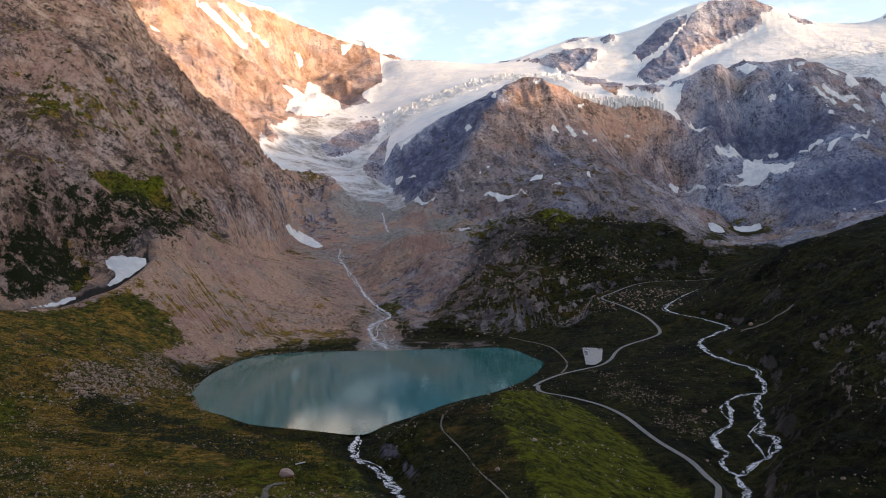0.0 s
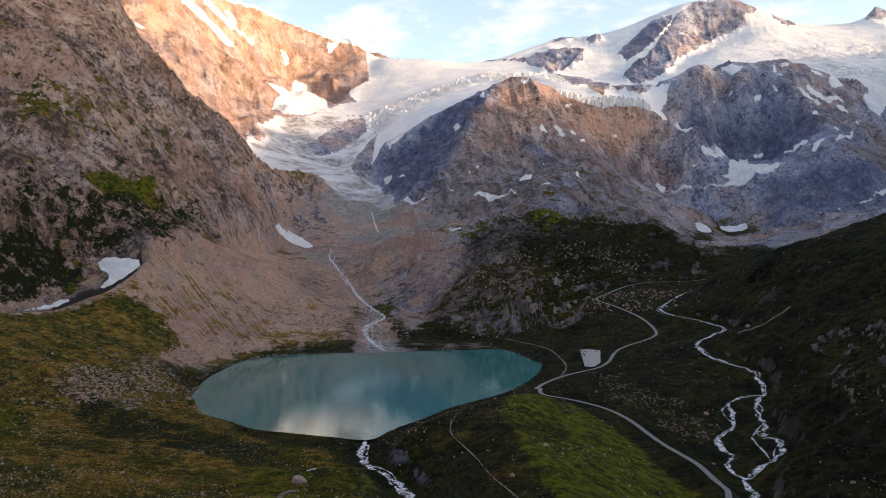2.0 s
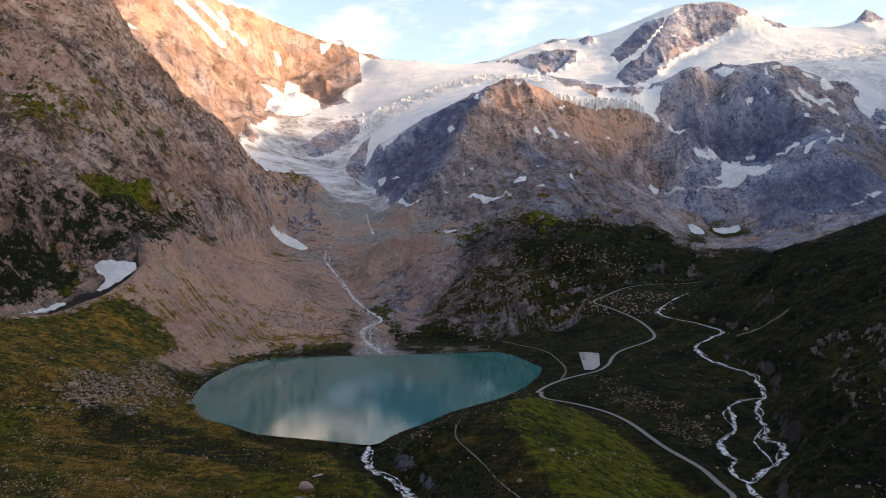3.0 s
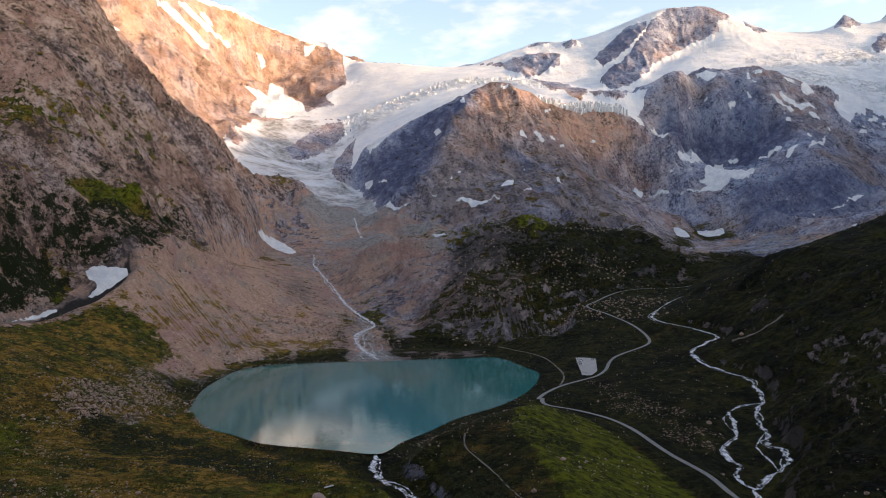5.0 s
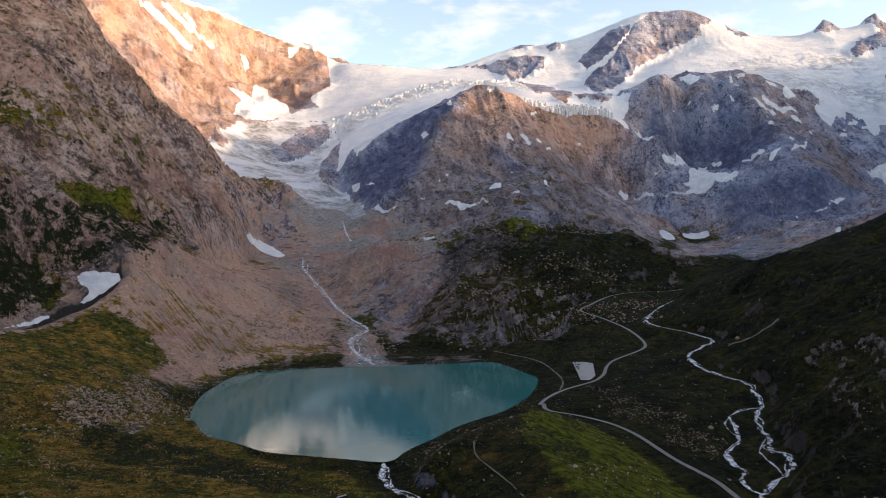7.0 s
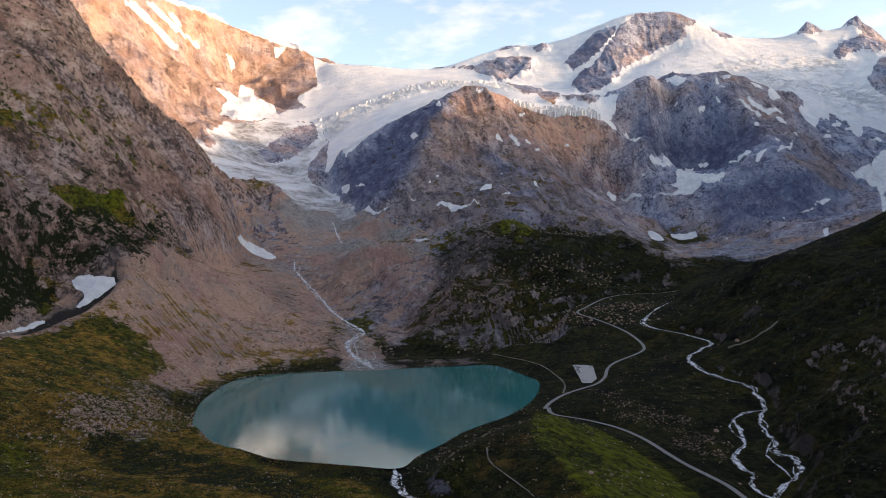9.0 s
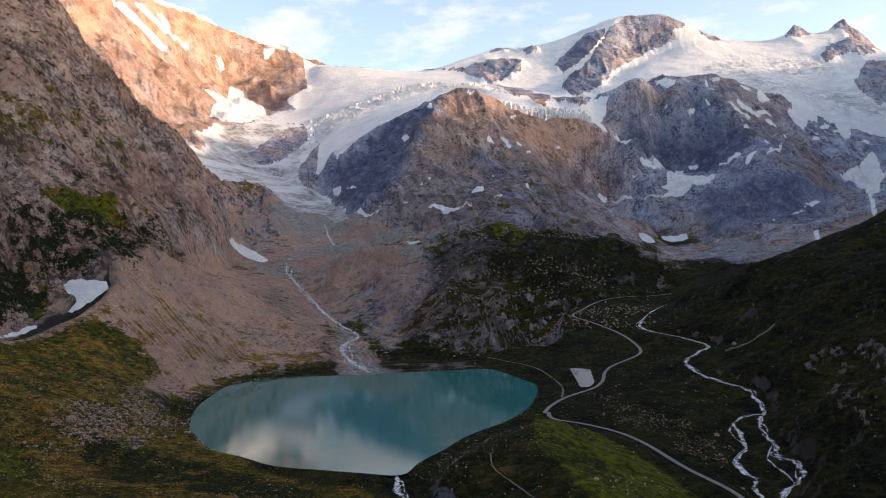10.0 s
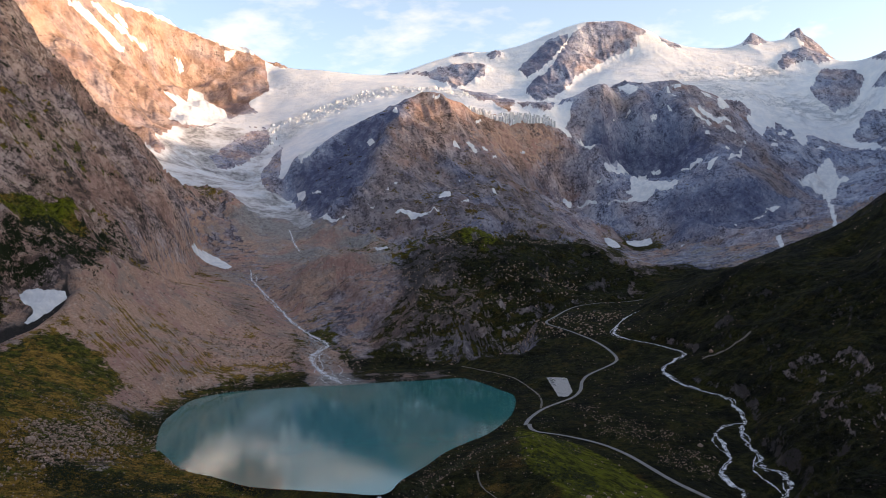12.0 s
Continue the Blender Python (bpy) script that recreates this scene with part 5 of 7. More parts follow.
class Net:
    """Shortcuts for wiring a node material."""

    def __init__(self, nt):
        self.nt = nt

    def put(self, socket, value):
        if isinstance(value, bpy.types.NodeSocket):
            self.nt.links.new(value, socket)
        elif isinstance(value, tuple) and len(value) == 3 and socket.type == "RGBA":
            socket.default_value = (*value, 1)
        else:
            socket.default_value = value

    def place(self):
        return self.nt.nodes.new("ShaderNodeNewGeometry").outputs["Position"]

    def attr(self, name):
        n = self.nt.nodes.new("ShaderNodeAttribute")
        n.attribute_name = name
        return n.outputs["Fac"]

    def noise(self, scale, detail=6, rough=0.55, vector=None, distort=0.0):
        n = self.nt.nodes.new("ShaderNodeTexNoise")
        self.put(n.inputs["Vector"], vector or self.place())
        n.inputs["Scale"].default_value, n.inputs["Detail"].default_value = scale, detail
        n.inputs["Roughness"].default_value, n.inputs["Distortion"].default_value = rough, distort
        return n.outputs["Fac"]

    def cells(self, scale, vector=None, feature="F1", out="Distance"):
        n = self.nt.nodes.new("ShaderNodeTexVoronoi")
        n.feature = feature
        self.put(n.inputs["Vector"], vector or self.place())
        n.inputs["Scale"].default_value = scale
        return n.outputs[out]

    def warped(self, scale, amount, vector=None):
        """The place, pushed about by a noise, so that cells lose their regular look."""
        n, v = self.nt.nodes.new("ShaderNodeTexNoise"), self.nt.nodes.new("ShaderNodeVectorMath")
        self.put(n.inputs["Vector"], self.place())
        n.inputs["Scale"].default_value, n.inputs["Detail"].default_value = scale, 5
        v.operation = "MULTIPLY_ADD"
        self.put(v.inputs[0], n.outputs["Color"])
        v.inputs[1].default_value = (amount, amount, amount)
        self.put(v.inputs[2], vector or self.place())
        return v.outputs[0]

    def squash(self, x, y, z, turn=(0, 0, 0)):
        n = self.nt.nodes.new("ShaderNodeMapping")
        self.put(n.inputs["Vector"], self.place())
        n.inputs["Scale"].default_value = (x, y, z)
        n.inputs["Rotation"].default_value = turn
        return n.outputs[0]

    def math(self, op, a, b=0.0, c=None):
        n = self.nt.nodes.new("ShaderNodeMath")
        n.operation = op
        self.put(n.inputs[0], a)
        self.put(n.inputs[1], b)
        if c is not None:
            self.put(n.inputs[2], c)
        return n.outputs[0]

    def range(self, v, a, b, lo=0.0, hi=1.0):
        n = self.nt.nodes.new("ShaderNodeMapRange")
        n.interpolation_type = "SMOOTHSTEP"
        self.put(n.inputs["Value"], v)
        for k, w in zip(("From Min", "From Max", "To Min", "To Max"), (a, b, lo, hi)):
            self.put(n.inputs[k], w)
        return n.outputs["Result"]

    def mix(self, f, a, b, blend="MIX"):
        n = self.nt.nodes.new("ShaderNodeMix")
        n.data_type, n.blend_type = "RGBA", blend
        self.put(n.inputs["Factor"], f)
        self.put(n.inputs["A"], a)
        self.put(n.inputs["B"], b)
        return n.outputs["Result"]

    def bump(self, height, strength, distance, normal=None):
        n = self.nt.nodes.new("ShaderNodeBump")
        n.inputs["Strength"].default_value, n.inputs["Distance"].default_value = strength, distance
        self.put(n.inputs["Height"], height)
        if normal is not None:
            self.put(n.inputs["Normal"], normal)
        return n.outputs[0]

    def bowl(self, x, y, along):
        """Coordinates round a hollow's floor: metres sideways, and (squeezed) metres up its flanks."""
        sep, join = self.nt.nodes.new("ShaderNodeSeparateXYZ"), self.nt.nodes.new("ShaderNodeCombineXYZ")
        self.put(sep.inputs[0], self.place())
        dx, dy = self.math("SUBTRACT", sep.outputs[0], x), self.math("SUBTRACT", sep.outputs[1], y)
        self.put(join.inputs[0], self.math("MULTIPLY", self.math("ARCTAN2", dx, dy), 380.0))
        self.put(join.inputs[1], self.math("MULTIPLY", self.math("SQRT", self.math("ADD", self.math("MULTIPLY", dx, dx), self.math("MULTIPLY", dy, dy))), along))
        return join.outputs[0]

    def steepness(self):
        n = self.nt.nodes.new("ShaderNodeSeparateXYZ")
        g = self.nt.nodes.new("ShaderNodeNewGeometry")
        self.nt.links.new(g.outputs["Normal"], n.inputs[0])
        return n.outputs["Z"]


def ground_material():
    m, nt, bsdf = material("alpine_ground")
    k = Net(nt)
    fine, mid, wide = k.noise(0.45, 8, 0.68), k.noise(0.05, 9, 0.66), k.noise(0.007, 6, 0.55)
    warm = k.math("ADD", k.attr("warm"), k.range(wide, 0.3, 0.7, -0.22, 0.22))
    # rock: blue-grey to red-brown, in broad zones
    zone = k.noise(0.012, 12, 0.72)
    # the pale blue here also stands in for haze and sky tint
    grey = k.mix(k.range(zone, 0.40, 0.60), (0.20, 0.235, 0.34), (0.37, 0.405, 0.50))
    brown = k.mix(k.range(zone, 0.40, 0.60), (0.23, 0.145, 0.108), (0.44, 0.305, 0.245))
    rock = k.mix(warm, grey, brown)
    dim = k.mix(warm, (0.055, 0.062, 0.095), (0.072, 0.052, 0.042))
    light = k.mix(warm, (0.56, 0.58, 0.63), (0.62, 0.475, 0.395))
    # slanting beds, gullies, broken blocks each with its own shade, crumbs: one tone built up of all scales
    tilted = k.squash(1.2, 1, 0.9, (0.5, 0.35, 0.4))
    bed = k.noise(0.02, 12, 0.72, k.squash(1.5, 0.8, 0.8, (0.3, 0.75, 0.5)), 0.3)
    gully = k.noise(0.022, 12, 0.74, k.squash(1.3, 0.5, 0.3), 0.4)
    large, small = k.warped(0.05, 22.0, tilted), k.warped(0.22, 7.0, tilted)
    facet, chip = k.cells(0.05, large, "F1", "Color"), k.cells(0.17, small, "F1", "Color")
    crumbs = k.noise(0.11, 14, 0.82)
    tone = k.math("MULTIPLY_ADD", crumbs, 1.5, -1.0)
    for part_of, weight in ((bed, 1.1), (gully, 1.1), (facet, 0.2), (chip, 0.42), (fine, 0.9)):
        tone = k.math("ADD", tone, k.math("MULTIPLY", k.math("SUBTRACT", part_of, 0.5), weight))
    tone = k.math("MULTIPLY", k.math("ADD", tone, 0.28), k.math("SUBTRACT", 1.0, k.attr("even")))
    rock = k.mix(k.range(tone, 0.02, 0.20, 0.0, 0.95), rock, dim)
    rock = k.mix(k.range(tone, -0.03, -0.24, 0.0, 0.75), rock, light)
    # crevice shade painted as near-black marks, strewn by noise, with no depth
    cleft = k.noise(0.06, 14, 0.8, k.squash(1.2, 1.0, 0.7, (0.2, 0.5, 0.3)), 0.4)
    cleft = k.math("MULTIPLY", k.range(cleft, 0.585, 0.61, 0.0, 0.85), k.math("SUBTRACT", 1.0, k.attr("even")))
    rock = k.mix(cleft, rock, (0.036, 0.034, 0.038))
    # rusty zones; dark ones, some of them shade of rock flanks put into the colour
    rock = k.mix(k.math("MULTIPLY", k.range(k.noise(0.009, 9, 0.68), 0.5, 0.62, 0.0, 0.5), k.range(warm, 0.2, 0.7)), rock, (0.40, 0.235, 0.185))
    dark_or_shaded = k.mix(k.range(warm, 0.2, 0.5), k.mix(fine, (0.030, 0.037, 0.085), (0.115, 0.125, 0.20)), k.mix(fine, (0.022, 0.021, 0.023), (0.11, 0.10, 0.098)))
    rock = k.mix(k.math("MULTIPLY", k.attr("dark"), k.range(k.noise(0.04, 11, 0.75), 0.38, 0.58, 0.6, 1.0)), rock, dark_or_shaded)
    # scree: loose stones with runnels down the slope
    runnel = k.noise(0.3, 9, 0.74, k.bowl(-52, 690, 0.022), 0.1)
    stones = k.cells(0.42, k.warped(0.5, 1.5), "F1", "Color")
    scree = k.mix(k.range(fine, 0.34, 0.66), (0.37, 0.215, 0.15), (0.63, 0.41, 0.30))
    scree = k.mix(k.range(runnel, 0.46, 0.64, 0.0, 0.25), scree, (0.20, 0.14, 0.115))
    scree = k.mix(k.range(k.noise(0.014, 10, 0.7), 0.47, 0.6, 0.0, 0.8), scree, (0.40, 0.225, 0.19))
    scree = k.mix(k.range(k.noise(0.022, 12, 0.75), 0.49, 0.59, 0.0, 0.7), scree, (0.31, 0.25, 0.215))
    scree = k.mix(k.range(stones, 0.74, 0.9, 0.0, 0.7), scree, (0.62, 0.47, 0.37))
    scree = k.mix(k.range(k.noise(0.12, 12, 0.8), 0.55, 0.62, 0.0, 0.7), scree, (0.12, 0.098, 0.085))
    rubble = k.mix(k.range(fine, 0.34, 0.66), (0.19, 0.18, 0.17), (0.42, 0.395, 0.375))
    rubble = k.mix(k.range(crumbs, 0.50, 0.58, 0.0, 0.7), rubble, (0.075, 0.072, 0.075))
    rubble = k.mix(k.range(stones, 0.7, 0.9, 0.0, 0.6), rubble, (0.46, 0.44, 0.42))
    scree = k.mix(k.range(warm, 0.55, 0.2), scree, rubble)
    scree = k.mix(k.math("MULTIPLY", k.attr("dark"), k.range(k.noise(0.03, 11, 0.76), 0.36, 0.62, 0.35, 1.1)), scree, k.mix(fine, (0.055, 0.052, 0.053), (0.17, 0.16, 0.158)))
    base = k.mix(k.range(k.math("ADD", k.attr("scree"), k.range(mid, 0.3, 0.7, -0.3, 0.3)), 0.38, 0.62), rock, scree)
    # darkest covers turn nearly black, the moraine's painted shadow among them
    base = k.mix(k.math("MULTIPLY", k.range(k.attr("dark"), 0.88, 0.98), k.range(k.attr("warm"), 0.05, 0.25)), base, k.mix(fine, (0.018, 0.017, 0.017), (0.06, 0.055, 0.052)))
    # turf, patchy, greener or drier
    tuft = k.noise(0.13, 11, 0.8)
    turf = k.mix(k.range(tuft, 0.42, 0.58), (0.020, 0.027, 0.006), (0.135, 0.128, 0.018))
    dry = k.mix(k.range(tuft, 0.41, 0.59), (0.135, 0.086, 0.018), (0.42, 0.24, 0.045))
    turf = k.mix(k.range(k.math("ADD", k.attr("gold"), k.range(k.noise(0.035, 11, 0.78), 0.4, 0.6, -0.85, 0.6)), 0.15, 0.85), turf, dry)
    blade = k.noise(1.3, 7, 0.8)
    turf = k.mix(k.range(blade, 0.47, 0.58, 0.0, 0.6), turf, (0.016, 0.019, 0.007))
    turf = k.mix(k.range(blade, 0.45, 0.36, 0.0, 0.35), turf, (0.34, 0.26, 0.075))
    turf = k.mix(k.range(fine, 0.52, 0.64, 0.0, 0.6), turf, (0.014, 0.017, 0.006))
    # shade of the valley's dark side put into the turf colour, close to black
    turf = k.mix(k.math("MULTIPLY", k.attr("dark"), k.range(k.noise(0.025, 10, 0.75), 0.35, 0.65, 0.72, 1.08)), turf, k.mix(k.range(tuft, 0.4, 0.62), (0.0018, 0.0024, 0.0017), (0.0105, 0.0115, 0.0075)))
    # bright green turf, which also carries the painted light on the knoll
    turf = k.mix(k.range(k.math("ADD", k.attr("lush_or_lit"), k.range(k.noise(0.03, 10, 0.75), 0.3, 0.7, -0.4, 0.4)), 0.3, 0.8), turf, k.mix(k.range(tuft, 0.38, 0.62), (0.018, 0.022, 0.004), (0.150, 0.158, 0.012)))
    cover = k.math("ADD", k.attr("grass"), k.range(k.noise(0.035, 13, 0.8), 0.34, 0.66, -0.42, 0.42))
    cover = k.math("ADD", cover, k.math("MULTIPLY", k.math("MULTIPLY", k.attr("scree"), k.range(k.attr("gold"), 0.3, 0.9)), k.range(runnel, 0.34, 0.66, -0.3, 0.3)))
    cover = k.math("ADD", cover, k.range(k.steepness(), 0.45, 0.93, -0.55, 0.16))
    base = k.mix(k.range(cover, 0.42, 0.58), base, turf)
    # low shrubs
    bush = k.math("ADD", k.attr("shrub"), k.range(k.noise(0.06, 13, 0.85), 0.34, 0.66, -0.5, 0.5))
    base = k.mix(k.range(bush, 0.47, 0.56), base, k.mix(fine, (0.008, 0.010, 0.006), (0.026, 0.033, 0.013)))
    # old snow on ledges
    base = k.mix(k.range(k.math("ADD", k.attr("snow"), k.range(k.noise(0.02, 10, 0.75), 0.3, 0.7, -0.4, 0.4)), 0.46, 0.50), base, (0.72, 0.74, 0.78))
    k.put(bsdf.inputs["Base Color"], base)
    bsdf.inputs["Roughness"].default_value = 0.9
    bsdf.inputs["Specular IOR Level"].default_value = 0.06
    b1 = k.bump(k.noise(0.018, 14, 0.68), 0.6, 14.0)
    b2 = k.bump(runnel, 0.05, 2.0, b1)
    b3 = k.bump(k.math("ADD", k.math("MULTIPLY", facet, 2.0), chip), 0.3, 2.0, k.bump(k.math("ADD", gully, bed), 0.4, 9.0, b2))
    k.put(bsdf.inputs["Normal"], k.bump(crumbs, 0.6, 3.0, k.bump(fine, 0.6, 1.2, b3)))
    return m


def ice_material():
    m, nt, bsdf = material("glacier_ice")
    k = Net(nt)
    mid = k.noise(0.012, 11, 0.68)
    # crevasses lie across the flow, in belts; grey bands run with it
    lines = k.math("ABSOLUTE", k.math("SUBTRACT", k.noise(0.035, 8, 0.66, k.squash(0.4, 1, 0.8, (0, 0, 0.25)), 0.5), 0.5))
    belt = k.math("MULTIPLY", k.range(k.noise(0.0045, 5, 0.6), 0.36, 0.52, 0.25, 1.0), k.math("MULTIPLY_ADD", k.attr("fall"), 0.8, 0.2))
    crack = k.math("MULTIPLY", k.range(lines, 0.0, 0.045, 1.0, 0.0), belt)
    col = k.mix(k.range(mid, 0.36, 0.64), (0.60, 0.63, 0.67), (0.76, 0.755, 0.745))
    band = k.noise(0.02, 9, 0.7, k.squash(1.0, 0.3, 0.5, (0, 0, -0.35)), 0.6)
    col = k.mix(k.math("MULTIPLY", k.range(band, 0.53, 0.66, 0.0, 0.5), k.math("MULTIPLY_ADD", k.attr("fall"), 0.75, 0.25)), col, (0.36, 0.375, 0.41))
    col = k.mix(k.math("MULTIPLY", crack, 0.8), col, (0.36, 0.41, 0.47))
    dirt = k.mix(k.range(k.noise(0.05, 11, 0.76), 0.38, 0.62), (0.15, 0.148, 0.15), (0.44, 0.44, 0.45))
    col = k.mix(k.range(k.math("ADD", k.attr("dirt"), k.range(mid, 0.3, 0.7, -0.3, 0.3)), 0.3, 0.75), col, dirt)
    k.put(bsdf.inputs["Base Color"], col)
    bsdf.inputs["Roughness"].default_value = 0.6
    b1 = k.bump(k.noise(0.03, 11, 0.7), 0.22, 5.0)
    k.put(bsdf.inputs["Normal"], k.bump(k.math("SUBTRACT", 1.0, crack), 0.7, 7.0, b1))
    return m


def lake_material():
    m, nt, bsdf = material("glacial_lake_water")
    k = Net(nt)
    k.put(bsdf.inputs["Base Color"], k.mix(k.noise(0.008, 3), (0.020, 0.155, 0.148), (0.030, 0.190, 0.178)))
    bsdf.inputs["Roughness"].default_value = 0.035
    bsdf.inputs["IOR"].default_value = 1.5
    k.put(bsdf.inputs["Normal"], k.bump(k.noise(0.3, 4, 0.55, k.squash(0.45, 1.6, 1)), 0.05, 0.5))
    return m


def plain_material(name, a, b, scale, rough=0.9, bump=0.5, dist=0.3):
    m, nt, bsdf = material(name)
    k = Net(nt)
    n = k.noise(scale, 7, 0.65)
    k.put(bsdf.inputs["Base Color"], k.mix(k.range(n, 0.3, 0.7), a, b))
    bsdf.inputs["Roughness"].default_value = rough
    k.put(bsdf.inputs["Normal"], k.bump(n, bump, dist))
    return m


GROUND, ICE, LAKE = ground_material(), ice_material(), lake_material()


def snow_material():
    m, nt, bsdf = material("old_snow")
    k = Net(nt)
    n = k.noise(0.06, 9, 0.7)
    k.put(bsdf.inputs["Base Color"], k.mix(k.range(n, 0.35, 0.65), (0.56, 0.58, 0.61), (0.74, 0.735, 0.72)))
    bsdf.inputs["Roughness"].default_value = 0.7
    # it thins out to bare ground along a broken rim
    k.put(bsdf.inputs["Alpha"], k.range(k.math("ADD", k.attr("rim"), k.range(k.noise(0.035, 12, 0.75), 0.3, 0.7, -0.42, 0.42)), 0.12, 0.16))
    k.put(bsdf.inputs["Normal"], k.bump(n, 0.4, 1.5))
    return m


SNOW_MAT = snow_material()

# ---- the ground: one sheet to the horizon, cut into its landforms along shared edges ----
def mesh_of(name, verts, faces, mat, smooth=True):
    me = bpy.data.meshes.new(name)
    verts, faces = np.asarray(verts, np.float32), np.asarray(faces, np.int32)
    n, f = len(verts), len(faces)
    me.vertices.add(n)
    me.vertices.foreach_set("co", verts.ravel())
    w = faces.shape[1]
    me.loops.add(f * w)
    me.loops.foreach_set("vertex_index", faces.ravel())
    me.polygons.add(f)
    me.polygons.foreach_set("loop_start", np.arange(0, f * w, w, dtype=np.int32))
    me.polygons.foreach_set("loop_total", np.full(f, w, np.int32))
    me.update(calc_edges=True)
    me.validate()
    me.materials.append(mat)
    me.polygons.foreach_set("use_smooth", np.full(len(me.polygons), smooth))
    return me


def attribute(me, name, values):
    me.attributes.new(name, "FLOAT", "POINT").data.foreach_set("value", np.asarray(values, np.float32))


def sheet_grid():
    """Columns by azimuth, close-set over the valley; rows spaced by how much of the ground faces it."""
    fine = np.radians(np.arange(-36.0, 47.0, FINE_STEP))
    rest = np.radians(np.arange(47.0, 324.0, 2.0))
    az = np.concatenate([fine, rest])
    lr = np.linspace(math.log(0.6), math.log(5150.0), 1400)
    r = np.exp(lr)
    some = np.radians(np.arange(-40, 51, 0.5))
    z = look_up(MEMBRANE, ORIGIN[0] + np.sin(some)[:, None] * r, ORIGIN[1] + np.cos(some)[:, None] * r)
    rise = (z - 140.0) / r
    top = np.maximum.accumulate(rise, axis=1)
    d = np.abs(np.gradient(rise, axis=1)) + 0.12 * np.gradient(lr)
    d *= np.where(rise > top - 0.02, 1.0, 0.22)
    d += 0.04 * np.gradient(lr)
    k = step(120.0, 260.0, r)
    d = d * k + 0.004 * np.gradient(lr) * (1 - k)
    for _ in range(40):
        d[1:-1] = 0.25 * d[:-2] + 0.5 * d[1:-1] + 0.25 * d[2:]
    for _ in range(60):
        d[:, 1:-1] = 0.25 * d[:, :-2] + 0.5 * d[:, 1:-1] + 0.25 * d[:, 2:]
    c = np.cumsum(d, axis=1)
    c = (c - c[:, :1]) / (c[:, -1:] - c[:, :1])
    rows = np.linspace(0, 1, SHEET_ROWS)
    table = np.array([np.interp(rows, ck, lr) for ck in c])
    mean = table.mean(0)
    deg = np.degrees(az)
    out = np.empty((len(az), SHEET_ROWS))
    for k in range(SHEET_ROWS):
        out[:, k] = np.interp(deg, np.degrees(some), table[:, k], left=mean[k], right=mean[k])
    edge = np.clip((deg - 50) / 40, 0, 1) * np.clip((320 - deg) / 40, 0, 1)
    blend = np.minimum(edge * 3, 1)[:, None]
    out = out * (1 - blend) + mean[None] * blend
    r = np.exp(out)
    return ORIGIN[0] + np.sin(az)[:, None] * r, ORIGIN[1] + np.cos(az)[:, None] * r


FINE_STEP, SHEET_ROWS = 0.07, 800
GX, GY = sheet_grid()
GZ = height(GX, GY)
# how much turf, scree, warm-coloured stone and lying snow each land carries
GRASS = [0.78, 0.26, 0.33, 0.95, 0.46, 0.84, 0.12, 0.0, 0.0, 0.0, 0.0, 0.3]
SCREE = [0.05, 0.8, 0.1, 0.1, 0.1, 0.0, 0.15, 0.1, 0.3, 0.0, 0.1, 0.2]
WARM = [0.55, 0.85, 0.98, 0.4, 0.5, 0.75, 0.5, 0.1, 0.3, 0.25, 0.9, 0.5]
SNOW = [0, 0, 0, 0, 0, 0, 0.0, 0.1, 0.1, 0.05, 0.03, 0.1]
LAND_TAGS = {
    "valley": ("ground", "grassy valley floor with scattered stones beside a lake", "ground", "structure"),
    "moraine": ("moraine", "pinkish lateral moraine of loose scree above the lake", "moraine", "structure"),
    "mountain_west": ("mountain", "steep brown rock face with dark shrubs and green ledges", "mountain", "structure"),
    "knoll": ("grassy_knoll", "rounded green grassy knoll beside the lake outlet", "hill", "structure"),
    "rock_hill": ("rocky_hill", "dark rocky hill with pale slabs and patches of turf", "hill", "structure"),
    "hill_right": ("dark_hill", "dark shaded hillside of turf and outcropping rock", "hill", "structure"),
    "dome": ("mountain_dome", "brown rock dome with a hanging glacier on its shoulder", "mountain", "structure"),
    "massif": ("rock_massif", "blue-grey rock massif streaked with old snow", "mountain", "structure"),
    "glacier": ("glacier", "white glacier with icefall and grey dirty tongue", "glacier", "structure"),
    "peak": ("snowy_peak", "snow-covered mountain summit with bare brown rock faces", "mountain", "structure"),
    "ridge_east": ("sunlit_ridge", "high rock ridge glowing orange in low sun", "mountain", "structure"),
    "mountain_far": ("mountain_range", "bare mountain range that closes the valley", "mountain", "structure"),
}


GX_FLAT, GY_FLAT = GX.ravel(), GY.ravel()
DISTANCE = np.hypot(GX_FLAT - ORIGIN[0], GY_FLAT - ORIGIN[1])


def ragged(x, y, pts, size):
    """Signed distance to an outline with an uneven edge."""
    p = np.asarray(pts, float)
    lo, hi = p.min(0) - 40 - 2 * size, p.max(0) + 40 + 2 * size
    box = (x > lo[0]) & (x < hi[0]) & (y > lo[1]) & (y < hi[1])
    out = np.full(x.shape, 1e3)
    if box.any():
        bx, by = x[box], y[box]
        out[box] = inside(bx, by, pts, 1e9) + size * swell(bx, by, size * 5, 4, 71, 0.6)
    return out


def channel(name, values, rounds=14):
    v = look_up(blur(np.array(values, float)[LABEL], rounds), GX, GY).ravel()
    for kind, value, pts in COVERS:
        if kind == name:
            p = np.array(pts, float)
            reach = (0.035 if kind == "warm" else 0.012) * np.hypot(*(p.mean(0) - ORIGIN))
            k = step(reach, -reach, ragged(GX_FLAT, GY_FLAT, pts, reach))
            v = v * (1 - k) + value * k
    return v


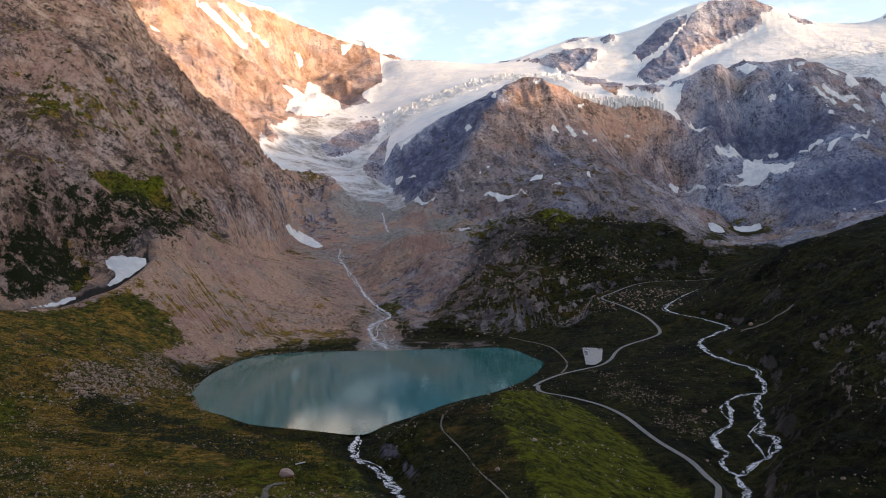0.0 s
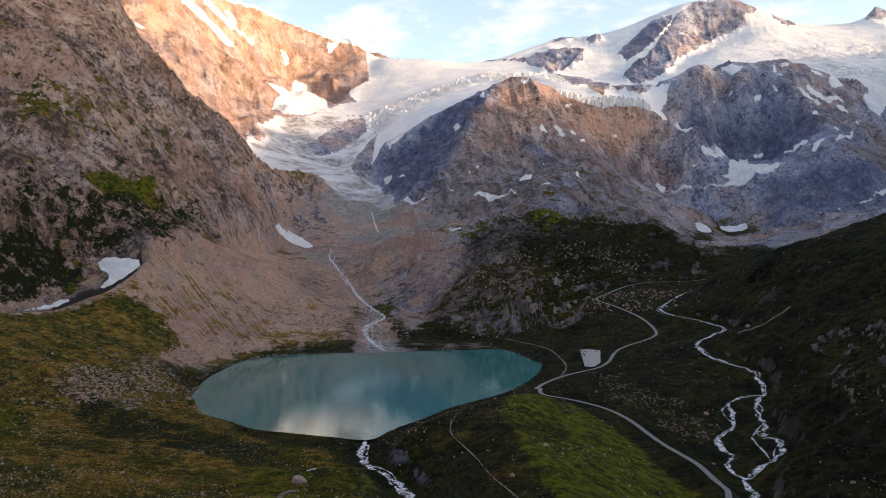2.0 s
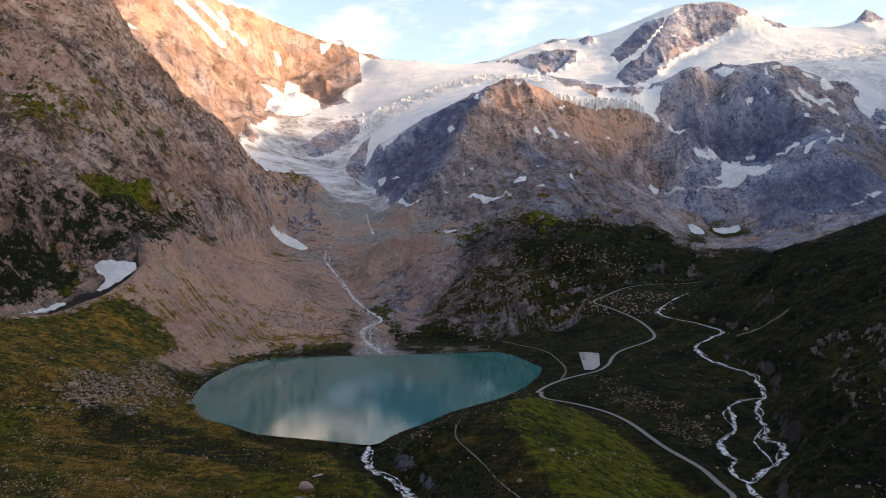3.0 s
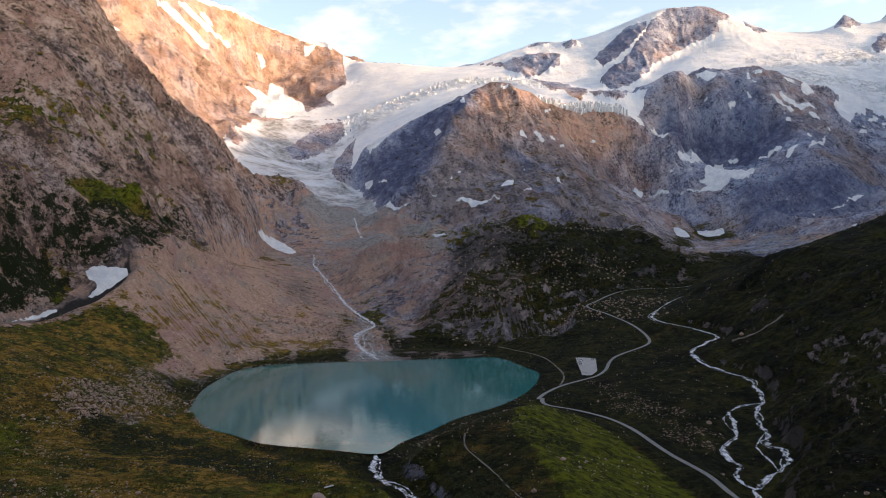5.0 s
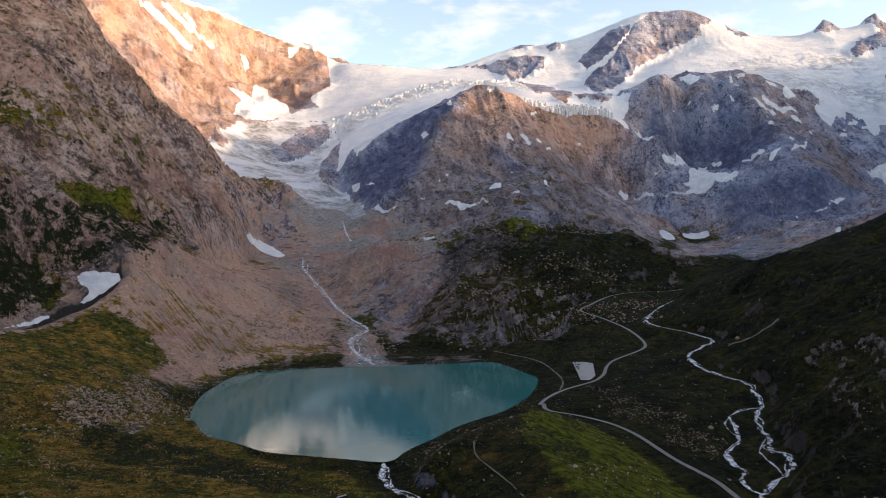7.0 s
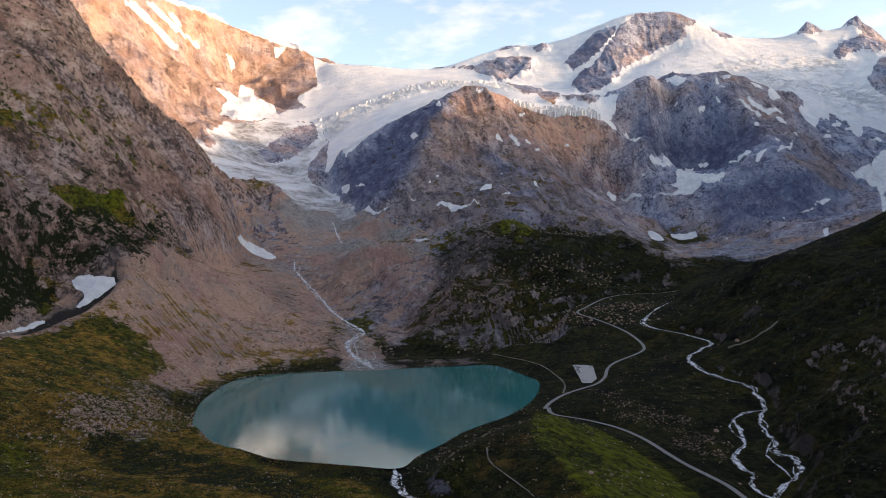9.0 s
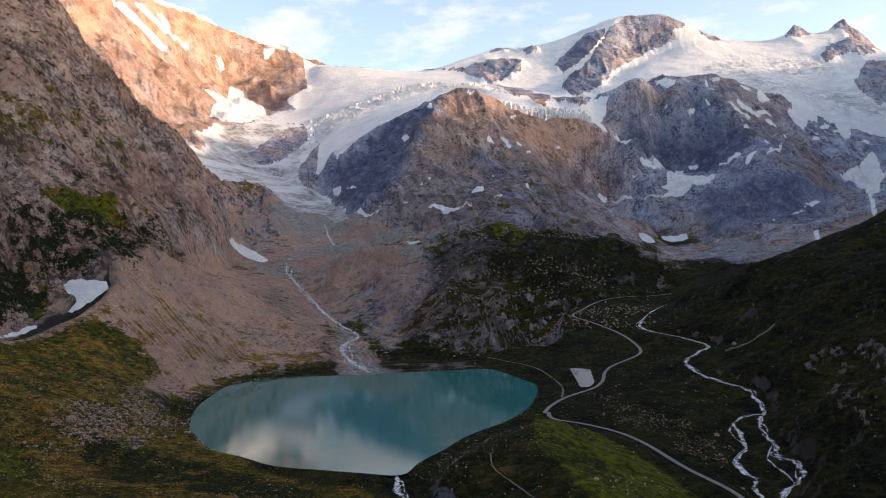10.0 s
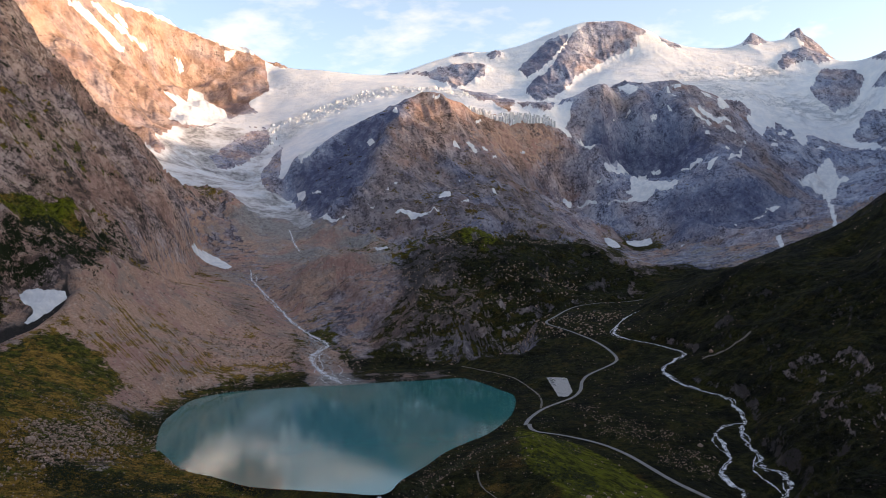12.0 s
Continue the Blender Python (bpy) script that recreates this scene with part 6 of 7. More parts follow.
def cut(name, verts, faces, mat, chan):
    """A mesh of some of the sheet's faces."""
    used, back = np.unique(faces, return_inverse=True)
    me = mesh_of(name, verts[used], back.reshape(-1, 4), mat)
    for key, v in chan.items():
        attribute(me, key, v[used])
    return me


def largest(faces):
    """The biggest connected piece of some faces."""
    used, back = np.unique(faces, return_inverse=True)
    back = back.reshape(faces.shape)
    mark = np.arange(len(used))
    for _ in range(4 * len(used)):
        low = mark[back].min(1)
        then = mark.copy()
        np.minimum.at(then, back, np.repeat(low[:, None], 4, 1))
        if (then == mark).all():
            break
        mark = then
    owner = mark[back[:, 0]]
    names, count = np.unique(owner, return_counts=True)
    return faces[owner == names[count.argmax()]]


def build_sheet():
    na, nr = GX.shape
    verts = np.stack([GX, GY, GZ], -1).reshape(-1, 3)
    idx = np.arange(na * nr).reshape(na, nr)
    nxt = np.roll(idx, -1, 0)
    quads = np.stack([idx[:, :-1], idx[:, 1:], nxt[:, 1:], nxt[:, :-1]], -1).reshape(-1, 4)[:, ::-1]
    mid = verts[quads].mean(1)
    az, lr = polar(mid[:, 0], mid[:, 1])
    land = LABEL[np.clip((lr / CELL).astype(int), 0, R_CELLS - 1), ((az + math.pi) / CELL).astype(int) % AZ_CELLS]
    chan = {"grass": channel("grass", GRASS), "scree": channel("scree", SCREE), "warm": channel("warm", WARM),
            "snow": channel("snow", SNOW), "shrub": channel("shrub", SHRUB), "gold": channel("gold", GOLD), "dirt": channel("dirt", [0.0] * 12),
            "dark": channel("dark", DARK), "lush_or_lit": channel("lush_or_lit", [0.0] * 12), "even": channel("even", EVEN), "fall": look_up(ICEFALL_GRID, GX, GY).ravel()}
    icy = land == LANDS.index("peak")
    for k, (name, pts) in enumerate(ICEFIELDS):
        hit = ragged(mid[:, 0], mid[:, 1], pts, 10.0) < 0
        icy |= hit
    for name, pts in BARE:
        icy &= ~(ragged(mid[:, 0], mid[:, 1], pts, 14.0) < 0)
    icy &= mid[:, 1] > 1700
    code_ice, code_peak, code_dome = LANDS.index("glacier"), LANDS.index("peak"), LANDS.index("dome")
    land = np.where(icy & (mid[:, 0] > 560), 100, np.where(icy, 101, land))
    land = np.where(land == code_ice, np.where(mid[:, 1] > 2450, 102, LANDS.index("valley")), land)
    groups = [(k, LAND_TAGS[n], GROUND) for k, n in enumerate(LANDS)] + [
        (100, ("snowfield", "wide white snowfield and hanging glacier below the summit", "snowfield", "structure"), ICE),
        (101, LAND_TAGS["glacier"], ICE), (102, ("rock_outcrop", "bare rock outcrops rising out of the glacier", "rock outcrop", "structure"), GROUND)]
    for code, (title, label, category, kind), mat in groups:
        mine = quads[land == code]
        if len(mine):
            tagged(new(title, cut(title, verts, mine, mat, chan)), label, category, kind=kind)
    # old snow lies on the ground as sheets of its own
    labels = {"dome": "small old snow patch on a brown rock slope", "valley": "long old snow patch at the foot of scree",
              "moraine": "dirty-edged snow bank in the hollow behind a moraine", "massif": "old snow patch on blue-grey rock ledges",
              "ridge": "sunlit snow couloir on an orange rock ridge"}
    for where, pts in SNOWFIELDS:
        c = np.array(pts, float).mean(0)
        far = np.hypot(*(c - ORIGIN))
        fray = 0.0011 * far
        d = ragged(verts[:, 0], verts[:, 1], pts, fray)
        mine = quads[(d[quads] < 0).any(1)]
        if len(mine) < 2:
            continue
        mine = largest(mine)
        used, back = np.unique(mine, return_inverse=True)
        v, e = verts[used].copy(), 0.2 + 0.0003 * far
        for _ in range(2):  # draw the rim in to the outline
            dv = ragged(v[:, 0], v[:, 1], pts, fray)
            gx = (ragged(v[:, 0] + e, v[:, 1], pts, fray) - dv) / e
            gy = (ragged(v[:, 0], v[:, 1] + e, pts, fray) - dv) / e
            out = np.clip(dv, 0, 0.01 * far) / np.maximum(gx * gx + gy * gy, 0.5)
            v[:, 0] -= gx * out
            v[:, 1] -= gy * out
        v[:, 2] = height(v[:, 0], v[:, 1]) + 0.0006 * far + 2.0 * step(0, 0.006 * far, -dv) * (far / 2500)
        me = mesh_of("snow_patch", v, back.reshape(-1, 4), SNOW_MAT)
        attribute(me, "rim", np.clip(-dv / (0.0028 * far), 0, 1))
        tagged(new("snow_patch", me), labels[where], "snow patch", "snow patches")


# less tone contrast in the rock, mostly far lands, in place of haze
EVEN = [0, 0, 0.15, 0, 0.1, 0, 0.32, 0.34, 0.4, 0.4, 0.62, 0.3]
SHRUB = [0.1, 0.1, 0.25, 0.05, 0.15, 0.2, 0.0, 0, 0, 0, 0, 0]
# how far each land's colour is darkened, most on the shaded valley side
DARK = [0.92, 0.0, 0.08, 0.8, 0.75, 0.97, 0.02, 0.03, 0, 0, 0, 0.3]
GOLD = [-0.15, 0.25, 0.1, 0.1, -0.1, -0.2, 0, 0, 0, 0, 0, 0]
build_sheet()


def build_lake():
    bm = bmesh.new()
    vs = [bm.verts.new((x, y, 0.0)) for x, y, _ in rounded([(a, b, 0) for a, b in SHORE], 4, True)]
    bm.faces.new(vs)
    bmesh.ops.triangulate(bm, faces=bm.faces[:])
    bmesh.ops.recalc_face_normals(bm, faces=bm.faces[:])
    me = bpy.data.meshes.new("lake")
    bm.to_mesh(me)
    me.materials.append(LAKE)
    tagged(new("lake", me), "still turquoise glacial lake with mirrored mountains", "lake", kind="structure")


build_lake()


# ---- roads, trails and running water ----
def ribbon(name, line, half, lift, mat, wobble=0.0, across=4, spacing=3.0, seed=5, crown=0.0):
    """A strip laid on the ground along a line; half: half its width, or a function of the way along it (0 to 1)."""
    p = np.array(rounded([(q[0], q[1], 0) for q in line], 6))[:, :2]
    s = np.concatenate([[0], np.cumsum(np.hypot(*np.diff(p, axis=0).T))])
    n = max(int(s[-1] / spacing), 4)
    t = np.linspace(0, s[-1], n)
    q = np.column_stack([np.interp(t, s, p[:, 0]), np.interp(t, s, p[:, 1])])
    for _ in range(3):
        q[1:-1] = 0.25 * q[:-2] + 0.5 * q[1:-1] + 0.25 * q[2:]
    d = np.gradient(q, axis=0)
    d /= np.maximum(np.hypot(*d.T), 1e-6)[:, None]
    side = np.column_stack([d[:, 1], -d[:, 0]])
    w = np.array([half(k) if callable(half) else half for k in t / s[-1]])
    left = w * (1 + wobble * value_noise(t / 9, t * 0, seed)) + wobble * value_noise(t / 3, t * 0, seed + 1)
    right = w * (1 + wobble * value_noise(t / 8, t * 0, seed + 2)) + wobble * value_noise(t / 3, t * 0, seed + 3)
    k = np.linspace(0, 1, across + 1)
    off = -left[:, None] * (1 - k) + right[:, None] * k
    xy = q[:, None, :] + side[:, None, :] * off[..., None]
    z = height(xy[..., 0], xy[..., 1])
    z = 0.5 * z + 0.5 * z.mean(1, keepdims=True) + lift + crown * (1 - (2 * k - 1) ** 2)
    verts = np.concatenate([xy, z[..., None]], -1).reshape(-1, 3)
    idx = np.arange(n * (across + 1)).reshape(n, across + 1)
    faces = np.stack([idx[:-1, :-1], idx[:-1, 1:], idx[1:, 1:], idx[1:, :-1]], -1).reshape(-1, 4)
    me = mesh_of(name, verts, faces, mat)
    attribute(me, "rim", np.tile(np.abs(2 * k - 1), n))
    return me


def foam_material():
    m, nt, bsdf = material("white_water")
    k = Net(nt)
    n = k.noise(0.55, 10, 0.84, None, 0.5)
    foam = k.range(n, 0.44, 0.53)
    k.put(bsdf.inputs["Base Color"], k.mix(foam, (0.05, 0.058, 0.065), (0.86, 0.87, 0.90)))
    k.put(bsdf.inputs["Roughness"], k.math("MULTIPLY_ADD", foam, 0.5, 0.2))
    # stones of the bed stand dry between the strands, most of all at the margins
    wet = k.math("SUBTRACT", k.noise(0.22, 9, 0.78, None, 0.4), k.math("MULTIPLY", k.math("POWER", k.attr("rim"), 1.5), 0.22))
    k.put(bsdf.inputs["Alpha"], k.range(wet, 0.43, 0.46))
    k.put(bsdf.inputs["Normal"], k.bump(n, 0.6, 0.4))
    return m


FOAM = foam_material()
TARMAC = plain_material("worn_road", (0.16, 0.155, 0.147), (0.26, 0.25, 0.237), 0.4, 0.85, 0.2, 0.05)
GRAVEL = plain_material("pale_gravel", (0.30, 0.29, 0.27), (0.44, 0.42, 0.40), 0.6, 0.95, 0.4, 0.1)
DUST = plain_material("trodden_path", (0.10, 0.09, 0.072), (0.19, 0.165, 0.135), 0.5, 0.95, 0.3, 0.1)

tagged(new("road", ribbon("road", ROAD_UP, 1.7, 0.35, TARMAC, 0.05)), "narrow grey tarmac road winding up the valley", "road", kind="structure")
tagged(new("road", ribbon("road", ROAD_LOW, 1.7, 0.35, TARMAC, 0.05)), "narrow grey road below the grassy knoll", "road", kind="structure")
for line, half, text in ((TRAIL_KNOLL, 0.42, "thin trodden trail across dark grass"), (TRAIL_LAKE, 0.9, "pale gravel trail beside the lake"),
                         (TRACK_LEFT, 1.4, "short gravel track on green meadow"), (TRAIL_RIGHT, 1.7, "broad stony erosion path on a dark hillside")):
    tagged(new("trail", ribbon("trail", line, half, 0.3, DUST, 0.25)), text, "trail", kind="structure")


def strand(line, swing, seed, start=0.0, end=1.0):
    """A line that weaves beside another, for a braided stream."""
    p = np.array(rounded([(q[0], q[1], 0) for q in line], 5))[:, :2]
    p = p[int(len(p) * start):max(int(len(p) * end), int(len(p) * start) + 4)]
    d = np.gradient(p, axis=0)
    d /= np.maximum(np.hypot(*d.T), 1e-6)[:, None]
    k = np.arange(len(p))
    off = swing * (value_noise(k / 4.3, k * 0, seed) + 0.5 * value_noise(k / 1.7, k * 0, seed + 1)) * np.clip(np.sin(np.pi * k / (len(p) - 1)), 0, 1) ** 0.4
    return [(a, b) for a, b in p + np.column_stack([d[:, 1], -d[:, 0]]) * off[:, None]]


for line, swing, half, name, pieces in ((RIVER, 4.0, 0.9, "river_strand", 7), (STREAM[:7], 8.0, 1.6, "stream_strand", 3), (OUTLET, 4.5, 1.4, "outlet_strand", 2), (RIVER_ARM, 2.5, 0.9, "river_strand", 3)):
    for k in range(pieces):
        a = 0.02 + 0.9 * k / pieces
        piece = strand(line, swing, 100 + 7 * k + len(line), a, min(a + 1.25 / pieces, 1.0))
        tagged(new(name, ribbon(name, piece, half, 0.55, FOAM, 0.6, 2, 2.0, 200 + k)), "thin side strand of the braided white water", "stream", "braided strands", "structure")
for line in RIVER_LOOPS:
    tagged(new("river_strand", ribbon("river_strand", line, 1.1, 0.55, FOAM, 0.6, 2, 2.0, 260)), "thin side strand of the braided white water", "stream", "braided strands", "structure")
fan = np.array(STREAM, float)[-5:]
for k in range(5):
    aim = np.array([(-100 + 15 * k, 890)], float)
    piece = strand(np.vstack([fan[:2], 0.5 * fan[2:4] + 0.5 * aim, 0.12 * fan[-1:] + 0.88 * aim]), 9.0, 300 + k)
    tagged(new("delta_channel", ribbon("delta_channel", piece, 0.9, 0.45, FOAM, 0.6, 2, 2.5, 320 + k)), "shallow grey channel spreading over the gravel delta", "stream", "delta channels", "structure")
tagged(new("waterfall", ribbon("waterfall", FALL, 4.0, 1.2, FOAM, 0.5, 4, 5.0, 61)), "white waterfall below the glacier snout", "waterfall", kind="structure")
tagged(new("river", ribbon("river", RIVER, lambda k: 2.7 - 0.2 * k, 0.5, FOAM, 0.85, 5, 1.5, 11)), "white rushing meltwater river over stones", "river", kind="structure")
tagged(new("river_arm", ribbon("river_arm", RIVER_ARM, 2.2, 0.5, FOAM, 0.8, 4, 1.5, 23)), "side arm of the white braided river", "river", kind="structure")
tagged(new("stream", ribbon("stream", STREAM, lambda k: 3.6 + 1.4 * k, 0.6, FOAM, 0.7, 4, 3.0, 31)), "white glacier stream tumbling into the lake", "stream", kind="structure")
tagged(new("outlet_stream", ribbon("outlet_stream", OUTLET, lambda k: 3.2 + 0.6 * k, 0.5, FOAM, 0.5, 5, 2.0, 41)), "foaming outlet stream of the lake", "stream", kind="structure")


# ---- stones, shrubs, parked cars and small works ----
def part(name, bm, mat, parent=None, label=""):
    me = bpy.data.meshes.new(name)
    bm.to_mesh(me)
    bm.free()
    me.materials.append(mat)
    ob = new(name, me)
    if parent is not None:
        ob.parent = parent
    return tagged(ob, label)


def stone_shapes(count, seed):
    """Some broken boulders of unit size: verts and triangles."""
    rng = random.Random(seed)
    shapes = []
    for _ in range(count):
        bm = bmesh.new()
        bmesh.ops.create_icosphere(bm, subdivisions=1, radius=0.5)
        sx, sy, sz = rng.uniform(0.8, 1.3), rng.uniform(0.7, 1.1), rng.uniform(0.5, 0.9)
        for v in bm.verts:
            j = rng.uniform(0.72, 1.12)
            v.co = (v.co.x * sx * j, v.co.y * sy * j, v.co.z * sz * j)
        bmesh.ops.triangulate(bm, faces=bm.faces[:])
        bm.verts.index_update()
        shapes.append((np.array([v.co[:] for v in bm.verts]), np.array([[v.index for v in f.verts] for f in bm.faces])))
        bm.free()
    return shapes


def scatter(name, places, sizes, shapes, mat, seed, sink=0.25):
    """Many copies of some shapes joined in one mesh, resting on the ground."""
    rng = np.random.RandomState(seed)
    vs, fs, at = [], [], 0
    z = height(places[:, 0], places[:, 1])
    which = rng.randint(0, len(shapes), len(places))
    turn = rng.rand(len(places)) * 6.283
    for (x, y), h, s, w, t in zip(places, z, sizes, which, turn):
        v, f = shapes[w]
        c, n = math.cos(t), math.sin(t)
        vs.append(np.column_stack([(v[:, 0] * c - v[:, 1] * n) * s + x, (v[:, 0] * n + v[:, 1] * c) * s + y, (v[:, 2] + 0.5 - sink) * s + h]))
        fs.append(f + at)
        at += len(v)
    return mesh_of(name, np.concatenate(vs), np.concatenate(fs), mat, False)


def sown(count, seed, near, far, left, right, keep):
    """Random places between two distances and bearings, those that keep() accepts."""
    rng = np.random.RandomState(seed)
    r = near * (far / near) ** rng.rand(count)
    a = np.radians(left + (right - left) * rng.rand(count))
    x, y = ORIGIN[0] + np.sin(a) * r, ORIGIN[1] + np.cos(a) * r
    ok = keep(x, y, rng.rand(count))
    return np.column_stack([x[ok], y[ok]])


def clear_of_ways(x, y, room=3.0):
    free = inside(x, y, SHORE_LINE) > 1.5
    for line, half, depth, reach in COURSES:
        d, _ = line_distance(x, y, line)
        free &= d > half + room
    return free


BOULDER = plain_material("weathered_boulder", (0.20, 0.13, 0.092), (0.48, 0.345, 0.26), 0.8, 0.9, 0.6, 0.3)
SHRUB_LEAF = plain_material("dark_alpine_shrub", (0.014, 0.020, 0.006), (0.050, 0.062, 0.016), 0.9, 0.8, 0.5, 0.2)
STONES = stone_shapes(9, 3)


def patchy(size, seed, low, high):
    return lambda x, y, u: (u < step(low, high, swell(x, y, size, 4, seed, 0.6))) & clear_of_ways(x, y)


def field(outline, seed):
    return lambda x, y, u: (inside(x, y, outline, 90.0) + 28 * swell(x, y, 45, 4, seed, 0.6) < 40 * (u ** 3) - 12) & (u + 0.9 * swell(x, y, 22, 3, seed + 9) < 0.75) & clear_of_ways(x, y)


def build_stones():
    rng = np.random.RandomState(8)
    p = sown(95000, 1, 320, 1150, -38, 42, patchy(70, 33, -0.4, 0.9))
    size = 0.4 + 1.2 * rng.rand(len(p)) ** 3 + 1.4 * (rng.rand(len(p)) > 0.985)
    keep = (p[:, 0] < -20) | (rng.rand(len(p)) < 0.28)
    p, size = p[keep], size[keep]
    tagged(new("scattered_stones", scatter("scattered_stones", p, size, STONES, BOULDER, 2)), "pale stones strewn over the turf", "stones", kind="stuff")
    rows = [pts for kind, value, pts in COVERS if kind == "scree" and value == 0.55][0]
    p = sown(34000, 5, 440, 800, -36, -4, field(rows, 3))
    size = 0.7 + 2.8 * rng.rand(len(p)) ** 3
    tagged(new("boulder_field", scatter("boulder_field", p, size, STONES, BOULDER, 4)), "field of broken boulders between turf and scree", "boulders", kind="stuff")
    p = sown(60000, 61, 940, 1700, -16, 20, lambda x, y, u: (u < step(-0.35, 0.7, swell(x, y, 90, 4, 63, 0.6))) & (look_up(MEMBRANE, x, y) < 190) & clear_of_ways(x, y, 1.0))
    p = p[:9000]
    size = 0.7 + 3.6 * rng.rand(len(p)) ** 4
    tagged(new("valley_boulders", scatter("valley_boulders", p, size, STONES, BOULDER, 64)), "grey and pinkish boulders strewn below the scree", "boulders", kind="stuff")
    rows = [pts for kind, value, pts in COVERS if kind == "scree" and value == 0.35][0]
    p = sown(40000, 35, 430, 760, 6, 24, lambda x, y, u: (inside(x, y, rows, 60.0) + 22 * swell(x, y, 30, 4, 15, 0.6) < 12 * u - 6) & (u + 0.8 * swell(x, y, 18, 3, 29) < 0.35) & clear_of_ways(x, y))
    size = 0.3 + 1.3 * rng.rand(len(p)) ** 4
    tagged(new("rubble_band", scatter("rubble_band", p, size, STONES, BOULDER, 14)), "pale rubble strewn between road and river", "stones", kind="stuff")


def build_shrubs():
    rng = random.Random(12)
    shapes = []
    for _ in range(6):
        vs, fs = [], []
        for k in range(20):
            a, e = rng.uniform(0, 6.283), rng.uniform(0.1, 1.4)
            c = Vector((math.cos(a) * math.cos(e) * 0.5, math.sin(a) * math.cos(e) * 0.5, math.sin(e) * 0.38 - 0.3)) * rng.uniform(0.6, 1.05)
            for _ in range(3):
                vs.append(c + Vector((rng.uniform(-1, 1), rng.uniform(-1, 1), rng.uniform(-0.8, 1))) * 0.19)
            fs.append((3 * k, 3 * k + 1, 3 * k + 2))
        shapes.append((np.array([v[:] for v in vs]), np.array(fs)))
    p = sown(80000, 9, 320, 900, -38, 14, patchy(38, 77, -0.15, 0.55))
    size = 0.9 + 2.4 * np.random.RandomState(4).rand(len(p)) ** 2
    tagged(new("low_shrubs", scatter("low_shrubs", p, size, shapes, SHRUB_LEAF, 6, 0.3)), "low dark alpine shrubs among grass and stones", "shrubs", kind="stuff")


def tussock_material():
    m, nt, bsdf = material("grass_tussock")
    k = Net(nt)
    n, fine = k.noise(0.03, 9, 0.75), k.noise(1.1, 5, 0.7)
    green = k.mix(k.range(fine, 0.35, 0.65), (0.025, 0.034, 0.008), (0.12, 0.125, 0.022))
    gold = k.mix(k.range(fine, 0.35, 0.65), (0.10, 0.068, 0.016), (0.32, 0.20, 0.05))
    k.put(bsdf.inputs["Base Color"], k.mix(k.range(n, 0.44, 0.58), green, gold))
    bsdf.inputs["Roughness"].default_value, bsdf.inputs["Specular IOR Level"].default_value = 0.9, 0.05
    return m


def build_tussocks():
    """Clumps of standing grass over the near meadow."""
    rng = random.Random(41)
    shapes = []
    for _ in range(6):
        vs, fs = [], []
        for k in range(7):
            a, lean = rng.uniform(0, 6.283), rng.uniform(0.15, 0.55)
            dx, dy = math.cos(a), math.sin(a)
            r, w, h = rng.uniform(0.05, 0.35), rng.uniform(0.1, 0.2), rng.uniform(0.3, 0.75)
            vs += [(dx * r - dy * w, dy * r + dx * w, -0.5), (dx * r + dy * w, dy * r - dx * w, -0.5), (dx * (r + lean), dy * (r + lean), h - 0.5)]
            fs.append((3 * k, 3 * k + 1, 3 * k + 2))
        shapes.append((np.array(vs), np.array(fs)))
    p = sown(72000, 43, 330, 760, -38, -2, patchy(24, 51, -0.5, 0.6))
    size = 0.5 + 1.2 * np.random.RandomState(44).rand(len(p)) ** 2
    tagged(new("grass_tussocks", scatter("grass_tussocks", p, size, shapes, tussock_material(), 45, 0.05)), "clumps of green and straw-coloured mountain grass", "grass", kind="stuff")


def build_shore_stones():
    """Stones along the water's edge, mostly on the scree side."""
    rng = np.random.RandomState(17)
    p = sown(90000, 21, 480, 900, -22, 14, lambda x, y, u: (np.abs(inside(x, y, SHORE_LINE) - 3 * u) < 1.6 + 5 * u * (swell(x, y, 40, 2, 19) > 0.1)) & (inside(x, y, SHORE_LINE) > -1.0) & ((x < -185) | (y > 860)) & (swell(x, y, 30, 3, 23) > -0.1))
    size = 0.4 + 1.6 * rng.rand(len(p)) ** 3
    tagged(new("shore_stones", scatter("shore_stones", p, size, STONES, BOULDER, 9)), "broken stones lining the lake shore", "stones", kind="stuff")


build_stones()
build_shore_stones()
build_shrubs()
build_tussocks()


def boulder(x, y, size, seed):
    rng = random.Random(seed)
    bm = bmesh.new()
    bmesh.ops.create_icosphere(bm, subdivisions=3, radius=0.5)
    cuts = [(Vector((rng.uniform(-1, 1), rng.uniform(-1, 1), rng.uniform(-0.3, 1))).normalized(), rng.uniform(0.3, 0.42)) for _ in range(9)]
    for v in bm.verts:
        for n, d in cuts:
            over = v.co.dot(n) - d
            if over > 0:
                v.co -= n * over * 0.9
        v.co *= 1 + 0.06 * noise.noise(v.co * 5 + Vector((seed, 0, 0)))
    bmesh.ops.scale(bm, vec=(size, size * rng.uniform(0.7, 0.95), size * rng.uniform(0.6, 0.8)), verts=bm.verts[:])
    ob = part("boulder", bm, BOULDER)
    ob.matrix_world = pose(x, y, float(height(np.array([x]), np.array([y]))[0]) + size * 0.18, 0, 0, rng.uniform(0, 360))
    return tagged(ob, "large pale boulder lying in the grass", "boulder", "large boulders")


for (x, y), size, seed in zip(BOULDERS[1:], (7.5, 4.0, 4.5, 3.2, 3.4, 5.5), range(2, 9)):
    boulder(x, y, size, seed)
big = boulder(BOULDERS[0][0], BOULDERS[0][1], 8.5, 1)
big.data.materials.clear()
big.data.materials.append(plain_material("pink_gneiss", (0.26, 0.165, 0.14), (0.46, 0.33, 0.29), 0.9, 0.9, 0.6, 0.3))
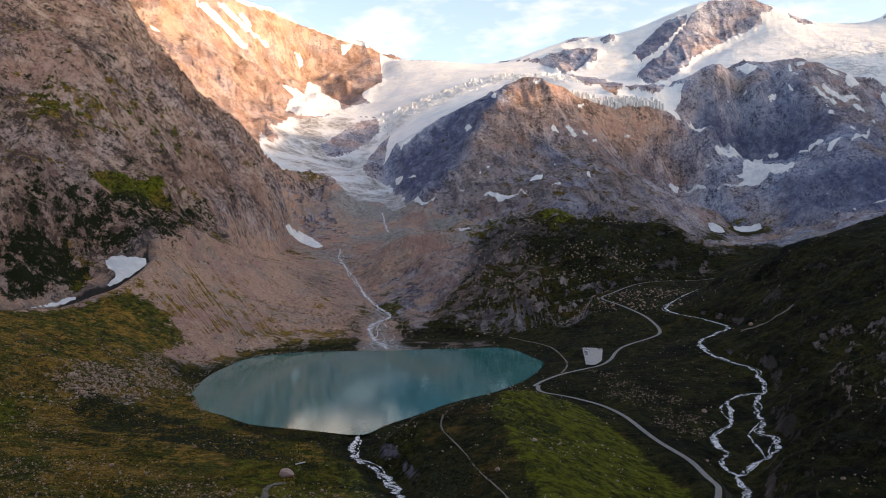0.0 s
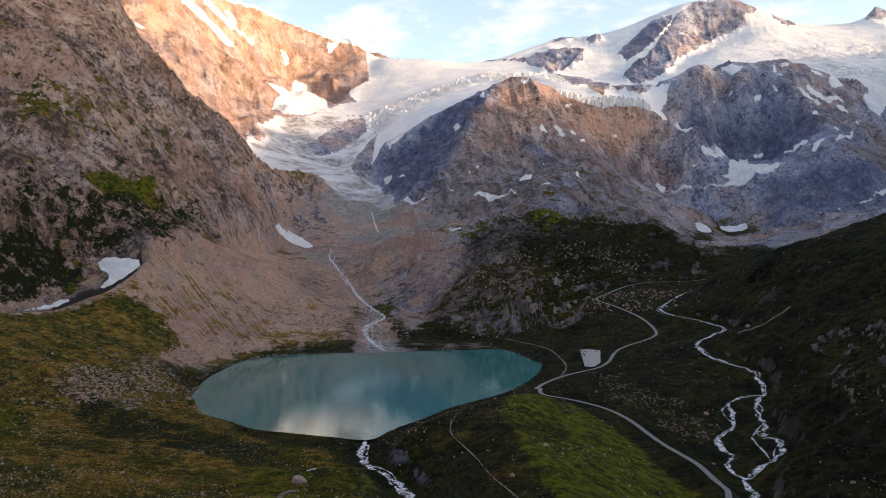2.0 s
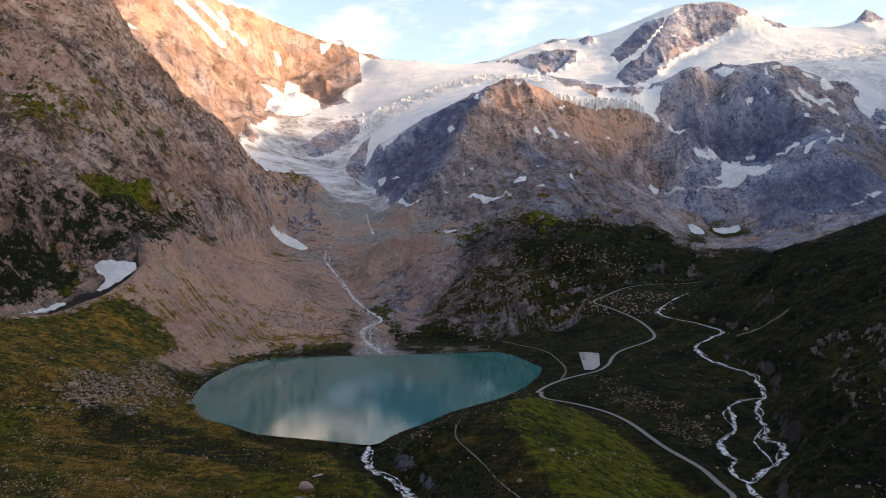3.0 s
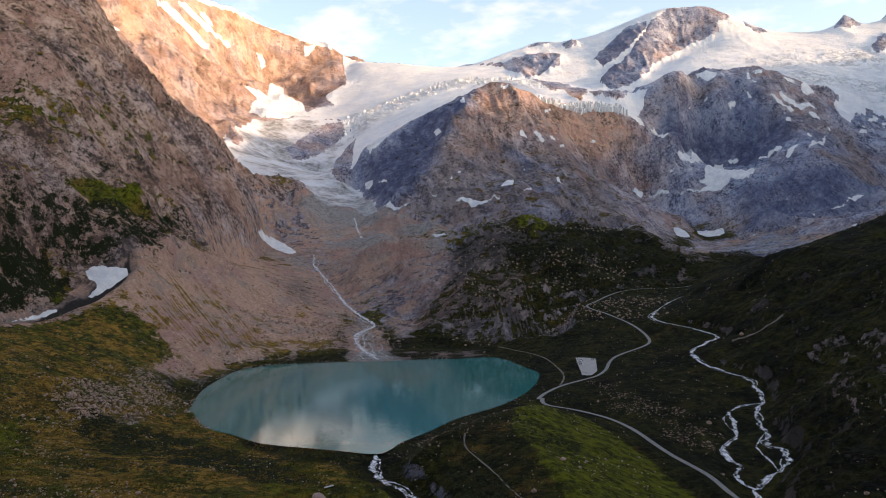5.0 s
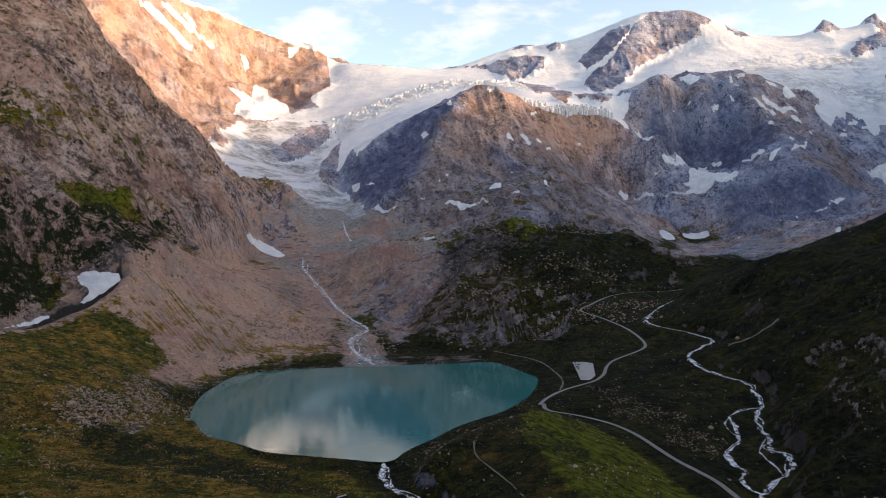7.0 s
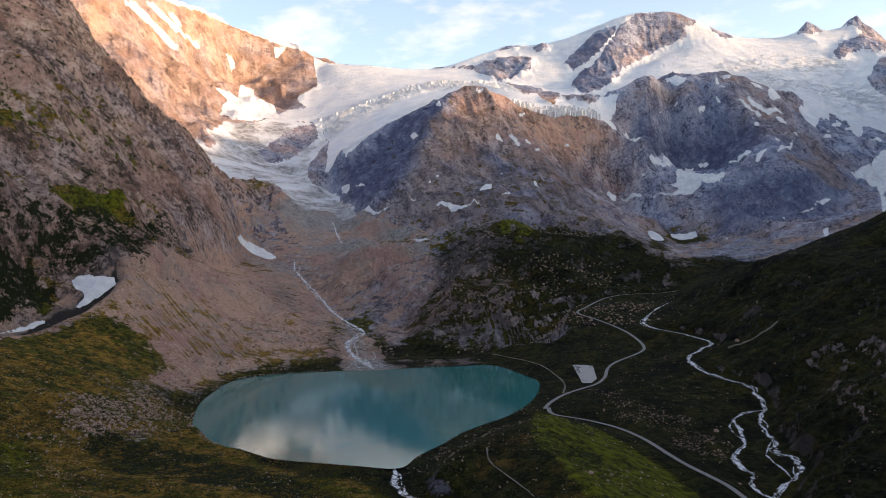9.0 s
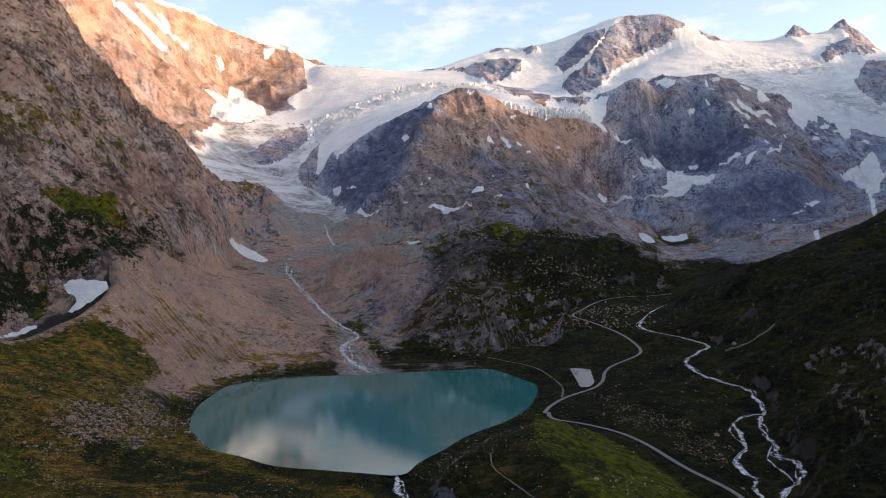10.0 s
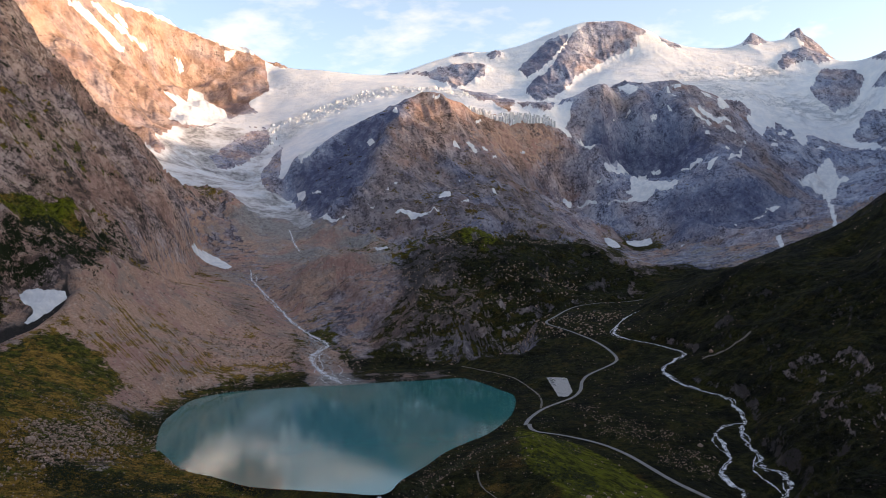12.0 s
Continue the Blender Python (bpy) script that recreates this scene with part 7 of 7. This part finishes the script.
tagged(big, "big pinkish boulder on the green meadow")


def box(bm, x0, x1, y0, y1, z0, z1):
    made = bmesh.ops.create_cube(bm, size=1.0)["verts"]
    for v in made:
        v.co = ((x0 + x1) / 2 + v.co.x * (x1 - x0), (y0 + y1) / 2 + v.co.y * (y1 - y0), (z0 + z1) / 2 + v.co.z * (z1 - z0))
    return made


def ground_at(x, y):
    return float(height(np.array([float(x)]), np.array([float(y)]))[0])


WHITE_PAINT = plain_material("white_paint", (0.62, 0.62, 0.60), (0.72, 0.72, 0.70), 3.0, 0.5, 0.1, 0.01)
DARK_TIMBER = plain_material("dark_timber", (0.02, 0.018, 0.015), (0.05, 0.042, 0.034), 4.0, 0.85, 0.4, 0.02)


def build_trough():
    """A long white water trough on dark trestles, with a stake at its end."""
    (x0, y0), (x1, y1) = BENCH
    turn = math.degrees(math.atan2(y1 - y0, x1 - x0))
    base = new("water_trough")
    tagged(base, "long white water trough on dark trestles in the meadow", "trough")
    base.matrix_world = pose((x0 + x1) / 2, (y0 + y1) / 2, ground_at((x0 + x1) / 2, (y0 + y1) / 2), 0, 0, turn)
    bm = bmesh.new()
    box(bm, -2.9, 2.9, -0.5, 0.5, 0.75, 0.83)
    for y in (-0.5, 0.44):
        box(bm, -2.9, 2.9, y, y + 0.06, 0.83, 1.25)
    for x in (-2.9, 2.84):
        box(bm, x, x + 0.06, -0.44, 0.44, 0.83, 1.25)
    bmesh.ops.bevel(bm, geom=bm.edges[:], offset=0.015, segments=1, affect="EDGES")
    part("basin", bm, WHITE_PAINT, base, "white painted basin")
    for x in (-2.2, 0.0, 2.2):
        bm = bmesh.new()
        box(bm, x - 0.12, x + 0.12, -0.5, 0.5, -0.4, 0.75)
        part("trestle", bm, DARK_TIMBER, base, "dark timber trestle")
    bm = bmesh.new()
    bmesh.ops.create_cone(bm, cap_ends=True, segments=8, radius1=0.11, radius2=0.08, depth=2.4, matrix=Matrix.Translation((-3.4, 0.2, 0.9)))
    part("spout_post", bm, DARK_TIMBER, base)


build_trough()


# ---- car park ----
def build_car_park():
    outline = np.array(CAR_PARK, float)
    lo, hi = outline.min(0) - 1, outline.max(0) + 1
    n = 44
    gx, gy = np.meshgrid(np.linspace(lo[0], hi[0], n), np.linspace(lo[1], hi[1], n), indexing="ij")
    d = inside(gx, gy, outline)
    z = height(gx, gy)
    idx = np.arange(n * n).reshape(n, n)
    quads = np.stack([idx[:-1, :-1], idx[1:, :-1], idx[1:, 1:], idx[:-1, 1:]], -1).reshape(-1, 4)
    keep = (d.ravel()[quads] < 0.6).all(1)
    used, back = np.unique(quads[keep], return_inverse=True)
    v = np.stack([gx, gy, z + 0.55], -1).reshape(-1, 3)[used]
    tagged(new("car_park", mesh_of("car_park", v, back.reshape(-1, 4), GRAVEL)), "small pale gravel car park beside the road", "car park", kind="structure")


build_car_park()


def glossy(name, colour, rough=0.3, metal=0.0):
    m, nt, bsdf = material(name)
    bsdf.inputs["Base Color"].default_value = (*colour, 1)
    bsdf.inputs["Roughness"].default_value, bsdf.inputs["Metallic"].default_value = rough, metal
    return m


GLASS, TYRE, RIM = glossy("car_glass", (0.02, 0.025, 0.03), 0.08), glossy("tyre", (0.015, 0.015, 0.015), 0.8), glossy("wheel_rim", (0.5, 0.5, 0.5), 0.3, 1.0)


def car(paint, label, m):
    base = new("car")
    tagged(base, label, "car", "cars in the car park")
    # body: a side profile carried across the width
    bm = bmesh.new()
    side = [(-2.15, 0.35), (-2.2, 0.75), (-2.05, 0.95), (-1.75, 1.0), (1.0, 1.0), (1.9, 0.88), (2.15, 0.7), (2.15, 0.35)]
    rows = [[bm.verts.new((x, y * (1 - 0.04 * (z > 0.9)), z)) for x, z in side] for y in (-0.88, 0.88)]
    bm.faces.new(rows[0])
    bm.faces.new(rows[1][::-1])
    for k in range(len(side)):
        j = (k + 1) % len(side)
        bm.faces.new((rows[0][j], rows[0][k], rows[1][k], rows[1][j]))
    bmesh.ops.recalc_face_normals(bm, faces=bm.faces[:])
    bmesh.ops.bevel(bm, geom=bm.edges[:], offset=0.05, segments=2, affect="EDGES")
    part("body", bm, paint, base)
    bm = bmesh.new()
    made = box(bm, -1.75, 0.95, -0.82, 0.82, 1.0, 1.42)
    for v in made:
        if v.co.z > 1.2:
            v.co.x, v.co.y = v.co.x * 0.66 - 0.1, v.co.y * 0.82
    part("window_band", bm, GLASS, base, "dark glass")
    bm = bmesh.new()
    box(bm, -1.25, 0.5, -0.66, 0.66, 1.42, 1.48)
    part("roof", bm, paint, base)
    for x in (-1.35, 1.35):
        for y in (-0.84, 0.84):
            bm = bmesh.new()
            bmesh.ops.create_cone(bm, cap_ends=True, segments=16, radius1=0.33, radius2=0.33, depth=0.2, matrix=pose(x, y, 0.33, 90))
            wheel = part("wheel", bm, TYRE, base)
            bm = bmesh.new()
            bmesh.ops.create_cone(bm, cap_ends=True, segments=12, radius1=0.2, radius2=0.2, depth=0.22, matrix=pose(x, y, 0.33, 90))
            part("rim", bm, RIM, wheel)
    for y in (-0.6, 0.6):
        bm = bmesh.new()
        box(bm, 2.1, 2.17, y - 0.18, y + 0.18, 0.66, 0.78)
        part("headlight", bm, RIM, base)
    base.matrix_world = m
    return base


def park_cars():
    a, b = np.array(CAR_PARK[0], float), np.array(CAR_PARK[4], float)
    far = np.array(CAR_PARK[1], float)
    inward = np.array(CAR_PARK, float).mean(0) - (a + b) / 2
    paints = [("white", (0.82, 0.82, 0.81)), ("white", (0.82, 0.82, 0.81)), ("silver-grey", (0.5, 0.51, 0.52)), ("white", (0.82, 0.82, 0.81))]
    made = {}
    for k, (name, colour) in enumerate(paints):
        q = a + (b - a) * (0.12 + 0.1 * k) + inward / np.linalg.norm(inward) * 3.5
        turn = math.degrees(math.atan2(far[1] - a[1], far[0] - a[0]))
        made.setdefault(name, glossy("car_paint_" + name.replace("-", "_").replace(" ", "_"), colour))
        car(made[name], name + " car parked on gravel", pose(q[0], q[1], ground_at(*q) + 0.56, 0, 0, turn))
    q = far + (a - far) * 0.18 + (np.array(CAR_PARK[2]) - far) * 0.12
    car(made["white"], "white car parked at the edge of gravel", pose(q[0], q[1], ground_at(*q) + 0.56, 0, 0, 200))


park_cars()


# ---- seracs along the front of the hanging glacier and in the icefall above the dome ----
def build_seracs(line, spacing, rows, low, high, stray, label):
    rng = random.Random(31)
    vs, fs = [], []
    for a, b in zip(line[:-1], line[1:]):
        a, b = np.array(a, float)[:2], np.array(b, float)[:2]
        n = int(np.hypot(*(b - a)) / spacing)
        for k in range(n):
            for back in rows:
                p = a + (b - a) * ((k + rng.uniform(0, 0.8)) / n)
                x, y = p[0] + rng.uniform(-0.6, 0.6) * stray, p[1] + back + rng.uniform(-1, 1) * stray
                z, h = ground_at(x, y), rng.uniform(low, high) + max(back, 0) * 0.1
                w, d = rng.uniform(2.2, 5.5), rng.uniform(3, 6)
                lean, turn = rng.uniform(-0.25, 0.1), rng.uniform(0, 3.14)
                at = len(vs)
                for top in (0, 1):
                    for sx, sy in ((-1, -1), (1, -1), (1, 1), (-1, 1)):
                        q = 1 - 0.35 * top * rng.random()
                        u, v = sx * w * q, sy * d * q
                        vs.append((x + u * math.cos(turn) - v * math.sin(turn), y + u * math.sin(turn) + v * math.cos(turn) + lean * h * top,
                                   z - 6 + (h + rng.uniform(-3, 3)) * top))
                fs += [(at, at + 1, at + 5, at + 4), (at + 1, at + 2, at + 6, at + 5), (at + 2, at + 3, at + 7, at + 6), (at + 3, at, at + 4, at + 7),
                       (at + 4, at + 5, at + 6, at + 7)]
    tagged(new("seracs", mesh_of("seracs", vs, fs, ICE, False)), label, "ice cliff", kind="stuff")


build_seracs([p for name, land, pts in SURVEY if name == "cliff_top" for p in pts][:4], 6, (0, 11, 22), 8, 23, 5, "broken wall of ice towers at the glacier's edge")
build_seracs(ICE_BELTS[0], 8, (-75, -55, -35, -15, 5, 25, 45, 65), 3, 8, 22, "broken blocks of ice in the steep icefall")
